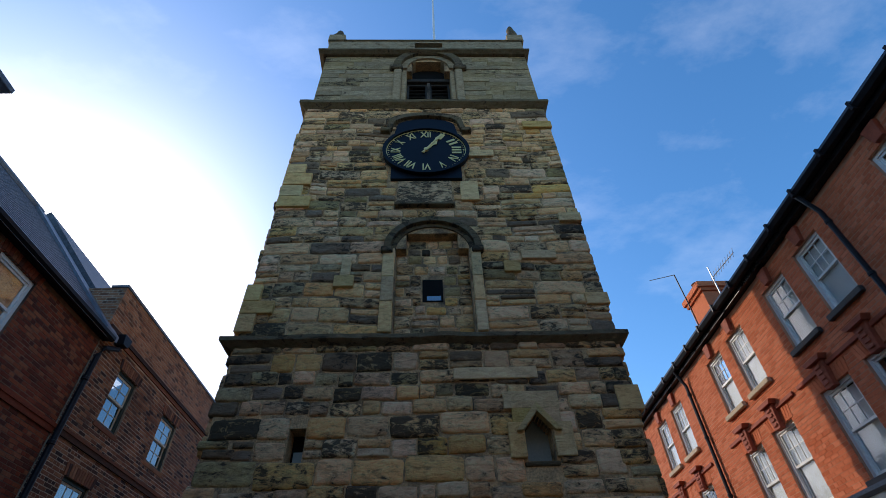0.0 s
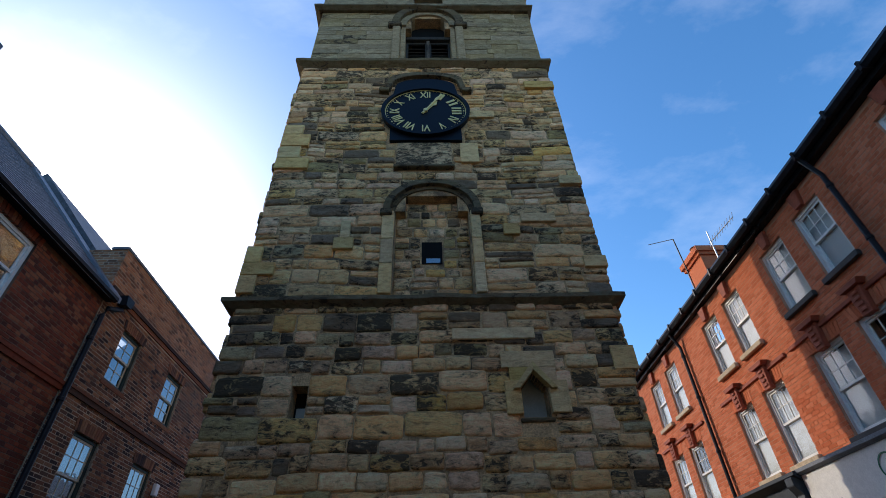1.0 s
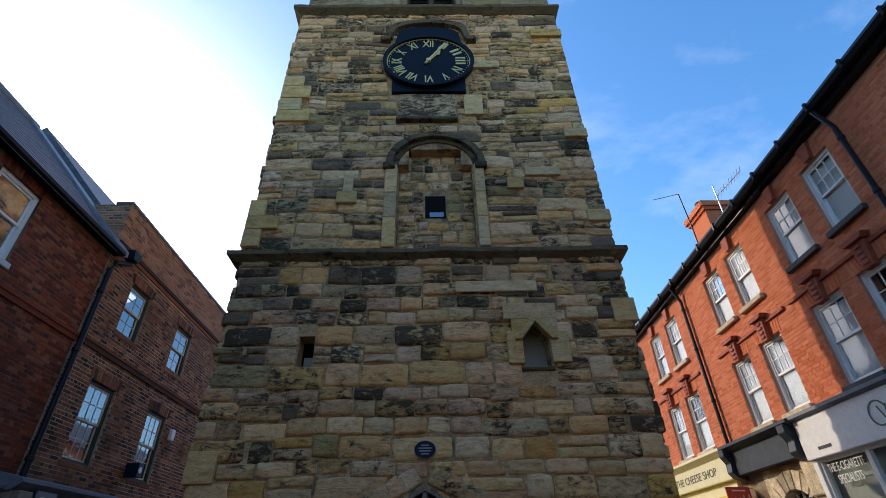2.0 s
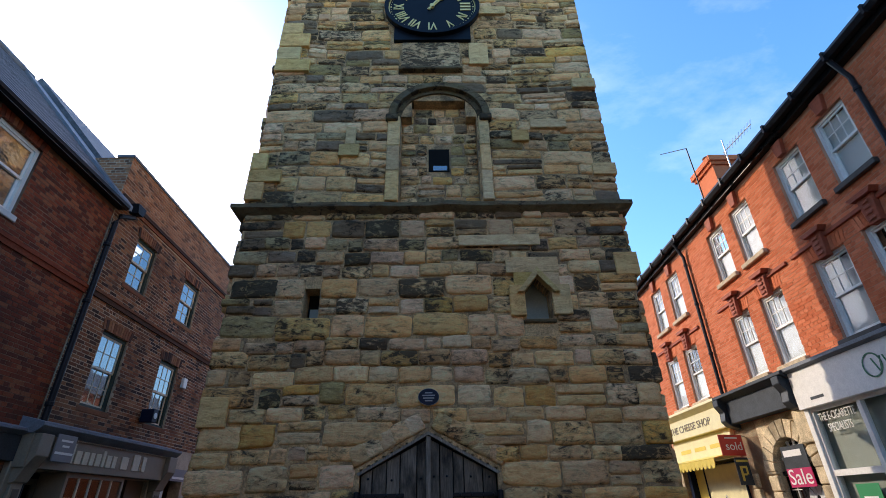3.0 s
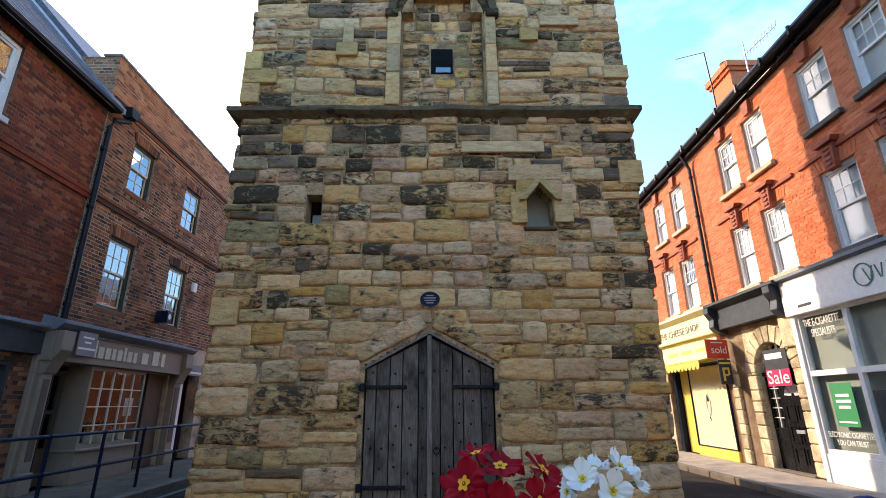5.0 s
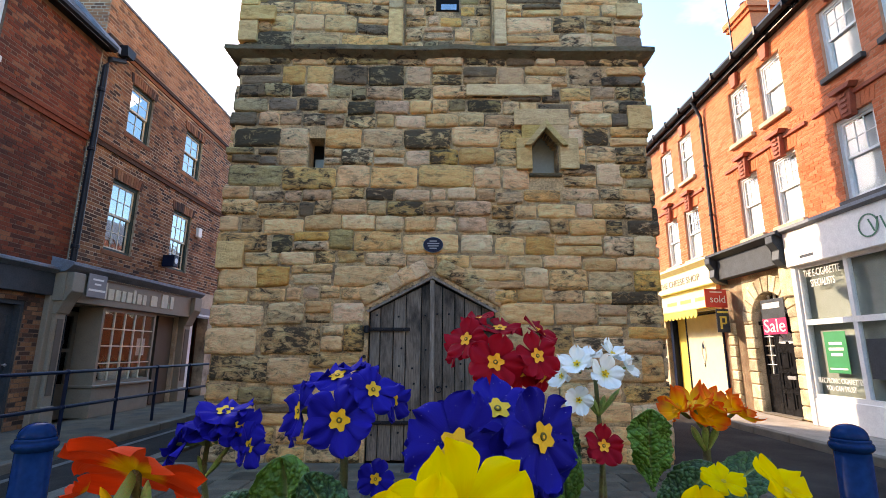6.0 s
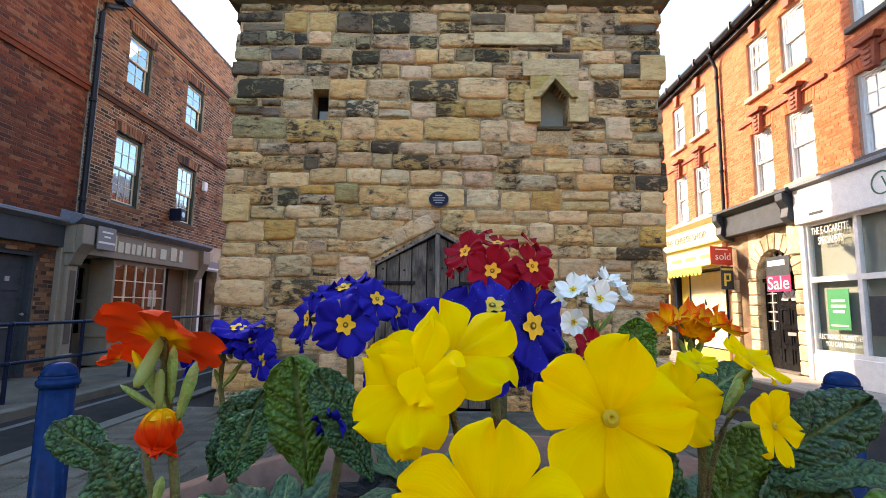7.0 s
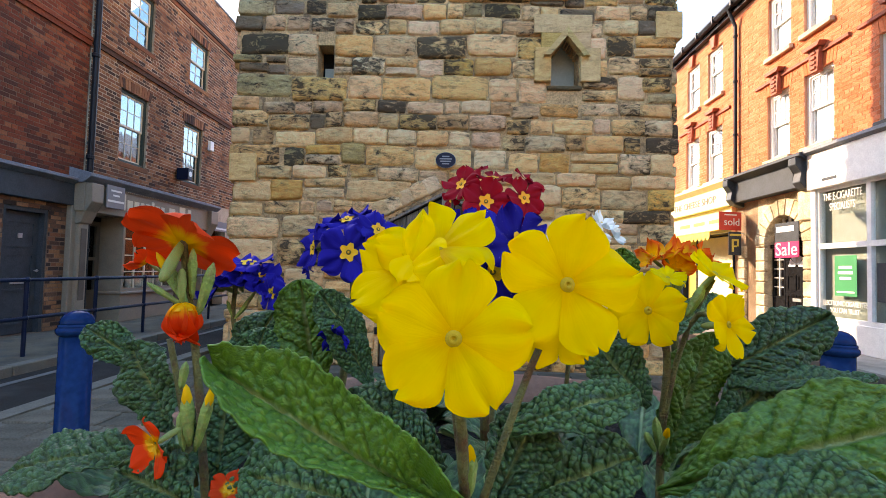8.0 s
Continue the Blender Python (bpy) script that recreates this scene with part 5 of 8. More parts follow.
def west_sign():
    s = thing("hanging_sign", "small grey projecting sign board on a bracket by the shopfront", "sign", pose(-6.84, 2.56, 2.42, 0, 0, 90))
    part("board", box(-0.02, 0.48, -0.03, 0.0, -0.03, 0.42), SIGN_GREY, s, bevel=0.006)
    for z, w in ((0.30, 0.3), (0.21, 0.18)):
        part("text_bar", box(0.23 - w / 2, 0.23 + w / 2, -0.034, -0.03, z, z + 0.035), WHITE, s)
    part("stripe", box(0.0, 0.46, -0.034, -0.03, 0.09, 0.13), WHITE, s)
    a = thing("alarm_box", "white burglar alarm box on the brick wall", "alarm", pose(-7.19, 6.98, 4.72, 0, 0, 90))
    part("casing", box(-0.09, 0.09, -0.10, 0.0, -0.14, 0.14), WHITE, a, bevel=0.015)
    c = thing("wall_lamp", "small dark blue projecting box sign with a white disc", "sign", pose(-7.17, 5.45, 3.62, 0, 0, 90))
    part("casing", box(-0.05, 0.16, -0.30, 0.0, -0.15, 0.15), NAVY, c, bevel=0.012)
    part("disc", prism([(0.055 + 0.07 * math.cos(t), 0.07 * math.sin(t)) for t in np.linspace(0, 6.283, 16, endpoint=False)], -0.307, -0.30), STEEL, c)


def west_near_house():
    h = thing("corner_house", "dark red brick house with a slate roof and black ground-floor fascia", "house", pose(-7.2, 0, 0, 0, 0, 90))
    U0, U1 = -9.0, 2.40
    wins = [(-0.62, 0.30, 6.02, 7.38), (-4.4, -3.4, 6.02, 7.38), (-4.4, -3.4, 3.4, 5.0)]
    door = (0.83, 1.68, 0.09, 2.22)
    fw = part("front_wall", holed_wall(U0, U1, 0, 7.62, wins + [door, (-6.0, 0.35, 0.6, 2.3)], 0.32), DARK_JOINT, h)
    brickwork(fw, -5.0, U1 - 0.01, 2.92, 7.52, wins, (BRICK_LN, BRICK_LN_ROW), (-0.2, 2.4, 2.9, 3.8), 73)
    brickwork(fw, 0.36, 2.05, 0.09, 2.35, [door], (BRICK_L, BRICK_L_ROW), None, 74)
    part("gable_wall", box(U1 - 0.3, U1, 0.33, 7.0, 0, 7.8), BRICK_LN, h)
    part("end_wall", box(U0, U0 + 0.3, 0.33, 7.0, 0, 7.9), BRICK_LN, h)
    part("back_wall", box(U0, U1, 7.0, 7.3, 0, 7.9), BRICK_LN, h)
    for z0, z1, o in ((5.50, 5.60, 0.04), (5.60, 5.67, 0.06)):
        part("string_course", box(U0, U1, -o, 0.0, z0, z1), BRICK_LN, h)
    # slate slope in courses, each lap proud of the one below
    n, y0, y1, z0, z1 = 26, -0.22, 3.4, 7.64, 11.6
    roof = part("roof", extrude_x([(y0, z0 - 0.01), (y1, z1 - 0.01), (y1, z1 - 0.12), (y0, z0 - 0.12)], U0, U1 - 0.12), SLATE, h, "blue-grey slate roof")
    for i in range(n):
        a, b = i / n, (i + 1.25) / n
        part("slate_course", extrude_x([(y0 + (y1 - y0) * a, z0 + (z1 - z0) * a + 0.02), (y0 + (y1 - y0) * b, z0 + (z1 - z0) * b), (y0 + (y1 - y0) * b, z0 + (z1 - z0) * b - 0.008), (y0 + (y1 - y0) * a, z0 + (z1 - z0) * a)], U0, U1 - 0.12), SLATE, roof)
    part("rear_slope", extrude_x([(3.4, 11.6), (7.4, 7.9), (7.4, 7.8), (3.4, 11.5)], U0, U1 - 0.12), SLATE, h)
    part("verge_flashing", extrude_x([(-0.25, 7.70), (3.4, 11.71), (3.4, 11.55), (-0.25, 7.56)], U1 - 0.30, U1 + 0.20), LEAD, h, "lead flashing along the verge")
    part("ridge", tube([(U0, 3.4, 11.62), (U1, 3.4, 11.62)], 0.10, 8), LEAD, h)
    part("gutter", extrude_x([(-0.27, 7.64), (-0.27, 7.57), (-0.21, 7.525), (-0.14, 7.55), (0.0, 7.56), (0.0, 7.62)], U0, U1 + 0.10), IRON, h, "black gutter")
    for i, (a, b, c, d) in enumerate(wins):
        flat_arch(h, a, b, d, 0.22, BRICK_LN, 12)
        # blind added here: its grey stands in for the pale reflection in the panes
        sash_window(h, a, b, c, d, WHITE, BLIND, GLASS_SKY, 2, 0, 0, 0.05, WHITE, blind=(0.04, 0.96), blind_mat=CURTAIN, sill_out=0.04)
    # ground floor: black fascia, panelled door, painted post
    part("fascia", box(-6.3, 2.10, -0.10, 0.02, 2.36, 2.76), CHARCOAL, h, "charcoal fascia board", bevel=0.008)
    part("fascia_cornice", extrude_x([(-0.10, 2.76), (-0.2, 2.82), (-0.2, 2.86), (0, 2.92), (0, 2.76)], -6.3, 2.14), LEAD, h)
    part("display_glass", box(-6.0, 0.35, 0.12, 0.13, 0.6, 2.3), GLASS, h)
    part("shop_dark", box(-6.1, 0.40, 0.9, 0.95, 0.0, 2.5), DARK, h)
    d = part("panel_door", box(door[0] + 0.06, door[1] - 0.06, 0.12, 0.17, 0.10, 2.14), CHARCOAL, h, "dark blue-grey panelled door", bevel=0.004)
    part("door_frame", holed_wall(door[0], door[1], 0.09, 2.22, [(door[0] + 0.06, door[1] - 0.06, 0.0, 2.15)], 0.2, 0.02), CHARCOAL, h)
    for z0_, z1_ in ((0.25, 0.85), (1.0, 1.45), (1.55, 2.0)):
        bmp = holed_wall(door[0] + 0.13, door[1] - 0.13, z0_, z1_, [(door[0] + 0.17, door[1] - 0.17, z0_ + 0.04, z1_ - 0.04)], 0.02, 0.105)
        part("door_panel", bmp, CHARCOAL, d)
    part("letter_plate", box(1.12, 1.38, 0.098, 0.118, 0.93, 1.0), STEEL, d, "steel letter plate", bevel=0.004)
    part("door_knob", lathe([(0.012, 0), (0.012, 0.03), (0.028, 0.045), (0.02, 0.06)], 10), STEEL, d).matrix_basis = pose(1.58, 0.115, 1.15, 90, 0, 0)
    part("text_bar", box(1.22, 1.30, 0.1, 0.119, 1.70, 1.78), STEEL, d)
    part("post", box(2.06, 2.36, -0.10, 0.02, 0.085, 2.36), TAUPE, h, "taupe painted timber post", bevel=0.01)
    # dormer with a white soffit high on the roof
    part("dormer", box(-4.2, -2.75, 0.1, 2.2, 8.0, 9.2), WHITE, h)
    part("dormer_roof", box(-4.4, -2.45, -0.25, 2.4, 9.2, 9.31), LEAD, h, bevel=0.01)
    return h


west_house()
west_sign()
west_near_house()


def east_terrace():
    """The orange-red brick terrace; u runs towards the camera."""
    h = thing("brick_terrace", "orange-red brick terrace with white sash windows and black eaves gutter", "house", pose(7.124, 0, 0, 0, 0, -91.2))
    Y = lambda y: -y
    U0, U1 = -9.75, 7.0
    up = [(8.72, 7.93), (7.44, 6.62), (4.64, 3.86), (3.46, 2.70), (1.60, 0.80), (0.36, -0.42), (-2.0, -2.8), (-3.4, -4.2)]
    low = [(8.78, 7.93), (7.50, 6.64), (4.68, 3.92), (3.46, 2.66), (1.64, 0.80), (0.38, -0.42), (-2.0, -2.8), (-3.4, -4.2)]
    wu = [(Y(a), Y(b), 6.47, 7.86) for a, b in up]
    wl_ = [(Y(a), Y(b), 4.06, 5.58) for a, b in low]
    shops = [(Y(9.4), Y(6.05), 0.085, 3.1), (Y(4.72), Y(3.42), 0.085, 2.9), (Y(2.96), Y(-2.4), 0.4, 3.1)]
    fw = part("front_wall", holed_wall(U0, U1, 0, 8.45, wu + wl_ + shops, 0.34), ORANGE_JOINT, h)
    brickwork(fw, U0, 4.6, 3.98, 8.20, wu + wl_, (BRICK_R, BRICK_R_ROW), (-2.8, 1.0, 4.0, 5.1), 75, joint=0.008)
    part("end_wall", box(U0, U0 + 0.3, 0.35, 8, 0, 8.5), BRICK_R, h)
    part("end_wall", box(U1 - 0.3, U1, 0.35, 8, 0, 8.5), BRICK_R, h)
    part("back_wall", box(U0, U1, 8.0, 8.3, 0, 8.5), BRICK_R, h)
    part("roof", extrude_x([(-0.25, 8.50), (3.6, 11.2), (8.5, 8.5), (8.5, 8.4), (3.6, 11.05), (-0.25, 8.40)], U0, U1), SLATE, h, "slate roof behind the gutter")
    part("eaves_board", box(U0, U1, -0.16, 0.0, 8.25, 8.40), BLACK, h, "black painted eaves board")
    part("gutter", extrude_x([(-0.30, 8.52), (-0.33, 8.44), (-0.28, 8.36), (-0.18, 8.36), (-0.16, 8.52)], U0, U1), IRON, h)
    me = None
    for i in range(18):
        o = link("gutter_clip", me, IRON, h) if me else part("gutter_clip", box(0, 0.05, -0.345, -0.15, 8.345, 8.54), IRON, h)
        me = o.data
        o.location.x = U0 + 0.4 + i * 0.92
    for k, (ws, lab) in enumerate(((wu, "upper"), (wl_, "lower"))):
        for i, (a, b, c, d) in enumerate(ws):
            near = i >= 4
            sash_window(h, a, b, c, d, WHITE, DARK_SILL if near else BUFF_SILL, GLASS, 3, 2, 0, 0.06, WHITE,
                        blind=((0.04, 0.96), (0.04, 0.92), (0.04, 0.52), (0.04, 0.96))[(i + k) % 4], blind_mat=BLIND if i % 3 else CURTAIN, sill_out=0.09)
            cu = (a + b) / 2
            if k == 1:
                flat_arch(h, a, b, d, 0.26, BRICK_R, 11, 0.010)
                ks = part("keystone", prism([(cu - 0.11, 5.50), (cu + 0.11, 5.50), (cu + 0.16, 5.98), (cu - 0.16, 5.98)], -0.10, 0.02), RED_STONE, h, "carved red keystone", bevel=0.01)
                for q in range(4):
                    part("carving", box(cu - 0.07, cu + 0.07, -0.125, -0.10, 5.56 + q * 0.1, 5.62 + q * 0.1), RED_STONE, ks, bevel=0.012)
                part("keystone_cap", prism([(cu - 0.20, 5.98), (cu + 0.20, 5.98), (cu + 0.26, 6.06), (cu - 0.26, 6.06)], -0.17, 0.02), RED_STONE, ks)
            else:
                part("eaves_key", prism([(cu - 0.09, 7.86), (cu + 0.09, 7.86), (cu + 0.15, 8.20), (cu - 0.15, 8.20)], -0.09, 0.02), RED_STONE, h, bevel=0.01)
    for i in range(0, 8, 2):
        a, b = wl_[i][0] - 0.42, wl_[i + 1][1] + 0.42
        part("label_mould", box(a, b, -0.05, 0.0, 5.86, 5.94), RED_STONE, h, bevel=0.01)
    # downpipes
    for y in (5.92, 0.58 - 1.35):
        dp = part("downpipe", tube([(Y(y), -0.25, 8.40), (Y(y) + 0.02, -0.16, 8.15), (Y(y) + 0.05, -0.08, 7.9), (Y(y) + 0.05, -0.08, 3.9)], 0.045, 8), IRON, h, "dark downpipe")
        for z in (5.0, 6.4, 7.6):
            part("collar", lathe([(0.05, 0), (0.06, 0.01), (0.06, 0.06), (0.05, 0.07)], 10, at=(Y(y) + 0.05, -0.08, z)), IRON, dp)

    # yellow cheese shop
    a, b = Y(9.55), Y(5.90)
    fs = part("shop_fascia", box(a, b, -0.22, 0.02, 3.20, 3.72), PALE_YELLOW, h, "pale yellow fascia board", bevel=0.01)
    part("shop_cornice", extrude_x([(-0.22, 3.72), (-0.36, 3.84), (-0.36, 3.90), (0, 3.98), (0, 3.72)], a, b + 0.02), PALE_YELLOW, h)
    lettering("fascia_lettering", "THE CHEESE SHOP", 0.27, GREY_INK, fs, pose((a + b) / 2 - 0.1, -0.226, 3.45, 90, 0, 0), width=2.55, label="grey-brown lettering")
    part("sign_panel", box(a + 0.15, b - 0.1, -0.10, 0.02, 2.52, 3.19), PALE_YELLOW, h, bevel=0.01)
    for q in range(3):
        part("text_bar", box(a + 0.6 + q * 0.9, a + 1.25 + q * 0.9, -0.106, -0.10, 2.82, 2.92), YELLOW, h)
    for q in range(16):
        u = a + 0.1 + q * 0.215
        part("awning_scallop", prism([(u, 2.52), (u, 2.38), (u + 0.05, 2.31), (u + 0.11, 2.29), (u + 0.16, 2.31), (u + 0.21, 2.38), (u + 0.21, 2.52)], -0.66, -0.645), YELLOW, h)
    part("awning", extrude_x([(-0.66, 2.52), (-0.02, 2.66), (-0.02, 2.63), (-0.66, 2.50)], a + 0.1, b - 0.1), YELLOW, h, "yellow scalloped awning")
    part("shop_base", box(a + 1.55, b - 0.1, -0.06, 0.1, 0.085, 0.35), YELLOW, h, bevel=0.01)
    part("shop_screen", box(a + 1.6, b - 0.12, -0.03, 0.1, 0.35, 2.42), PALE_YELLOW, h, "pale yellow painted screen")
    part("screen_frame", holed_wall(a + 1.58, b - 0.10, 0.33, 2.46, [(a + 1.61, b - 0.13, 0.37, 2.43)], 0.05, -0.06), NAVY, h)
    # a blue and white swag painted on the screen, as plain curls
    for q in (-1, 1):
        part("screen_emblem", tube([(a + 2.46, -0.036, 1.72), (a + 2.46 + q * 0.09, -0.036, 1.55), (a + 2.46 + q * 0.10, -0.036, 1.35), (a + 2.46 + q * 0.05, -0.036, 1.20), (a + 2.46, -0.036, 1.12)], 0.016, 6), WHITE, h)
    part("screen_emblem", prism([(a + 2.46 + 0.055 * math.cos(t), 1.60 + 0.10 * math.sin(t)) for t in np.linspace(0, 6.283, 14, endpoint=False)], -0.040, -0.030), NAVY, h)
    part("screen_emblem", tube([(a + 2.52, -0.036, 1.22), (a + 2.44, -0.036, 1.12), (a + 2.47, -0.036, 1.02)], 0.014, 6), NAVY, h)
    part("yellow_door", box(a + 0.75, a + 1.5, 0.1, 0.16, 0.1, 2.42), YELLOW, h, "yellow recessed door")
    part("door_jamb", box(a + 0.52, a + 0.70, -0.04, 0.2, 0.085, 2.5), NAVY, h, bevel=0.008)
    part("shop_pier", box(a + 0.05, a + 0.40, -0.12, 0.02, 0.085, 2.5), SHOP_STONE, h, bevel=0.01)
    part("shop_void", box(a, b, 0.6, 0.64, 0.0, 3.2), PALE_YELLOW, h)

    # stone arched doorway under a black fascia
    a, b = Y(5.86), Y(3.05)
    part("black_fascia", box(a + 0.06, b - 0.05, -0.24, 0.02, 3.22, 3.72), CHARCOAL, h, "charcoal fascia board", bevel=0.01)
    part("black_cornice", extrude_x([(-0.24, 3.72), (-0.40, 3.82), (-0.40, 3.88), (0, 3.96), (0, 3.72)], a + 0.02, b + 0.02), CHARCOAL, h)
    for u in (a + 0.02, b - 0.3):
        part("console", extrude_x([(-0.24, 3.18), (-0.34, 3.3), (-0.30, 3.5), (-0.42, 3.65), (-0.42, 3.80), (0, 3.80), (0, 3.10)], u, u + 0.24), CHARCOAL, h, bevel=0.012)
    cu, rad, spring = (Y(4.72) + Y(3.42)) / 2, 0.62, 2.12
    st = part("doorcase", box(a - 0.10, cu - rad - 0.001, 0.0, 0.3, 0.085, 3.2), SHOP_STONE, h)
    part("doorcase", box(cu + rad, b - 0.02, 0.0, 0.3, 0.085, 3.2), SHOP_STONE, h)
    rs = random.Random(9)
    for u0, u1 in ((cu - rad - 0.34, cu - rad), (cu + rad, cu + rad + 0.34), (a + 0.10, a + 0.38)):
        z = 0.1
        while z < 2.1:
            hh = rs.choice((0.24, 0.28, 0.32))
            part("quoin_stone", box(u0, u1, -0.07, 0.02, z + 0.008, min(z + hh, 2.14) - 0.008), SHOP_STONE, st, bevel=0.02)
            z += hh
    n = 11
    for i in range(n):
        t0, t1 = math.pi * i / n + 0.012, math.pi * (i + 1) / n - 0.012
        part("voussoir", prism([(cu + q * math.cos(t), spring + q * math.sin(t)) for q, t in ((rad, t0), (rad + 0.36, t0), (rad + 0.36, t1), (rad, t1))], -0.08, 0.25), SHOP_STONE, st, bevel=0.012)
    for s in (-1, 1):
        pts = [(cu + s * rad, spring), (cu + s * (rad + 0.34), spring), (cu + s * (rad + 0.34), 3.2), (cu, 3.2), (cu, spring + rad)] + [(cu + s * rad * math.sin(t), spring + rad * math.cos(t)) for t in np.linspace(0.2, 1.4, 6)]
        part("spandrel", prism(pts, -0.01, 0.2), SHOP_STONE, st)
    part("pilaster", box(b - 0.44, b - 0.02, -0.14, 0.02, 2.55, 3.2), SHOP_STONE, st, bevel=0.02)
    # recessed black door with fanlight and side light
    y = 0.10
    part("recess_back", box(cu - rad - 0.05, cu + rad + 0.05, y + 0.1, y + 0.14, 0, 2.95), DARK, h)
    d = part("panelled_door", box(cu - 0.15, cu + 0.60, y, y + 0.06, 0.12, 2.02), BLACK, h, "black gloss panelled door", bevel=0.005)
    for q in range(4):
        for s in (0, 1):
            if q < 3:
                x0 = cu - 0.08 + s * 0.33
                z0 = 0.25 + q * 0.42
                part("door_panel", holed_wall(x0, x0 + 0.28, z0, z0 + 0.34, [(x0 + 0.03, x0 + 0.25, z0 + 0.03, z0 + 0.31)], 0.02, y - 0.018), BLACK, d)
    part("letter_plate", box(cu + 0.10, cu + 0.36, y - 0.02, y, 0.86, 0.93), STEEL, d, bevel=0.004)
    for i in range(4):
        t0, t1 = math.pi * i / 4 + 0.06, math.pi * (i + 1) / 4 - 0.06
        part("door_fan_pane", prism([(cu + 0.225 + q * math.cos(t), 1.60 + q * math.sin(t)) for q, t in ((0.06, t0), (0.27, t0), (0.27, t1), (0.06, t1))], y - 0.012, y + 0.002), CURTAIN, d)
    sl = part("side_light", holed_wall(cu - 0.60, cu - 0.16, 0.9, 2.02, [(cu - 0.55, cu - 0.21, 0.95, 1.97)], 0.05, y), BLACK, h)
    part("side_panel", box(cu - 0.60, cu - 0.16, y, y + 0.05, 0.12, 0.9), BLACK, h, bevel=0.006)
    for q in range(1, 5):
        part("glazing_bar", box(cu - 0.55, cu - 0.21, y + 0.01, y + 0.03, 0.95 + q * 0.204 - 0.008, 0.95 + q * 0.204 + 0.008), WHITE, sl)
    part("glazing_bar", box(cu - 0.388, cu - 0.372, y + 0.012, y + 0.032, 0.95, 1.97), WHITE, sl)
    part("side_pane", box(cu - 0.55, cu - 0.21, y + 0.035, y + 0.04, 0.95, 1.97), GLASS_SKY, sl)
    part("transom", box(cu - rad, cu + rad, y - 0.04, y + 0.05, 2.03, 2.12), BLACK, h, bevel=0.008)
    fan = part("fanlight", prism([(cu + rad * math.cos(t), 2.12 + rad * math.sin(t)) for t in np.linspace(0, math.pi, 20)], y + 0.03, y + 0.035), GLASS, h)
    for i in range(1, 8):
        t = math.pi * i / 8
        o = part("fan_bar", box(0.14, 0.58, -0.012, 0.012, -0.03, 0.03), WHITE, fan)
        o.matrix_basis = Matrix.Translation((cu, y, 2.14)) @ Matrix.Rotation(-t, 4, "Y")
    part("step", box(cu - rad, cu + rad, -0.1, y, 0.085, 0.125), KERB, h, bevel=0.01)
    # estate agent's boards in the arch
    sb = part("agent_board", box(cu - 0.20, cu + 0.56, -0.10, -0.085, 2.14, 2.56), CHARCOAL, h, "dark upper half of an estate agent's board")
    part("name_bar", box(cu - 0.14, cu + 0.42, -0.105, -0.10, 2.36, 2.48), WHITE, sb)
    sb2 = part("sale_board", box(cu - 0.20, cu + 0.56, -0.10, -0.085, 1.80, 2.14), PINK_SIGN, h, "magenta for-sale board")
    lettering("sale_lettering", "Sale", 0.40, WHITE, sb2, pose(cu + 0.18, -0.104, 1.97, 90, 0, 0), width=0.68, label="pink-white lettering")
    # white shop
    a, b = Y(3.02), Y(-2.6)
    wf = part("white_fascia", box(a - 0.02, b, -0.26, 0.02, 3.10, 3.80), WHITE, h, "white fascia board", bevel=0.01)
    part("white_cornice", extrude_x([(-0.26, 3.80), (-0.34, 3.84), (-0.34, 3.90), (0, 4.0), (0, 3.80)], a - 0.04, b + 0.02), LEAD, h)
    o = part("fascia_logo", ring_mesh(0.17, 0.195, 28), GREEN_LOGO, wf, "thin green ring")
    o.matrix_basis = pose(a + 2.02, -0.265, 3.46, 90, 0, 0)
    for q, wd in enumerate((0.20, 0.16, 0.20)):
        u = a + 2.02 + q * 0.23
        part("logo_stroke", prism([(u, 3.56), (u + 0.025, 3.56), (u + wd * 0.5 + 0.012, 3.34), (u + wd * 0.5 - 0.012, 3.34)], -0.268, -0.261), GREEN_LOGO, wf)
        part("logo_stroke", prism([(u + wd, 3.56), (u + wd - 0.025, 3.56), (u + wd * 0.5 + 0.014, 3.34), (u + wd * 0.5 + 0.034, 3.34)], -0.267, -0.260), GREEN_LOGO, wf)
    part("text_bar", box(a + 0.40, a + 0.75, -0.266, -0.261, 3.22, 3.27), CHARCOAL, wf)
    part("corner_pillar", box(a, a + 0.13, -0.20, 0.05, 0.085, 3.1), WHITE, h, bevel=0.008)
    part("stallriser", box(a, b, -0.18, 0.05, 0.085, 0.58), WHITE, h, bevel=0.008)
    sw = part("shop_window", holed_wall(a + 0.13, b, 0.58, 3.1, [(a + 0.18, a + 1.27, 0.66, 1.94), (a + 0.18, a + 1.27, 2.04, 3.04), (a + 1.36, b - 0.1, 0.66, 1.94), (a + 1.36, b - 0.1, 2.04, 3.04)], 0.08, -0.16), WHITE, h)
    part("pane", box(a + 0.15, b, -0.11, -0.105, 0.62, 3.08), SHOP_GLASS, sw).visible_shadow = False
    part("window_board", box(a + 0.15, b - 0.05, -0.02, 0.0, 0.6, 3.1), GREY_BOARD, sw, "grey board behind the glass")
    part("shop_dark", box(a, b, 1.2, 1.24, 0.0, 3.3), GREY_BOARD, h)
    lettering("window_lettering", "THE E-CIGARETTE\nSPECIALISTS", 0.20, WHITE, sw, pose(a + 0.68, -0.116, 2.82, 90, 0, 0), width=0.90, label="white vinyl lettering")
    lettering("window_lettering", "ELECTRONIC CIGARETTES\nYOU CAN TRUST", 0.13, WHITE, sw, pose(a + 0.72, -0.116, 0.85, 90, 0, 0), width=1.02, label="white vinyl lettering")
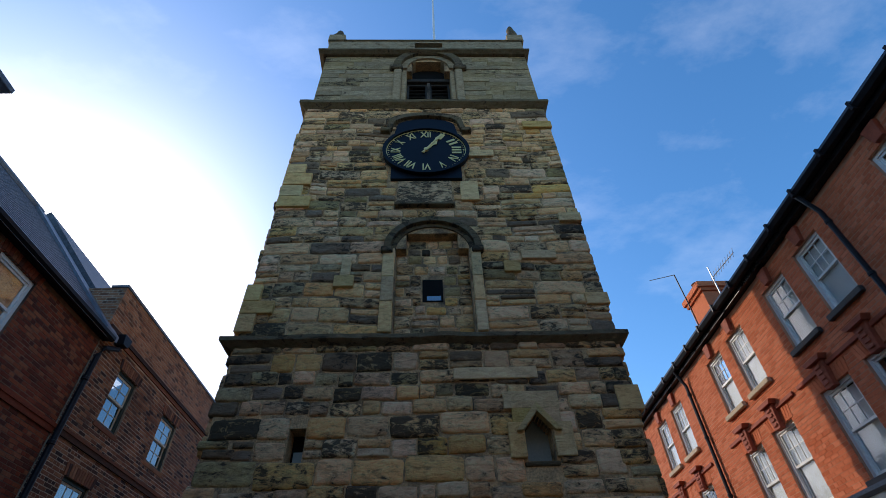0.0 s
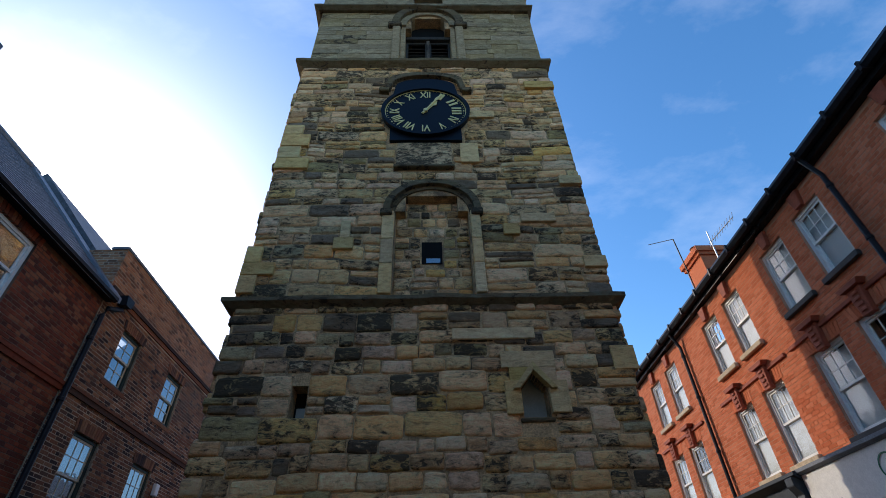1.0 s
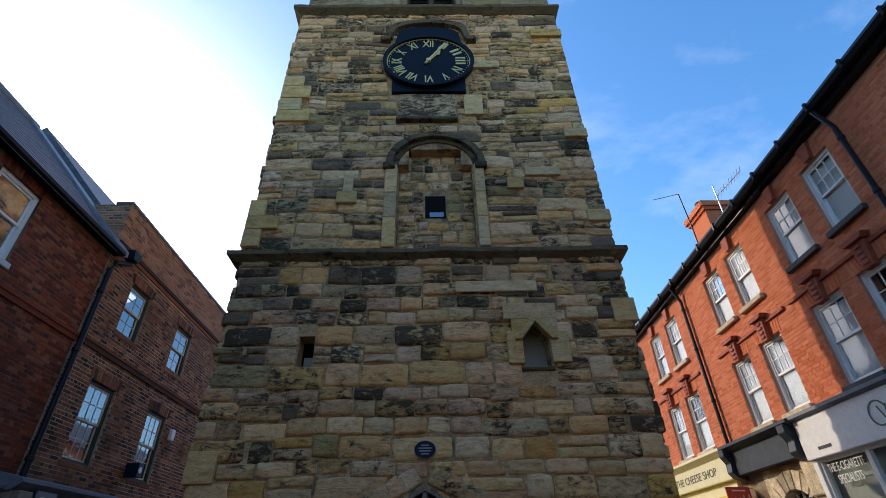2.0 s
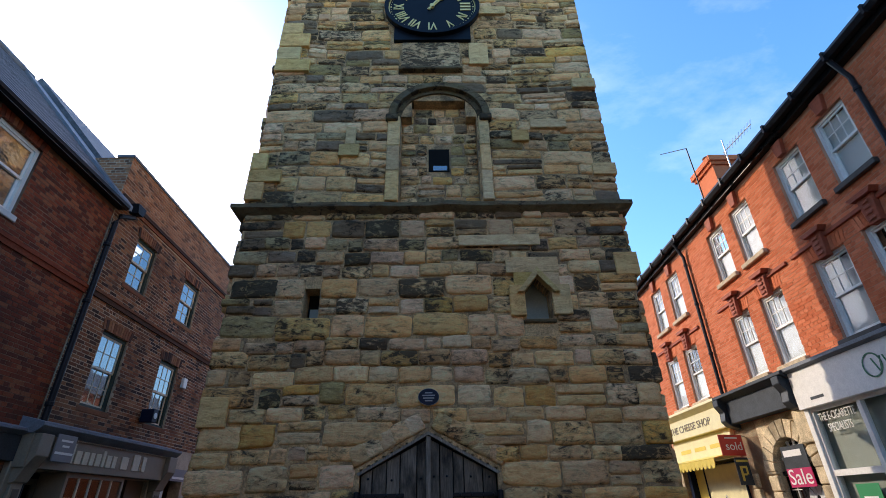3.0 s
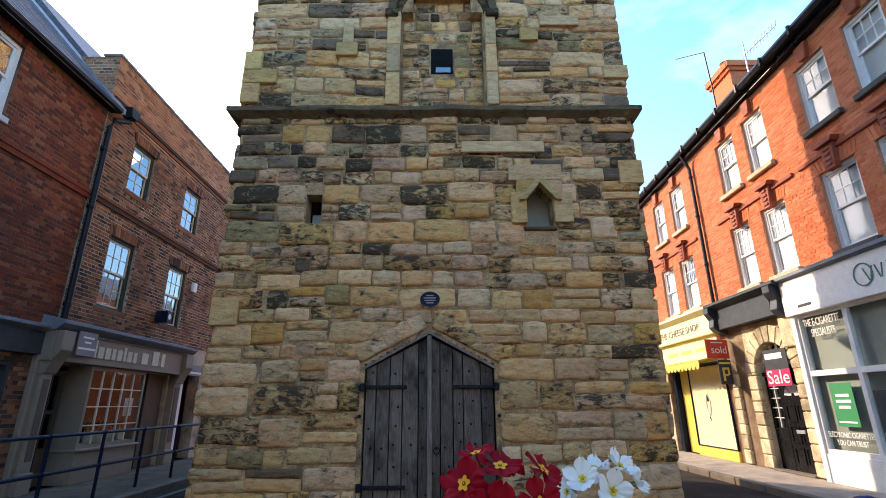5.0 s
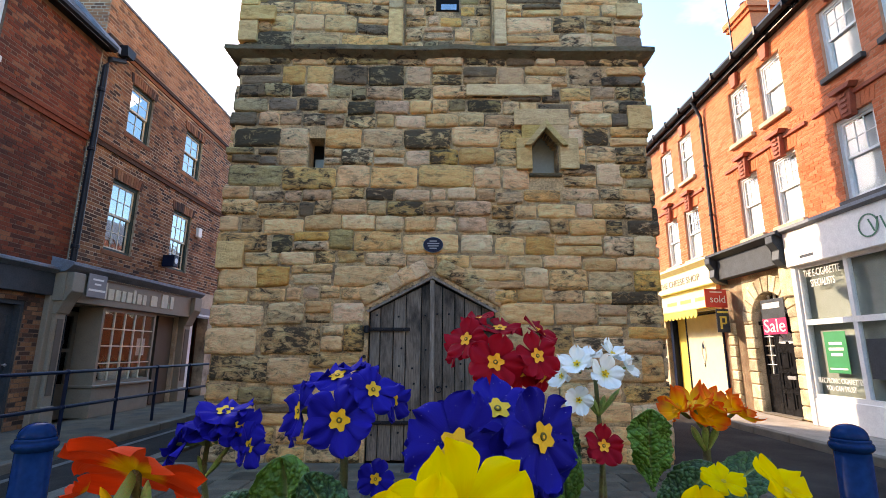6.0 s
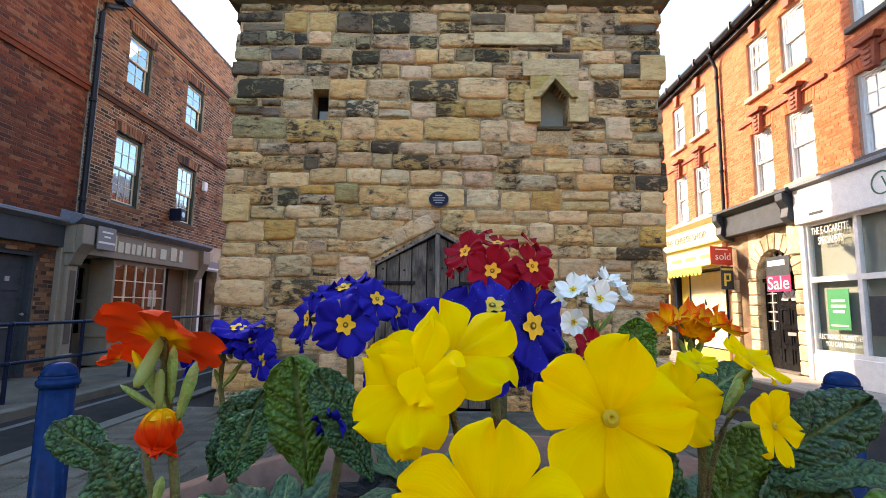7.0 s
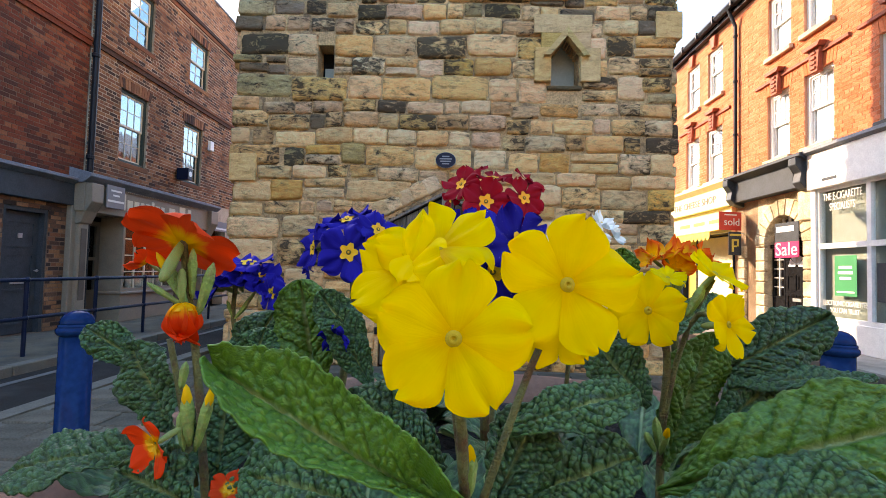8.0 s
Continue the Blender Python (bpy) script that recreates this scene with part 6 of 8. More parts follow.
    po = part("poster", box(a + 0.50, a + 1.0, -0.118, -0.112, 1.06, 1.80), GREEN_POSTER, sw, "green window poster with pale lines")
    for q, wd in enumerate((0.30, 0.34, 0.26)):
        part("text_bar", box(a + 0.75 - wd / 2, a + 0.75 + wd / 2, -0.122, -0.118, 1.56 - q * 0.10, 1.61 - q * 0.10), WHITE, po)
    part("text_bar", box(a + 0.55, a + 0.95, -0.122, -0.118, 1.12, 1.15), WHITE, po)
    pd = part("poster", box(a + 1.42, a + 2.1, -0.118, -0.112, 1.0, 1.65), CHARCOAL, sw, "dark window poster")
    part("floor_slab", box(U0 + 0.3, U1 - 0.3, 0.8, 8, 3.4, 3.6), DARK, h)
    part("floor_slab", box(U0 + 0.3, U1 - 0.3, 0.8, 8, 5.95, 6.1), DARK, h)
    return h


def ring_mesh(r0, r1, n):
    bm = bmesh.new()
    rows = [[bm.verts.new((r * math.cos(2 * math.pi * i / n), r * math.sin(2 * math.pi * i / n), z)) for r, z in ((r0, 0), (r1, 0), (r1, 0.006), (r0, 0.006))] for i in range(n)]
    for a, b in zip(rows, rows[1:] + rows[:1]):
        for i in range(4):
            bm.faces.new((a[i], a[(i + 1) % 4], b[(i + 1) % 4], b[i]))
    return bm


GREY_INK = material("grey_brown_ink", (0.16, 0.13, 0.095), 0.6, var=0.1, bump=0)
GREEN_LOGO = material("dark_green_vinyl", (0.03, 0.16, 0.08), 0.5, var=0.05, bump=0)
east_terrace()


def east_boards():
    """The two agents' boards that stand out from the wall beside the arch."""
    for nm, lab, mat, z0, z1, x0, x1 in (("sold_board", "red estate agent's sold board on the wall", RED_SIGN, 2.52, 2.98, -0.70, -0.06), ("parking_board", "dark and yellow square agent's board on the wall", CHARCOAL, 1.90, 2.48, -0.42, -0.06)):
        b = thing(nm, lab, "sign", pose(7.22, 5.62, 0, 0, 0, 12))
        part("board", box(x0, x1, -0.012, 0.012, z0, z1), mat, b, bevel=0.004)
        part("bracket", tube([(-0.08, 0, z1 - 0.03), (0.05, 0, z1 - 0.03)], 0.012, 6), STEEL, b)
        if mat is RED_SIGN:
            lettering("lettering", "sold", 0.26, WHITE, b, pose(-0.34, -0.014, 2.72, 90, 0, 0), width=0.44)
            part("text_bar", box(-0.55, -0.2, -0.016, -0.012, 2.89, 2.92), WHITE, b)
        else:
            part("stripe", box(x0 + 0.02, x1 - 0.02, -0.016, -0.012, 2.38, 2.43), YELLOW, b)
            part("mark", box(x0 + 0.08, x0 + 0.14, -0.016, -0.012, 1.98, 2.30), YELLOW, b)
            part("mark", box(x0 + 0.14, x1 - 0.08, -0.016, -0.012, 2.25, 2.30), YELLOW, b)
            part("mark", box(x1 - 0.13, x1 - 0.08, -0.016, -0.012, 2.12, 2.25), YELLOW, b)
            part("mark", box(x0 + 0.14, x1 - 0.13, -0.016, -0.012, 2.10, 2.14), YELLOW, b)


east_boards()


def chimney():
    c = thing("chimney_stack", "red brick chimney stack with a corbelled top", "chimney", pose(8.9, 5.6, 0))
    part("chimney_shaft", box(-0.45, 0.45, -0.48, 0.48, 8.9, 10.7), BRICK_R, c)
    part("corbel", box(-0.51, 0.51, -0.54, 0.54, 10.7, 10.82), BRICK_R, c)
    part("corbel", box(-0.57, 0.57, -0.60, 0.60, 10.82, 11.0), BRICK_R, c)
    for x in (-0.2, 0.2):
        part("chimney_pot", lathe([(0.14, 0), (0.12, 0.3), (0.15, 0.34), (0.13, 0.36)], 12, at=(x, 0, 11.0)), TERRACOTTA, c)
    a = thing("tv_aerial", "thin steel television aerial above the gutter", "aerial", pose(8.0, 3.85, 0))
    part("mast", tube([(0, 0, 9.0), (0, -0.05, 10.55)], 0.018, 6), STEEL, a)
    part("boom", tube([(0, 0.05, 10.18), (0.1, -1.1, 10.16)], 0.014, 6), STEEL, a)
    for i in range(10):
        p = Vector((0.1 * i / 9, 0.0 - 1.08 * i / 9, 10.18))
        part("element", tube([p + Vector((-0.05, 0, -0.16)), p + Vector((0.05, 0, 0.16))], 0.009, 5), STEEL, a)
    b = thing("wire_aerial", "bent wire aerial beside the chimney stack", "aerial", pose(8.0, 5.36, 0))
    part("mast", tube([(0, 0, 9.0), (0, 0, 10.24), (0, 0.05, 11.6)], 0.02, 6), IRON, b)
    part("boom", tube([(0, 0.05, 11.6), (0.0, 1.53, 12.57)], 0.014, 6), IRON, b)


chimney()


# ---- plain rows added mostly out of sight: they fill reflections and bounce light ----
def plain_row(name, label, m, length, height, mat):
    h = thing(name, label, "house", m)
    n = int(length / 2.6)
    holes = [(0.9 + i * 2.6, 1.9 + i * 2.6, z, z + 1.5) for i in range(n) for z in (3.6, 6.3) if z + 1.8 < height]
    part("wall", holed_wall(0, length, 0, height, holes, 0.3), mat, h)
    for a, b, c, d in holes:
        w = part("window", holed_wall(a, b, c, d, [(a + 0.08, b - 0.08, c + 0.08, d - 0.08)], 0.06, 0.08), WHITE, h)
        part("pane", box(a + 0.07, b - 0.07, 0.11, 0.115, c + 0.07, d - 0.07), GREY_BOARD, w)
    part("roof", extrude_x([(-0.2, height), (3.2, height + 2.4), (6.6, height), (6.6, height - 0.1), (3.2, height + 2.25), (-0.2, height - 0.1)], 0, length), SLATE, h)
    part("rear_wall", box(0, length, 6.1, 6.4, 0, height), mat, h)


plain_row("street_row", "added brown brick row, out of view, that fills window reflections", pose(-7.2, 9.7, 0, 0, 0, 90), 26.0, 8.6, BRICK_L)
plain_row("street_row", "added dark red brick row, out of view, that dims window reflections", pose(7.2, 36.0, 0, 0, 0, -90), 26.0, 8.4, BRICK_LN)
# unseen pale front, added to bounce sunlight onto the tower
plain_row("street_row", "added pale sandstone row, out of view, that bounces sunlight to the tower", pose(24.0, -16.0, 0, 0, 0, 180), 34.0, 8.6, SHOP_STONE)
plain_row("street_row", "added brown brick row, out of view, closing the street", pose(-12.0, 40.0, 0), 26.0, 8.6, BRICK_L)


# ---- street furniture ----
def railing():
    r = thing("guard_rail", "dark blue tubular pavement guard rail with ball joints", "railing")
    ys = [-5.0, -3.9, -2.75, -1.6, -0.42, 0.80, 1.98, 3.10, 4.30, 5.5, 6.7]
    for i, y in enumerate(ys):
        p = part("post", tube([(-5.62, y, 0.08), (-5.62, y, 1.08)], 0.027, 10), NAVY, r)
        for z in (0.58, 1.08):
            bm = bmesh.new()
            bmesh.ops.create_uvsphere(bm, u_segments=12, v_segments=8, radius=0.042, matrix=Matrix.Translation((-5.62, y, z)))
            part("ball_joint", bm, NAVY, p, smooth=True)
    for z in (0.58, 1.08):
        for a, b in zip(ys, ys[1:]):
            part("rail", tube([(-5.62, a, z), (-5.62, b, z)], 0.026, 10), NAVY, r)


railing()


def bollards():
    first = None
    for x, y in ((-1.420, -4.85), (1.355, -4.79)):
        m = pose(x, y, 0.012)
        if first is None:
            b = first = thing("bollard", "glossy royal blue iron bollard with a domed cap", "bollard", m, group="blue bollards")
            part("shaft", lathe([(0.072, 0), (0.072, 0.10), (0.057, 0.13), (0.0535, 0.55), (0.0530, 1.085)], 32), BLUE, b, smooth=True)
            part("collar", lathe([(0.052, 1.078), (0.058, 1.083), (0.0645, 1.091), (0.0655, 1.099), (0.0630, 1.106), (0.0575, 1.109), (0.0590, 1.114), (0.0580, 1.120), (0.052, 1.122)], 32), BLUE, b, smooth=True)
            part("cap", lathe([(0.0535, 1.118), (0.0540, 1.128), (0.0505, 1.142), (0.0430, 1.154), (0.0310, 1.163), (0.0165, 1.168), (0.003, 1.170)], 32), BLUE, b, smooth=True)
        else:
            copy_thing(first, m)


bollards()

# ---- the planter and its primroses ----
def petal_material(name, base, edge, rough=0.55, trans=0.22, veins=0.12, flecks=False, turn=(0.20, 0.55)):
    """Petals: thin, velvety, a little light comes through; fine veins along the petal."""
    m = bpy.data.materials.new(name)
    m.use_nodes = True
    n, l = m.node_tree.nodes, m.node_tree.links
    b = n["Principled BSDF"]
    b.inputs["Roughness"].default_value = rough
    b.inputs["Specular IOR Level"].default_value = 0.07
    uv, mp, nz = n.new("ShaderNodeUVMap"), n.new("ShaderNodeMapping"), n.new("ShaderNodeTexNoise")
    mp.inputs["Scale"].default_value = (1.6, 16, 1)
    nz.inputs["Scale"].default_value, nz.inputs["Detail"].default_value = 1.5, 4
    l.new(uv.outputs["UV"], mp.inputs["Vector"])
    l.new(mp.outputs["Vector"], nz.inputs["Vector"])
    sep = n.new("ShaderNodeSeparateXYZ")
    l.new(uv.outputs["UV"], sep.inputs[0])
    rp = n.new("ShaderNodeValToRGB")
    e = rp.color_ramp.elements
    e[0].position, e[1].position = turn
    e[0].color, e[1].color = (*edge, 1), (*base, 1)
    ad = n.new("ShaderNodeMath")
    ad.operation = "MULTIPLY_ADD"
    ad.inputs[1].default_value = 0.25
    l.new(nz.outputs["Fac"], ad.inputs[0])
    l.new(sep.outputs[0], ad.inputs[2])
    l.new(ad.outputs[0], rp.inputs["Fac"])
    vr = n.new("ShaderNodeMapRange")
    vr.inputs["To Min"].default_value, vr.inputs["To Max"].default_value = 1 - veins, 1 + veins
    l.new(nz.outputs["Fac"], vr.inputs["Value"])
    mu = n.new("ShaderNodeMixRGB")
    mu.blend_type = "MULTIPLY"
    mu.inputs["Fac"].default_value = 1
    l.new(rp.outputs["Color"], mu.inputs["Color1"])
    l.new(vr.outputs["Result"], mu.inputs["Color2"])
    if flecks:
        dots, near, fm = n.new("ShaderNodeTexVoronoi"), n.new("ShaderNodeMath"), n.new("ShaderNodeMixRGB")
        dots.inputs["Scale"].default_value = 13
        near.operation = "LESS_THAN"
        near.inputs[1].default_value = 0.085
        l.new(uv.outputs["UV"], dots.inputs["Vector"])
        l.new(dots.outputs["Distance"], near.inputs[0])
        l.new(near.outputs[0], fm.inputs["Fac"])
        l.new(mu.outputs["Color"], fm.inputs["Color1"])
        fm.inputs["Color2"].default_value = (0.45, 0.47, 0.62, 1)
        mu = fm
    l.new(mu.outputs["Color"], b.inputs["Base Color"])
    bp = n.new("ShaderNodeBump")
    bp.inputs["Strength"].default_value, bp.inputs["Distance"].default_value = 0.25, 0.001
    l.new(nz.outputs["Fac"], bp.inputs["Height"])
    l.new(bp.outputs["Normal"], b.inputs["Normal"])
    t, mx = n.new("ShaderNodeBsdfTranslucent"), n.new("ShaderNodeMixShader")
    l.new(mu.outputs["Color"], t.inputs["Color"])
    mx.inputs["Fac"].default_value = trans
    l.new(b.outputs["BSDF"], mx.inputs[1])
    l.new(t.outputs["BSDF"], mx.inputs[2])
    l.new(mx.outputs["Shader"], n["Material Output"].inputs["Surface"])
    return m


def leaf_material(name, base, light, trans=0.18):
    """Primrose leaf: puckered between a net of veins, dull on top; groove shade painted in."""
    m = bpy.data.materials.new(name)
    m.use_nodes = True
    n, l = m.node_tree.nodes, m.node_tree.links
    b = n["Principled BSDF"]
    b.inputs["Roughness"].default_value = 0.38
    b.inputs["Specular IOR Level"].default_value = 0.42
    uv = n.new("ShaderNodeUVMap")
    sep = n.new("ShaderNodeSeparateXYZ")
    l.new(uv.outputs["UV"], sep.inputs[0])
    mp = n.new("ShaderNodeMapping")
    mp.inputs["Scale"].default_value = (60, 30, 1)
    vo = n.new("ShaderNodeTexVoronoi")
    vo.feature = "DISTANCE_TO_EDGE"
    vo.inputs["Scale"].default_value = 1.0
    nz = n.new("ShaderNodeTexNoise")
    nz.inputs["Scale"].default_value, nz.inputs["Detail"].default_value = 9, 5
    dist = n.new("ShaderNodeMixRGB")
    dist.blend_type = "ADD"
    dist.inputs["Fac"].default_value = 0.06
    l.new(uv.outputs["UV"], nz.inputs["Vector"])
    l.new(uv.outputs["UV"], dist.inputs["Color1"])
    l.new(nz.outputs["Color"], dist.inputs["Color2"])
    l.new(dist.outputs["Color"], mp.inputs["Vector"])
    l.new(mp.outputs["Vector"], vo.inputs["Vector"])
    # pale midrib
    mid = n.new("ShaderNodeMath")
    mid.operation = "ABSOLUTE"
    off = n.new("ShaderNodeMath")
    off.operation = "SUBTRACT"
    off.inputs[1].default_value = 0.5
    l.new(sep.outputs[1], off.inputs[0])
    l.new(off.outputs[0], mid.inputs[0])
    mr = n.new("ShaderNodeMapRange")
    mr.inputs["From Min"].default_value, mr.inputs["From Max"].default_value = 0.012, 0.05
    mr.inputs["To Min"].default_value, mr.inputs["To Max"].default_value = 1.0, 0.0
    l.new(mid.outputs[0], mr.inputs["Value"])
    # painted shade: darker colour in the grooves, lighter on the swells
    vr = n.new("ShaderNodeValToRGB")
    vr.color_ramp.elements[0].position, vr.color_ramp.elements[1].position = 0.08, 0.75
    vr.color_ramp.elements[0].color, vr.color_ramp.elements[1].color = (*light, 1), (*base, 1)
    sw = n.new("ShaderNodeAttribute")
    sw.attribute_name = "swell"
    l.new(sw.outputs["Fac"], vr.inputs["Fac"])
    hue = n.new("ShaderNodeMixRGB")
    hue.blend_type = "OVERLAY"
    hue.inputs["Fac"].default_value = 0.5
    l.new(vr.outputs["Color"], hue.inputs["Color1"])
    l.new(nz.outputs["Fac"], hue.inputs["Color2"])
    mm = n.new("ShaderNodeMixRGB")
    mm.inputs["Color2"].default_value = (0.30, 0.38, 0.16, 1)
    l.new(mr.outputs["Result"], mm.inputs["Fac"])
    l.new(hue.outputs["Color"], mm.inputs["Color1"])
    info, hsv, rv = n.new("ShaderNodeObjectInfo"), n.new("ShaderNodeHueSaturation"), n.new("ShaderNodeMapRange")
    rv.inputs["To Min"].default_value, rv.inputs["To Max"].default_value = 0.72, 1.2
    l.new(info.outputs["Random"], rv.inputs["Value"])
    l.new(rv.outputs["Result"], hsv.inputs["Value"])
    l.new(mm.outputs["Color"], hsv.inputs["Color"])
    l.new(hsv.outputs["Color"], b.inputs["Base Color"])
    bp = n.new("ShaderNodeBump")
    bp.inputs["Strength"].default_value, bp.inputs["Distance"].default_value = 0.6, 0.0008
    sq = n.new("ShaderNodeMath")
    sq.operation = "POWER"
    sq.inputs[1].default_value = 0.5
    l.new(vo.outputs["Distance"], sq.inputs[0])
    l.new(sq.outputs[0], bp.inputs["Height"])
    l.new(bp.outputs["Normal"], b.inputs["Normal"])
    t, mx = n.new("ShaderNodeBsdfTranslucent"), n.new("ShaderNodeMixShader")
    t.inputs["Color"].default_value = (0.16, 0.26, 0.03, 1)
    mx.inputs["Fac"].default_value = trans
    l.new(b.outputs["BSDF"], mx.inputs[1])
    l.new(t.outputs["BSDF"], mx.inputs[2])
    l.new(mx.outputs["Shader"], n["Material Output"].inputs["Surface"])
    return m


PETALS = {"yellow": petal_material("yellow_petal", (0.96, 0.62, 0.003), (0.84, 0.45, 0.002), trans=0.42, veins=0.035),
          "blue": petal_material("blue_petal", (0.004, 0.007, 0.23), (0.001, 0.002, 0.07), trans=0.12),
          "speckled": petal_material("speckled_blue_petal", (0.004, 0.006, 0.19), (0.001, 0.002, 0.06), trans=0.12, flecks=True),
          "red": petal_material("crimson_petal", (0.33, 0.005, 0.014), (0.13, 0.002, 0.006), trans=0.22),
          "orange": petal_material("orange_red_petal", (0.80, 0.050, 0.010), (0.88, 0.45, 0.015), trans=0.22, turn=(0.34, 0.58)),
          "amber": petal_material("amber_petal", (0.82, 0.105, 0.010), (0.95, 0.47, 0.014), trans=0.34, turn=(0.55, 0.98)),
          "white": petal_material("white_petal", (0.82, 0.83, 0.78), (0.70, 0.72, 0.42), trans=0.22)}
EYE = material("yellow_eye", (0.85, 0.55, 0.03), 0.6, var=0.15, scale=300, bump=0.3, bump_scale=900)
EYE_DEEP = material("flower_throat", (0.46, 0.29, 0.005), 0.7, var=0.2, scale=300, bump=0.2, bump_scale=900)
CENTRE = material("olive_flower_centre", (0.11, 0.085, 0.008), 0.7, var=0.2, scale=300, bump=0)
ORANGE_STAR = material("orange_star_eye", (0.86, 0.33, 0.010), 0.6, var=0.15, scale=300, bump=0.2, bump_scale=900)
STAR = material("yellow_star_eye", (0.80, 0.40, 0.010), 0.6, var=0.12, scale=300, bump=0.2, bump_scale=900)
# the second colour is the painted shade of the grooves
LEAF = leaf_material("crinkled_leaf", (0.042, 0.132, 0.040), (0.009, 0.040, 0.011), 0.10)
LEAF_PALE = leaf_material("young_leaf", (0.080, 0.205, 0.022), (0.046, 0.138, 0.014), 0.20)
STEM = material("hairy_stem", (0.12, 0.12, 0.04), 0.7, var=0.3, scale=120, bump=0.4, bump_scale=900, second=(0.10, 0.05, 0.025))
BUD = material("green_bud", (0.19, 0.30, 0.07), 0.6, var=0.3, scale=150, bump=0.3, bump_scale=700, second=(0.30, 0.20, 0.08))
GREENS = {}


def sheet(name, pts, nu, nv, mat, parent, smooth=True, thick=0.0, swell=None):
    """A curved skin over a grid of points, with its own u and v, made solid if a thickness is given."""
    V = [tuple(p) for p in pts]
    F = []
    for i in range(nu - 1):
        for j in range(nv - 1):
            a = i * nv + j
            F.append((a, a + nv, a + nv + 1, a + 1))
    me = bpy.data.meshes.new(name)
    me.from_pydata(V, [], F)
    lay = me.uv_layers.new(name="UVMap")
    for lo in me.loops:
        i, j = divmod(lo.vertex_index, nv)
        lay.data[lo.index].uv = (i / (nu - 1), j / (nv - 1))
    me.polygons.foreach_set("use_smooth", [smooth] * len(F))
    if swell:
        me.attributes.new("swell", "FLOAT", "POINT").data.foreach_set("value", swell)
    me.update()
    ob = link(name, me, mat, parent)
    if thick:
        so = ob.modifiers.new("thickness", "SOLIDIFY")
        so.thickness, so.offset = thick, 0
    return ob


def petal_points(seed, cup, relief=1.0):
    """One heart-shaped petal with a narrow claw and a notched tip, base at the centre, 1 long, in the x direction; cup lifts its tip."""
    r = random.Random(seed)
    nu, nv = 16, 15
    pts = []
    ph = r.uniform(0, 6)
    tilt, fold, curlv = r.uniform(-0.16, 0.16), r.uniform(0.06, 0.16), r.uniform(-0.08, 0.20)
    for i in range(nu):
        u = i / (nu - 1)
        if u < 0.64:
            half = 0.05 + 0.42 * (u / 0.64) ** 0.95
        else:
            half = 0.47 * math.sqrt(max(0.0, 1 - ((u - 0.64) / 0.385) ** 2))
        for j in range(nv):
            v = j / (nv - 1) * 2 - 1
            tip = 1.0 - 0.03 * v * v - 0.10 * math.exp(-(v / 0.17) ** 2) + 0.012 * math.sin(7 * v + ph)
            x = u * tip
            y = v * half
            z = 0.07 * math.sin(u * 2.6) - fold * v * v * u + tilt * v * u - fold * 0.6 * u * math.exp(-(v / 0.2) ** 2) - curlv * u ** 3 + relief * u * u * (0.07 * math.sin(3.1 * v + ph) + 0.035 * math.sin(7.5 * v + ph * 2 + 3 * u))
            ang = cup * u
            pts.append((x * math.cos(ang) - (z if cup > 1 else 0) * math.sin(ang) if cup > 1 else x, y * (1 - 0.25 * min(1, cup) * u if cup > 1 else 1), z + x * math.sin(min(1.4, ang)) * (1.0 if cup <= 1 else 1.1)))
    return pts, nu, nv


FLOWERS = {}


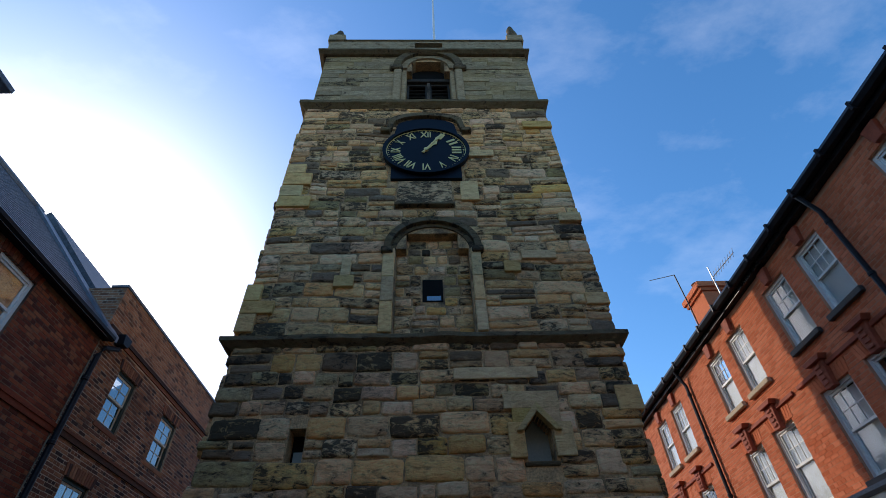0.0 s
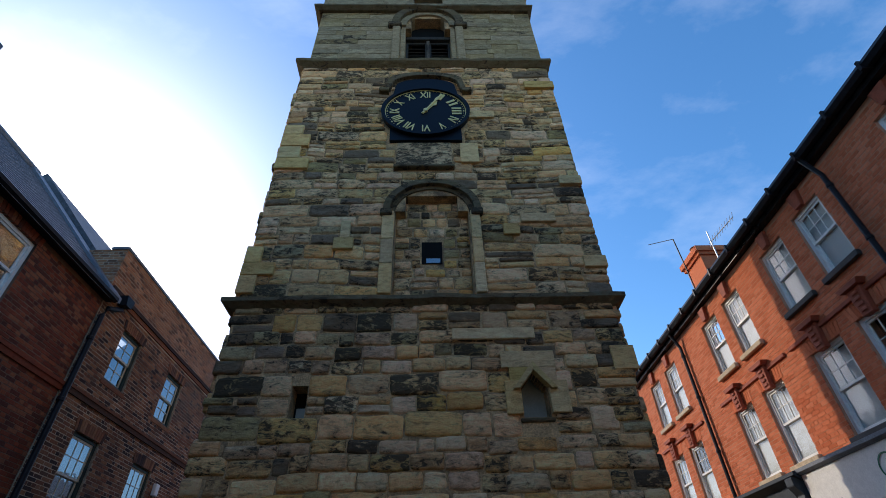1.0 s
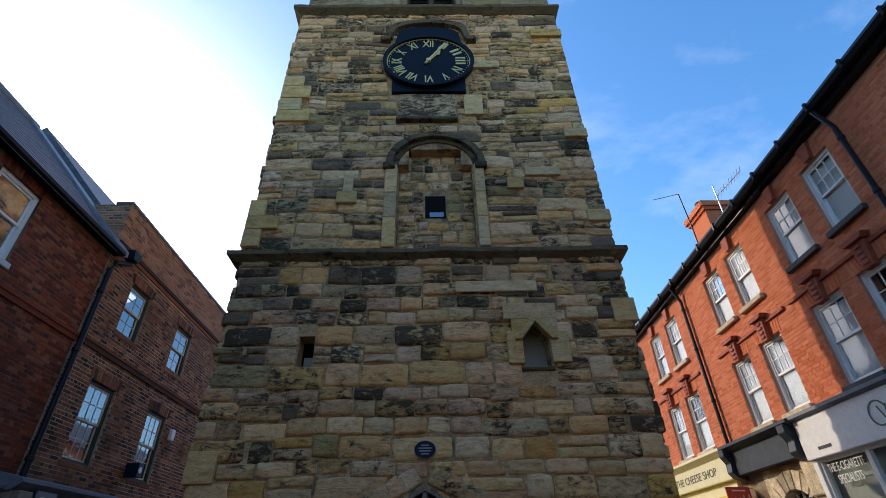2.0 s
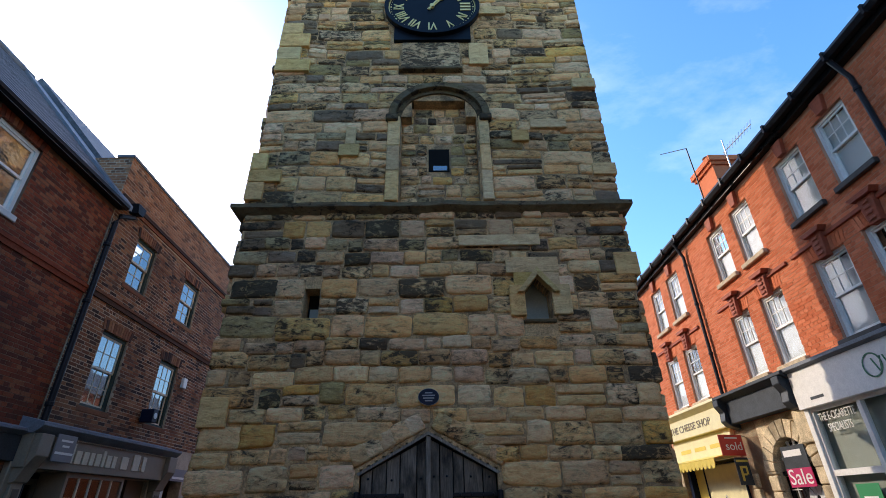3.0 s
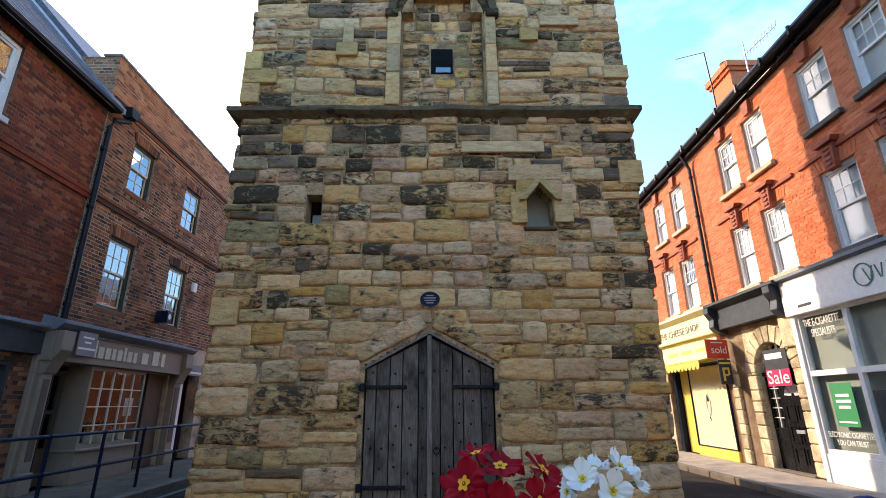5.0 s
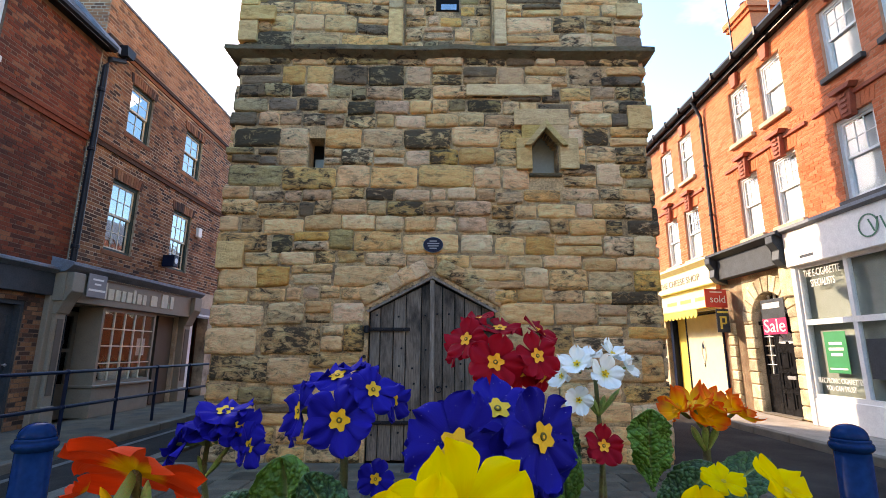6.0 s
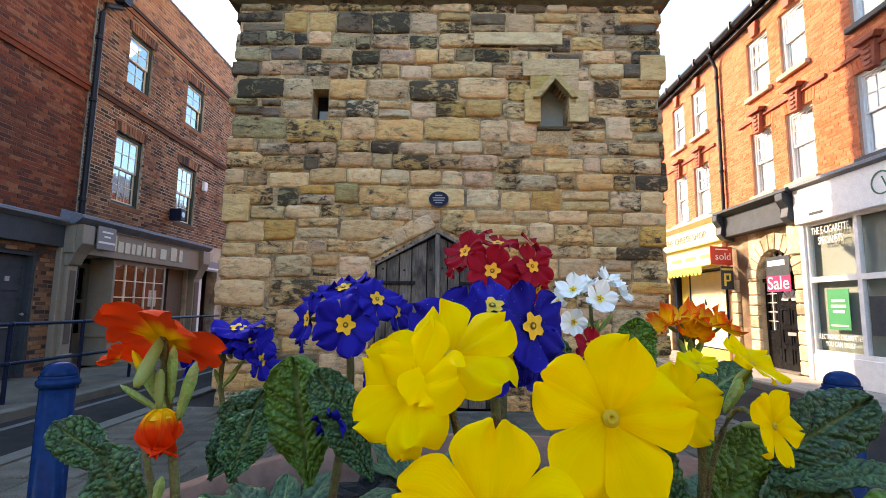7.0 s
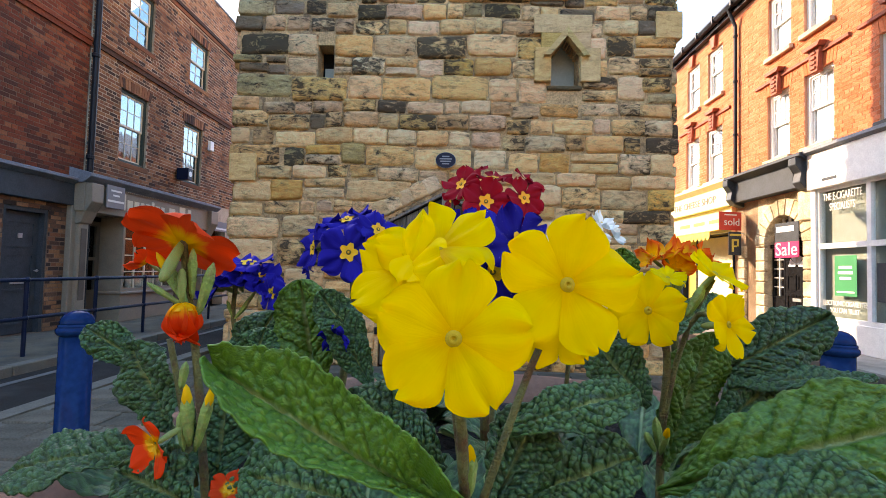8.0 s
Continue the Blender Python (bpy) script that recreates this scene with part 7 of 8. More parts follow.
def flower(plant, at, normal, r, kind, roll=0, cup=0.15):
    """A primrose: five notched petals round an eye with a throat, on a short green tube."""
    nrm = Vector(normal).normalized()
    turn = nrm.to_track_quat("Z", "Y").to_matrix().to_4x4() @ pose(0, 0, 0, 0, 0, roll)
    key = (kind, cup)
    if key not in FLOWERS:
        eye = bmesh.new()
        if kind == "yellow":
            lathe([(0.012, 0.03), (0.022, 0.045), (0.040, 0.066), (0.060, 0.066), (0.11, 0.035)], 16, eye)
        else:
            n = 40
            lobe = [(0.27 if kind != "white" else 0.19) + 0.065 * math.cos(10 * math.pi * i / n) - 0.03 * max(0, math.cos(10 * math.pi * i / n)) ** 8 for i in range(n)]
            lift = 0.065 + 0.25 * min(0.9, cup) * 0.55
            c = [eye.verts.new((q * math.cos(2 * math.pi * i / n), q * math.sin(2 * math.pi * i / n), lift + 0.02)) for i, q in enumerate(lobe)]
            d = [eye.verts.new((v.co.x * 0.3, v.co.y * 0.3, 0.085)) for v in c]
            k = eye.verts.new((0, 0, 0.02))
            for i in range(n):
                q = (i + 1) % n
                eye.faces.new((c[i], c[q], d[q], d[i]))
                eye.faces.new((d[i], d[q], k))
            lathe([(0.03, 0.07), (0.05, 0.10), (0.03, 0.12)], 10, eye)
        bmesh.ops.recalc_face_normals(eye, faces=eye.faces[:])
        me = bpy.data.meshes.new("flower")
        eye.to_mesh(me)
        eye.free()
        me.materials.append({"yellow": EYE_DEEP, "white": EYE, "red": ORANGE_STAR}.get(kind, STAR))
        FLOWERS[key] = (me, [petal_points(hash_of(kind) * 10 + q, cup, {"yellow": 0.7, "orange": 0.8}.get(kind, 1.5)) for q in range(5)], [None] * 5)
    me, shapes, meshes = FLOWERS[key]
    fl = new("flower", me)
    fl.parent = plant
    fl.matrix_basis = Matrix.Translation(at) @ turn @ Matrix.Scale(r, 4)
    for q in range(5):
        if meshes[q] is None:
            pts, nu, nv = shapes[q]
            ob = sheet("petal", pts, nu, nv, PETALS[kind], fl)
            meshes[q] = ob.data
        else:
            ob = link("petal", meshes[q], PETALS[kind], fl)
        ob.matrix_basis = pose(0, 0, 0.004 * q, 3 * ((q * 2) % 5 - 2), -4 + 3 * ((q * 3) % 4), 72 * q + 5 * ((q * 7) % 3 - 1))
    if kind not in ("yellow", "orange", "amber"):
        ct = GREENS.get("centre")
        if ct is None:
            ct = part("flower_centre", lathe([(0.085, 0.098), (0.075, 0.118), (0.045, 0.122), (0.03, 0.108)], 12), CENTRE, fl, smooth=True)
            GREENS["centre"] = ct.data
        else:
            link("flower_centre", ct, CENTRE, fl)
    tb = GREENS.get("calyx")
    if tb is None:
        tb = part("calyx", lathe([(0.04, -0.85), (0.09, -0.75), (0.11, -0.5), (0.09, -0.2), (0.06, 0.02)], 10), BUD, fl, smooth=True)
        GREENS["calyx"] = tb.data
    else:
        link("calyx", tb, BUD, fl)
    return fl


def hash_of(word):
    return sum(ord(c) * (i + 3) for i, c in enumerate(word)) % 97


def stem(plant, pts, r):
    p = [Vector(q) for q in pts]
    fine = []
    for a, b in zip(p, p[1:]):
        fine += [a.lerp(b, k / 4) for k in range(4)]
    fine.append(p[-1])
    for _ in range(3):
        fine = [fine[0]] + [(fine[i - 1] + fine[i] * 2 + fine[i + 1]) / 4 for i in range(1, len(fine) - 1)] + [fine[-1]]
    part("stem", tube(fine, r * 0.85, 8, r_end=r * 1.15), STEM, plant, smooth=True)


def bud(plant, base, tip, r, kind=""):
    """A closed bud in its ribbed green calyx; kind shows the petal colour at its tip."""
    a, b = Vector(base), Vector(tip)
    ln = (b - a).length
    bm = lathe([(0.22, 0), (0.58, 0.14), (0.80, 0.4), (0.95, 0.68), (0.66, 0.88), (0.12, 1.0)], 15)
    for v in bm.verts:
        k = math.atan2(v.co.y, v.co.x)
        s = 0.50 * r * (1 + 0.20 * math.cos(5 * k))
        v.co.x, v.co.y, v.co.z = v.co.x * s, v.co.y * s, v.co.z * ln
    o = part("bud", bm, BUD, plant, smooth=True)
    o.matrix_basis = Matrix.Translation(a) @ (b - a).to_track_quat("Z", "Y").to_matrix().to_4x4()
    if kind:
        bm = lathe([(0.5, 0), (0.62, 0.25), (0.35, 0.6), (0.05, 0.75)], 10)
        for v in bm.verts:
            v.co.x, v.co.y, v.co.z = v.co.x * r * 0.7, v.co.y * r * 0.7, ln * 0.72 + v.co.z * ln * 0.5
        part("bud_tip", bm, PETALS[kind], o, smooth=True)


LEAF_N = [0]


def leaf(plant, base, tip, width, normal, droop, mat, curl, fine=True):
    """A long spoon-shaped leaf with a sunk midrib, side veins, skin that swells between a net of small veins, and a wavy rim."""
    a, b, nm = Vector(base), Vector(tip), Vector(normal).normalized()
    d = b - a
    ln = d.length
    d.normalize()
    side = d.cross(nm).normalized()
    up = side.cross(d).normalized()
    LEAF_N[0] += 1
    r = random.Random(LEAF_N[0])
    ph = r.uniform(0, 6)
    nu, nv = (120, 55) if fine else (36, 19)
    cell = 0.0027
    pts, swell = [], []
    for i in range(nu):
        u = i / (nu - 1)
        w = width * (0.10 + 0.90 * math.sin(math.pi * min(1, max(0.0, (u - 0.04) / 0.96) ** 1.35)) ** 0.62) if 0 < u < 1 else width * 0.08
        for j in range(nv):
            v = j / (nv - 1) * 2 - 1
            av = abs(v)
            rim = 1 + 0.035 * math.sin(u * 60 + ph + (2 if v > 0 else 0)) * av ** 4 + 0.05 * noise.noise(Vector((u * 7, ph, 0.5 if v > 0 else 4.5))) * av
            h = width * (0.16 * av ** 1.2 - 0.09 * math.exp(-(v / 0.07) ** 2))
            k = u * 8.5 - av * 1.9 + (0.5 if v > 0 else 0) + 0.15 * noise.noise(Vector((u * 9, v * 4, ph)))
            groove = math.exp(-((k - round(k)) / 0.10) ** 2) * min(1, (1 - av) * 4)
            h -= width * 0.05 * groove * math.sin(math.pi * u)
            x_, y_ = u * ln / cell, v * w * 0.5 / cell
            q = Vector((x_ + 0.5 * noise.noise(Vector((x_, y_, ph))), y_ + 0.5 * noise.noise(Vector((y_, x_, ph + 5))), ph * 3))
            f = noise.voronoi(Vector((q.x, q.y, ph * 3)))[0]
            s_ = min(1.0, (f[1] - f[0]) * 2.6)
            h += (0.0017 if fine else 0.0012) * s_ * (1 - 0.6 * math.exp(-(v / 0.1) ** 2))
            # near 0 in the grooves, where the leaf colour is painted darker
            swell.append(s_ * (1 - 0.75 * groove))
            h += width * 0.05 * noise.noise(Vector((u * 8, v * 3 + ph * 7, ph)))
            h += width * 0.10 * av * av * math.sin(u * 13 + ph + (1.5 if v > 0 else 0))
            h -= ln * droop * (u * u) * 0.9 - ln * droop * 0.35 * u
            h -= curl * width * v * v * 0.8
            pts.append(a + d * (u * ln) + side * (v * w * 0.5 * rim) + up * h)
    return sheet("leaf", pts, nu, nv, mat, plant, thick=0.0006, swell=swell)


def planter():
    p = thing("planter", "tall terracotta-coloured bowl planter on a pedestal, full of soil", "planter", pose(0.0, -6.21, 0))
    bowl = lathe([(0.12, 0.80), (0.20, 0.86), (0.29, 1.02), (0.335, 1.17), (0.355, 1.195), (0.355, 1.215), (0.330, 1.218), (0.315, 1.19), (0.30, 1.15)], 48)
    part("bowl", bowl, TERRACOTTA, p, smooth=True)
    part("pedestal", lathe([(0.24, -0.02), (0.24, 0.06), (0.16, 0.10), (0.12, 0.3), (0.11, 0.6), (0.13, 0.78), (0.16, 0.82)], 32), TERRACOTTA, p, smooth=True)
    bm = bmesh.new()
    bmesh.ops.create_grid(bm, x_segments=40, y_segments=40, size=0.33)
    bmesh.ops.delete(bm, geom=[v for v in bm.verts if v.co.length > 0.318], context="VERTS")
    for v in bm.verts:
        v.co.z = 1.185 + 0.012 * noise.noise(v.co * 30) + 0.01 * noise.noise(v.co * 90)
    part("soil", bm, SOIL, p)
    return p


planter()
filler = thing("primrose_plant", "low rosette of crinkled dark green primrose leaves in the planter", "flowering plant", group="primroses in the planter")
fr = random.Random(17)
for cx_, cy_, n_ in ((-0.16, -6.30, 9), (0.10, -6.30, 9), (-0.02, -6.36, 7), (0.22, -6.22, 8), (-0.20, -6.14, 8), (0.02, -6.14, 9), (0.20, -6.06, 7), (-0.08, -6.02, 7), (-0.02, -6.26, 8), (0.14, -6.40, 6), (-0.13, -6.42, 5)):
    for k_ in range(n_):
        an = 2 * math.pi * (k_ + fr.random() * 0.6) / n_
        L_ = fr.uniform(0.055, 0.095)
        leaf(filler, (cx_ + 0.01 * math.cos(an), cy_ + 0.01 * math.sin(an), 1.19), (cx_ + L_ * math.cos(an), cy_ + L_ * math.sin(an), 1.19 + fr.uniform(0.025, 0.062)), fr.uniform(0.026, 0.038),
             (-0.4 * math.cos(an), -0.4 * math.sin(an) - 0.2, 0.85), fr.uniform(0.1, 0.3), LEAF, 0.2, False)


for cx_, cy_, n_ in ((0.06, -6.38, 8), (-0.10, -6.34, 8), (0.16, -6.32, 8), (-0.22, -6.26, 7), (0.02, -6.44, 7), (0.10, -6.18, 7)):
    for k_ in range(n_):
        an = 2 * math.pi * (k_ + fr.random() * 0.7) / n_
        L_ = fr.uniform(0.05, 0.085)
        leaf(filler, (cx_ + 0.012 * math.cos(an), cy_ + 0.012 * math.sin(an), 1.205), (cx_ + L_ * math.cos(an), cy_ + L_ * math.sin(an), 1.215 + fr.uniform(0.02, 0.055)), fr.uniform(0.03, 0.042),
             (-0.4 * math.cos(an), -0.4 * math.sin(an) - 0.2, 0.85), fr.uniform(0.15, 0.35), LEAF, 0.2, False)


# ---- the plants, one by one ----
yellow_a = thing("primrose_plant", "tall bright yellow primrose with crinkled green leaves in the planter", "flowering plant", group="primroses in the planter")
flower(yellow_a, (-0.0525, -6.4642, 1.3520), (0.02, -1, 0.1), 0.0195, "yellow", 12, 0.1)
flower(yellow_a, (-0.0591, -6.3981, 1.3767), (-0.15, -0.7, 0.68), 0.0235, "yellow", 40, 0.2)
flower(yellow_a, (-0.0713, -6.4043, 1.3677), (-0.55, -0.7, 0.45), 0.0222, "yellow", 15, 0.25)
flower(yellow_a, (-0.0174, -6.4309, 1.3649), (0.15, -1, 0.15), 0.0225, "yellow", 80, 0.22)
flower(yellow_a, (-0.0169, -6.4152, 1.3488), (0.0, -0.8, -0.5), 0.015, "yellow", 30, 0.3)
flower(yellow_a, (-0.0752, -6.3959, 1.3588), (-0.7, -0.7, 0.1), 0.0161, "yellow", 0, 0.25)
stem(yellow_a, [(-0.0518, -6.4568, 1.3436), (-0.0496, -6.4541, 1.3270), (-0.0481, -6.4440, 1.3017), (-0.0431, -6.4172, 1.2611)], 0.0016)
stem(yellow_a, [(-0.0159, -6.4247, 1.3619), (-0.0262, -6.4200, 1.3388), (-0.0420, -6.4183, 1.2894)], 0.0013)
stem(yellow_a, [(-0.0615, -6.3990, 1.3700), (-0.0540, -6.4000, 1.3410), (-0.0471, -6.4100, 1.2900)], 0.0014)
bud(yellow_a, (-0.0463, -6.4288, 1.2978), (-0.0463, -6.4294, 1.3128), 0.0045, "yellow")
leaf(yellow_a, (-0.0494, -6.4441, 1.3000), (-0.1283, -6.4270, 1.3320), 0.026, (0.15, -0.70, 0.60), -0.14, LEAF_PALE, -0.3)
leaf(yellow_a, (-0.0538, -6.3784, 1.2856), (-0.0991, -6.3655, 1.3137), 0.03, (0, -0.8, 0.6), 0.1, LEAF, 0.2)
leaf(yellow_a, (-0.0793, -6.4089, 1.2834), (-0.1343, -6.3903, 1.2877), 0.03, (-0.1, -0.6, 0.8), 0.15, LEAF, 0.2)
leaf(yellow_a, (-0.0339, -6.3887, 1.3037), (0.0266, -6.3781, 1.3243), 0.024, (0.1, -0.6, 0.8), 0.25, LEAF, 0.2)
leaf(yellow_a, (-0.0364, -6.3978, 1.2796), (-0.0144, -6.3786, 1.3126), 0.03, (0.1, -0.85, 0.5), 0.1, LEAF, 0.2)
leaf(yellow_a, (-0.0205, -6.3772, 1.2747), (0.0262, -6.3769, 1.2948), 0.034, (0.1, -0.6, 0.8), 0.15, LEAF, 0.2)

yellow_b = thing("primrose_plant", "bright yellow primrose with broad leaves at the planter edge", "flowering plant", group="primroses in the planter")
flower(yellow_b, (0.0448, -6.3388, 1.3507), (0.0, -1, 0.12), 0.0195, "yellow", 20, 0.1)
flower(yellow_b, (0.0736, -6.3580, 1.3467), (0.45, -0.85, 0.15), 0.0155, "yellow", 60, 0.2)
flower(yellow_b, (0.0752, -6.3439, 1.3699), (0.4, -0.5, 0.75), 0.015, "yellow", 10, 0.25)
flower(yellow_b, (0.0635, -6.3190, 1.3672), (0, -0.5, 0.8), 0.01, "yellow", 10, 0.2)
stem(yellow_b, [(0.0484, -6.3326, 1.3474), (0.0611, -6.3276, 1.3311), (0.0601, -6.3210, 1.2927), (0.0616, -6.3142, 1.2483), (0.0679, -6.3028, 1.2183)], 0.0022)
stem(yellow_b, [(0.0763, -6.3518, 1.3434), (0.0699, -6.3384, 1.3542), (0.0639, -6.3272, 1.3238), (0.0603, -6.3208, 1.2867)], 0.0014)
stem(yellow_b, [(0.0772, -6.3387, 1.3671), (0.0690, -6.3383, 1.3528)], 0.0016)
bud(yellow_b, (0.0619, -6.3433, 1.3488), (0.0672, -6.3488, 1.3644), 0.005, "")
bud(yellow_b, (0.0572, -6.3254, 1.2765), (0.0522, -6.3314, 1.2962), 0.0045, "")
bud(yellow_b, (0.0550, -6.3305, 1.2769), (0.0542, -6.3412, 1.2927), 0.004, "yellow")
bud(yellow_b, (0.0548, -6.3255, 1.2765), (0.0472, -6.3312, 1.2883), 0.004, "")
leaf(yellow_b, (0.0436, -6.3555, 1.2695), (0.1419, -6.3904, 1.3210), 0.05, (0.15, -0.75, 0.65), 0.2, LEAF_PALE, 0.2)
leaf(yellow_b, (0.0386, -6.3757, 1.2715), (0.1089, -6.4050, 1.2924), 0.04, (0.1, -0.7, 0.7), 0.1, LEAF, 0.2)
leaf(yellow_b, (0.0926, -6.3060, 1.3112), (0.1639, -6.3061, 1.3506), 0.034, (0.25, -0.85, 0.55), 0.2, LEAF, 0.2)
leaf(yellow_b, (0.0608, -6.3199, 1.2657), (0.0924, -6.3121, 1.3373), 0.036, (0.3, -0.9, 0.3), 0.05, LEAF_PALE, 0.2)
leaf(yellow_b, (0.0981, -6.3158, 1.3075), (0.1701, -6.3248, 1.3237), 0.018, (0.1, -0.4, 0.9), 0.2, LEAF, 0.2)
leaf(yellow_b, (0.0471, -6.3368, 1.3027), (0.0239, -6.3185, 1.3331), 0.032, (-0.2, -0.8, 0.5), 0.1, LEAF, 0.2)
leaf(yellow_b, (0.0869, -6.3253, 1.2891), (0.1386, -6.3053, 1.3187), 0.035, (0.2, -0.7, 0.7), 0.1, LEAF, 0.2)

orange_a = thing("primrose_plant", "orange-red primrose with drooping flower and green buds in the planter", "flowering plant", group="primroses in the planter")
flower(orange_a, (-0.1844, -6.3534, 1.3777), (0.02, 0.62, 0.78), 0.0266, "orange", 54, 0.10)
flower(orange_a, (-0.1805, -6.3578, 1.3500), (0.05, 0.0, -1.0), 0.0186, "orange", 30, 1.9)
flower(orange_a, (-0.1691, -6.3914, 1.2968), (-0.35, -0.75, -0.25), 0.0125, "orange", 10, 0.5)
flower(orange_a, (-0.2113, -6.3367, 1.3682), (-0.7, -0.3, 0.6), 0.0090, "orange", 10, 0.9)
stem(orange_a, [(-0.1836, -6.3535, 1.3796), (-0.1810, -6.3524, 1.3537), (-0.1753, -6.3509, 1.3211), (-0.1733, -6.3427, 1.2586), (-0.1759, -6.3297, 1.2183)], 0.002)
stem(orange_a, [(-0.1958, -6.3404, 1.3299), (-0.1901, -6.3392, 1.3043), (-0.1841, -6.3314, 1.2532)], 0.0018)
bud(orange_a, (-0.1788, -6.3543, 1.3472), (-0.1938, -6.3557, 1.3710), 0.0048, "orange")
bud(orange_a, (-0.1802, -6.3545, 1.3511), (-0.1888, -6.3553, 1.3672), 0.004, "")
bud(orange_a, (-0.1775, -6.3544, 1.3513), (-0.1776, -6.3554, 1.3756), 0.0042, "")
bud(orange_a, (-0.1747, -6.3541, 1.3432), (-0.1677, -6.3550, 1.3690), 0.005, "")
bud(orange_a, (-0.1801, -6.3543, 1.3471), (-0.1994, -6.3552, 1.3587), 0.003, "")
bud(orange_a, (-0.1629, -6.3781, 1.2911), (-0.1647, -6.3791, 1.3150), 0.0052, "orange")
bud(orange_a, (-0.1604, -6.3779, 1.2888), (-0.1539, -6.3788, 1.3152), 0.0045, "orange")
bud(orange_a, (-0.1652, -6.3780, 1.2886), (-0.1673, -6.3787, 1.3053), 0.0035, "")
bud(orange_a, (-0.1819, -6.3527, 1.3079), (-0.1796, -6.3533, 1.3214), 0.004, "")
leaf(orange_a, (-0.1777, -6.3813, 1.2894), (-0.2591, -6.3677, 1.2778), 0.03, (-0.1, -0.55, 0.85), 0.25, LEAF, 0.2)
leaf(orange_a, (-0.1901, -6.3413, 1.2823), (-0.2288, -6.3238, 1.3234), 0.032, (-0.3, -0.85, 0.4), 0.05, LEAF, 0.2)
leaf(orange_a, (-0.2266, -6.3081, 1.3082), (-0.2690, -6.3050, 1.3308), 0.022, (-0.2, -0.8, 0.6), 0.2, LEAF, 0.2)
leaf(orange_a, (-0.1466, -6.4001, 1.2767), (-0.1847, -6.3914, 1.2864), 0.032, (-0.2, -0.7, 0.7), 0.15, LEAF, 0.2)
leaf(orange_a, (-0.1523, -6.3798, 1.2665), (-0.1082, -6.3798, 1.2913), 0.03, (0.1, -0.7, 0.7), 0.1, LEAF, 0.2)
leaf(orange_a, (-0.1695, -6.3395, 1.2518), (-0.1746, -6.3216, 1.3003), 0.034, (0.1, -0.9, 0.4), 0.05, LEAF, 0.2)
flower(orange_a, (-0.1443, -6.3799, 1.2743), (0.2, -0.6, 0.7), 0.0080, "orange", 0, 0.5)

blue_a = thing("primrose_plant", "deep blue primrose cluster with yellow eyes on a tall stem", "flowering plant", group="primroses in the planter")
flower(blue_a, (-0.1325, -6.2188, 1.3795), (-0.02, -1, 0.05), 0.024, "blue", 0, 0.18)
flower(blue_a, (-0.1642, -6.1996, 1.3826), (-0.8, -0.6, 0.1), 0.021, "blue", 20, 0.18)
flower(blue_a, (-0.1131, -6.2091, 1.3976), (0.5, -0.75, 0.45), 0.019, "blue", 10, 0.18)
flower(blue_a, (-0.1400, -6.1950, 1.4055), (-0.2, -0.5, 0.85), 0.021, "blue", 50, 0.18)
flower(blue_a, (-0.1017, -6.1835, 1.3886), (0.85, -0.5, 0.1), 0.017, "blue", 30, 0.18)
flower(blue_a, (-0.1563, -6.1852, 1.4013), (-0.5, -0.3, 0.85), 0.018, "blue", 30, 0.18)
flower(blue_a, (-0.1282, -6.1849, 1.4101), (0.2, 0.0, 1.0), 0.016, "blue", 0, 0.18)
flower(blue_a, (-0.1743, -6.1843, 1.3688), (-0.9, -0.4, -0.3), 0.013, "blue", 0, 0.18)
stem(blue_a, [(-0.1351, -6.1988, 1.3788), (-0.1313, -6.1971, 1.3381), (-0.1374, -6.1953, 1.2925), (-0.1472, -6.1882, 1.2361), (-0.1527, -6.1755, 1.1667)], 0.0032)
leaf(blue_a, (-0.1506, -6.2299, 1.2741), (-0.1671, -6.2275, 1.3581), 0.0500, (0.0, -1, 0.15), 0.03, LEAF_PALE, 0.2)
leaf(blue_a, (-0.1103, -6.2402, 1.3019), (-0.1476, -6.2430, 1.3510), 0.03, (0.1, -0.8, 0.5), 0.1, LEAF, 0.2)
leaf(blue_a, (-0.2225, -6.2190, 1.2732), (-0.1924, -6.2083, 1.3319), 0.0400, (0.1, -0.9, 0.35), 0.05, LEAF, 0.2)
leaf(blue_a, (-0.1989, -6.2438, 1.2803), (-0.1889, -6.2328, 1.3226), 0.0312, (0.2, -0.9, 0.35), 0.05, LEAF, 0.2)
leaf(blue_a, (-0.1062, -6.2494, 1.2845), (-0.1372, -6.2421, 1.3333), 0.026, (0.1, -0.8, 0.5), 0.1, LEAF, 0.2)
flower(blue_a, (-0.1336, -6.2413, 1.3173), (-0.3, -0.6, -0.5), 0.013, "blue", 0, 0.4)
flower(blue_a, (-0.1095, -6.2046, 1.3398), (0.1, -1, 0.1), 0.013, "blue", 0, 0.2)

blue_b = thing("primrose_plant", "deep blue primrose cluster speckled white behind the yellow flowers", "flowering plant", group="primroses in the planter")
flower(blue_b, (-0.0575, -6.3000, 1.3785), (-0.10, -0.95, 0.25), 0.0275, "speckled", 0, 0.10)
flower(blue_b, (-0.0350, -6.2830, 1.3930), (0.05, -0.60, 0.75), 0.0240, "speckled", 20, 0.15)
flower(blue_b, (-0.0167, -6.3050, 1.3839), (0.55, -0.82, 0.10), 0.0245, "speckled", 40, 0.15)
flower(blue_b, (-0.0305, -6.3020, 1.3680), (0.20, -0.95, -0.10), 0.0210, "speckled", 30, 0.15)
flower(blue_b, (-0.0690, -6.2800, 1.3800), (-0.70, -0.60, 0.30), 0.0190, "speckled", 0, 0.15)
flower(blue_b, (-0.0100, -6.2950, 1.3660), (0.60, -0.70, -0.35), 0.0180, "speckled", 20, 0.15)
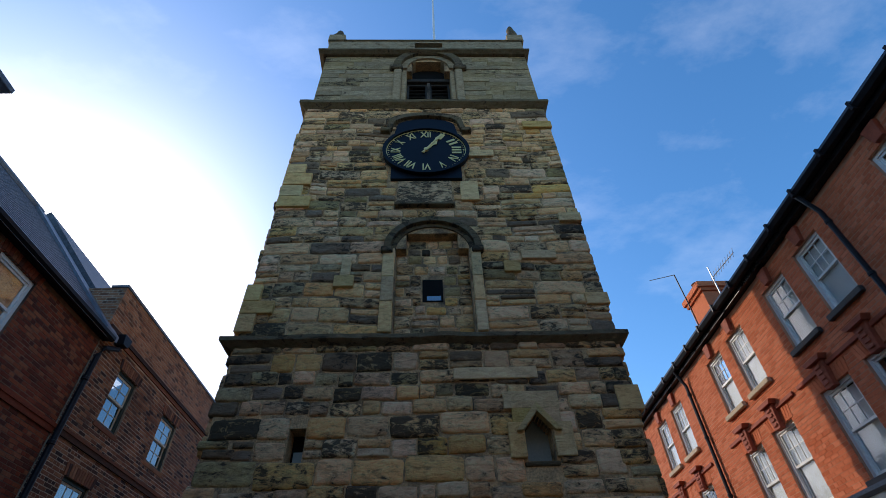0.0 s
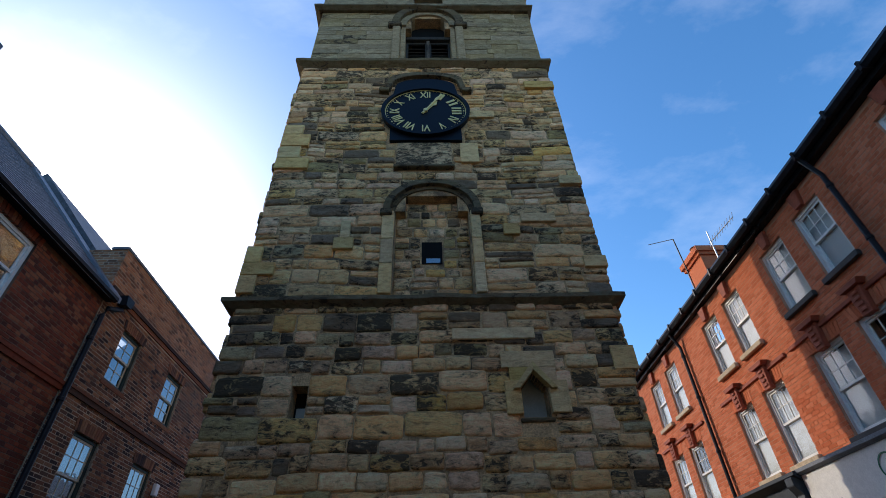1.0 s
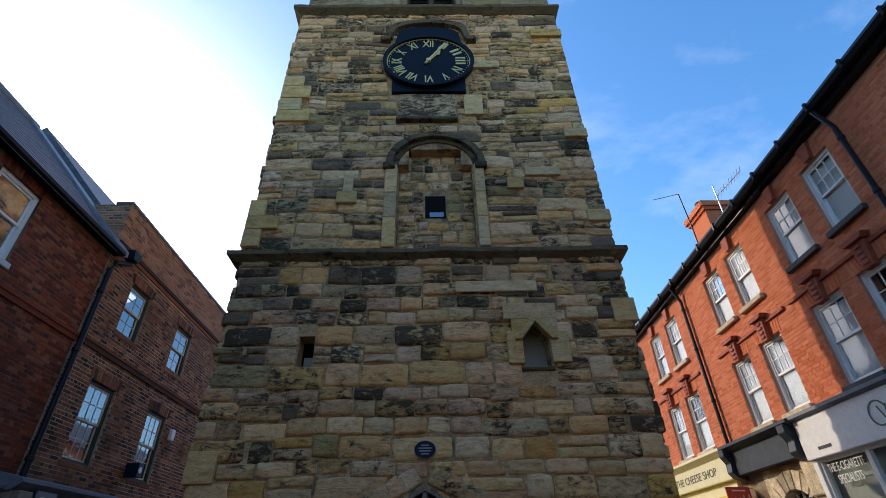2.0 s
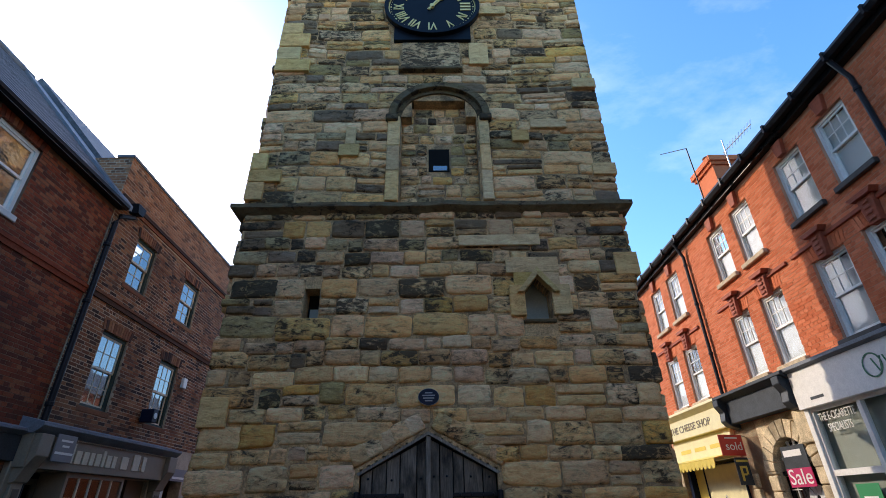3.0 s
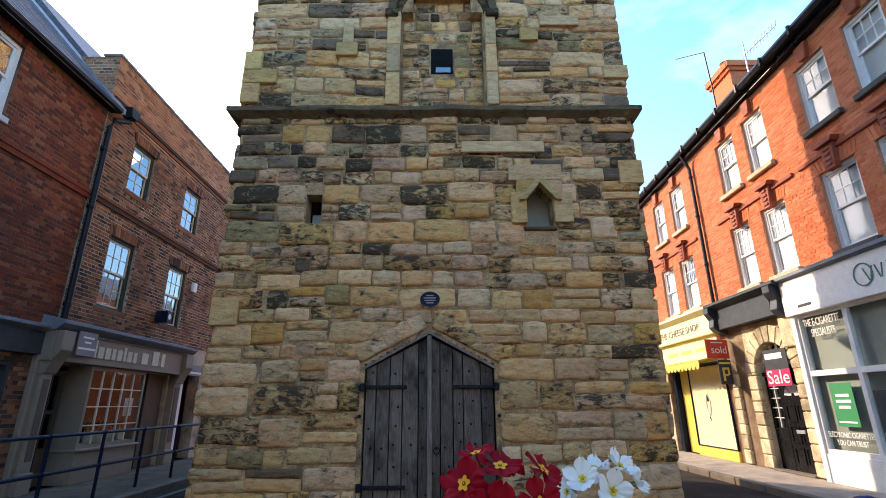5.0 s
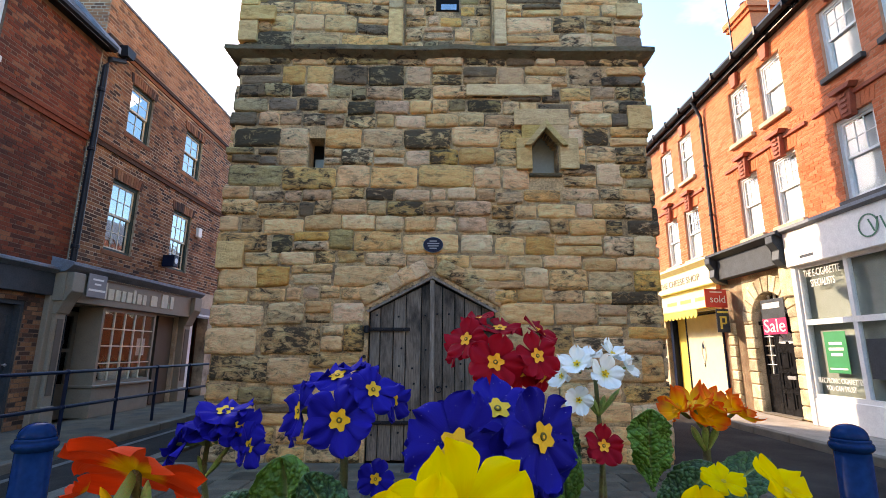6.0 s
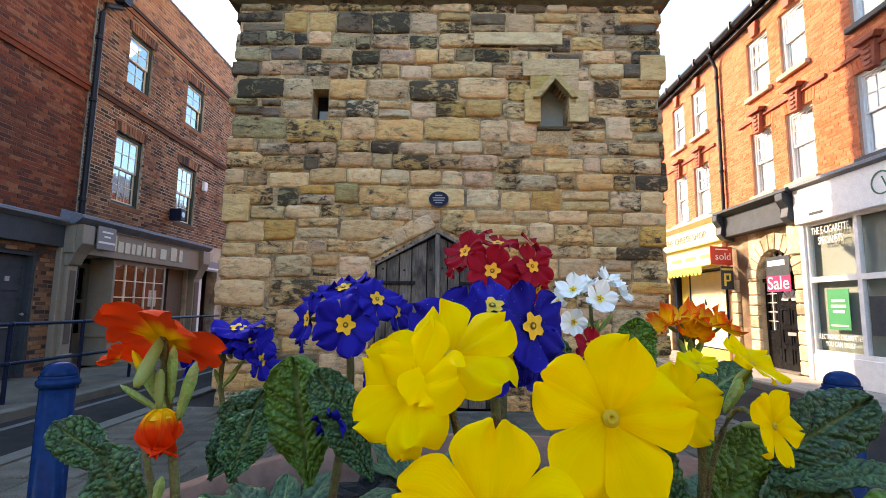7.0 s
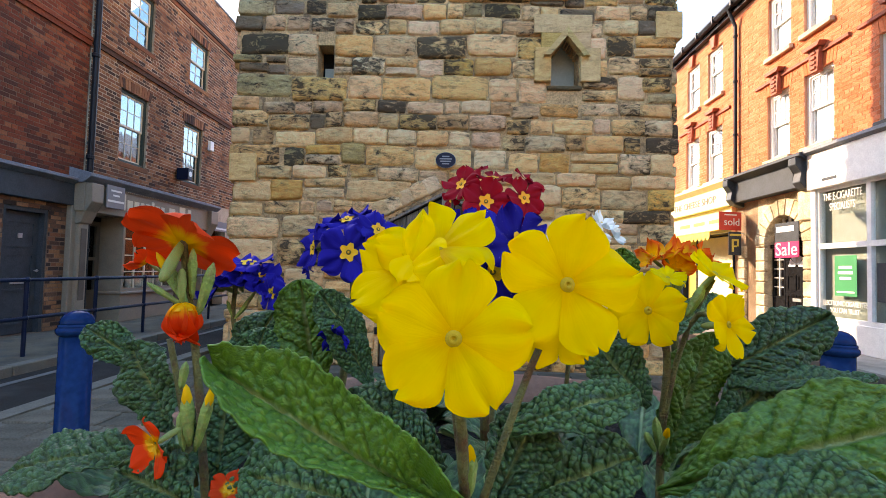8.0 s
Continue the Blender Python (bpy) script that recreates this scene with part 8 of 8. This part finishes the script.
stem(blue_b, [(-0.0347, -6.2782, 1.3719), (-0.0302, -6.2671, 1.3215), (-0.0289, -6.2543, 1.2557)], 0.003)

blue_c = thing("primrose_plant", "small deep blue primrose cluster with yellow eyes, facing up", "flowering plant", group="primroses in the planter")
flower(blue_c, (-0.2777, -6.0912, 1.3552), (-0.2, -0.55, 0.8), 0.0234, "blue", 55, 0.2)
flower(blue_c, (-0.2643, -6.0915, 1.3681), (0.1, -0.4, 0.9), 0.0255, "blue", 20, 0.2)
flower(blue_c, (-0.2502, -6.0905, 1.3532), (0.7, -0.5, 0.4), 0.0234, "blue", 45, 0.2)
flower(blue_c, (-0.2940, -6.0912, 1.3464), (-0.7, -0.5, 0.4), 0.0255, "blue", 25, 0.2)
flower(blue_c, (-0.2415, -6.0898, 1.3396), (0.9, -0.3, 0.0), 0.0213, "blue", 0, 0.2)
flower(blue_c, (-0.3049, -6.0912, 1.3406), (-0.9, -0.2, 0.0), 0.0191, "blue", 5, 0.2)
flower(blue_c, (-0.2668, -6.0912, 1.3582), (0.3, -0.6, 0.7), 0.0234, "blue", 15, 0.2)
stem(blue_c, [(-0.2784, -6.0861, 1.3521), (-0.2845, -6.0811, 1.3127), (-0.2777, -6.0708, 1.2719), (-0.2712, -6.0597, 1.2124)], 0.0027)
bud(blue_c, (-0.2821, -6.0810, 1.3100), (-0.2655, -6.0847, 1.3275), 0.0041, "")
bud(blue_c, (-0.2821, -6.0810, 1.3100), (-0.2575, -6.0851, 1.3416), 0.0041, "")
bud(blue_c, (-0.2821, -6.0810, 1.3100), (-0.2877, -6.0854, 1.3297), 0.0041, "")

red_a = thing("primrose_plant", "crimson primrose cluster with yellow eyes on a tall stem", "flowering plant", group="primroses in the planter")
flower(red_a, (-0.0307, -6.2381, 1.4177), (-0.05, -1, 0.15), 0.0185, "red", 0, 0.2)
flower(red_a, (-0.0479, -6.2241, 1.4321), (-0.6, -0.7, 0.35), 0.016, "red", 20, 0.2)
flower(red_a, (-0.0032, -6.2327, 1.4216), (0.35, -0.85, 0.2), 0.0165, "red", 30, 0.2)
flower(red_a, (-0.0239, -6.2088, 1.4397), (0.0, -0.45, 0.9), 0.016, "red", 10, 0.2)
flower(red_a, (0.0040, -6.2081, 1.4374), (0.6, -0.4, 0.65), 0.015, "red", 40, 0.2)
flower(red_a, (0.0040, -6.2119, 1.4073), (0.6, -0.5, -0.55), 0.013, "red", 10, 0.2)
flower(red_a, (-0.0554, -6.2039, 1.4246), (-0.9, -0.3, 0.0), 0.012, "red", 0, 0.2)
flower(red_a, (-0.0387, -6.1995, 1.4471), (-0.3, -0.2, 0.95), 0.013, "red", 0, 0.2)
flower(red_a, (-0.0104, -6.2224, 1.4118), (0.3, -0.8, -0.4), 0.013, "red", 25, 0.2)
stem(red_a, [(-0.0226, -6.2131, 1.4227), (-0.0184, -6.2054, 1.3594), (-0.0201, -6.1968, 1.2697), (-0.0215, -6.1829, 1.1751)], 0.003)
flower(red_a, (0.0325, -6.2469, 1.3690), (0.1, -0.9, 0.3), 0.0125, "red", 10, 0.3)
stem(red_a, [(0.0340, -6.2416, 1.3663), (0.0336, -6.2329, 1.3359), (0.0335, -6.2153, 1.2722)], 0.0016)
leaf(red_a, (0.0198, -6.2096, 1.3081), (0.0151, -6.2078, 1.3772), 0.026, (0.1, -0.9, 0.3), 0.08, LEAF_PALE, 0.2)

white_a = thing("primrose_plant", "white primrose cluster with pale yellow eyes and green buds", "flowering plant", group="primroses in the planter")
flower(white_a, (0.0942, -6.0690, 1.4027), (0.1, -0.95, 0.3), 0.018, "white", 0, 0.65)
flower(white_a, (0.0707, -6.0602, 1.4113), (-0.4, -0.7, 0.6), 0.017, "white", 20, 0.65)
flower(white_a, (0.1093, -6.0509, 1.4211), (0.4, -0.6, 0.7), 0.016, "white", 10, 0.65)
flower(white_a, (0.1197, -6.0595, 1.4091), (0.8, -0.5, 0.3), 0.013, "white", 30, 0.65)
flower(white_a, (0.0585, -6.0489, 1.3995), (-0.8, -0.5, 0.2), 0.014, "white", 10, 0.65)
flower(white_a, (0.0882, -6.0407, 1.4183), (0, -0.3, 0.95), 0.015, "white", 0, 0.65)
flower(white_a, (0.0659, -6.0767, 1.3797), (-0.2, -0.9, -0.1), 0.014, "white", 0, 0.65)
stem(white_a, [(0.0886, -6.0583, 1.3969), (0.0937, -6.0477, 1.3497), (0.0993, -6.0326, 1.2657)], 0.0025)
bud(white_a, (0.0908, -6.0542, 1.3618), (0.0727, -6.0621, 1.3851), 0.005, "")
bud(white_a, (0.0908, -6.0542, 1.3618), (0.0960, -6.0616, 1.3825), 0.005, "")
bud(white_a, (0.0908, -6.0542, 1.3618), (0.1106, -6.0621, 1.3885), 0.005, "")
bud(white_a, (0.0908, -6.0542, 1.3618), (0.0844, -6.0613, 1.3795), 0.005, "")
leaf(white_a, (0.0696, -6.2228, 1.3384), (0.0721, -6.2236, 1.3878), 0.03, (0.1, -1, 0.2), 0.05, LEAF_PALE, 0.2)
leaf(white_a, (0.0434, -6.1299, 1.3175), (0.0254, -6.1365, 1.3713), 0.034, (-0.2, -0.9, 0.3), 0.05, LEAF, 0.2)

orange_b = thing("primrose_plant", "amber-orange primrose facing up on a short stem", "flowering plant", group="primroses in the planter")
flower(orange_b, (0.1270, -6.1721, 1.3828), (-0.4, -0.35, 0.9), 0.018, "amber", 5, 0.85)
flower(orange_b, (0.1452, -6.1718, 1.3817), (0.3, -0.45, 0.85), 0.017, "amber", 45, 0.85)
flower(orange_b, (0.1588, -6.1714, 1.3797), (0.7, -0.4, 0.6), 0.015, "amber", 25, 0.85)
flower(orange_b, (0.1157, -6.1720, 1.3813), (-0.8, -0.3, 0.5), 0.015, "amber", 30, 0.85)
flower(orange_b, (0.1362, -6.1710, 1.3749), (0, -0.8, 0.6), 0.015, "amber", 25, 0.85)
stem(orange_b, [(0.1387, -6.1660, 1.3746), (0.1377, -6.1633, 1.3518), (0.1472, -6.1463, 1.2945)], 0.003)
bud(orange_b, (0.1377, -6.1630, 1.3495), (0.1249, -6.1706, 1.3702), 0.005, "")
bud(orange_b, (0.1377, -6.1630, 1.3495), (0.1349, -6.1705, 1.3703), 0.005, "")
bud(orange_b, (0.1377, -6.1630, 1.3495), (0.1453, -6.1704, 1.3705), 0.005, "")
leaf(orange_b, (0.0959, -6.2099, 1.3171), (0.1682, -6.1936, 1.3556), 0.03, (0.2, -0.6, 0.8), 0.2, LEAF, 0.2)
leaf(orange_b, (0.0680, -6.2196, 1.3113), (0.1103, -6.2243, 1.3544), 0.03, (0.0, -0.8, 0.6), 0.1, LEAF, 0.2)
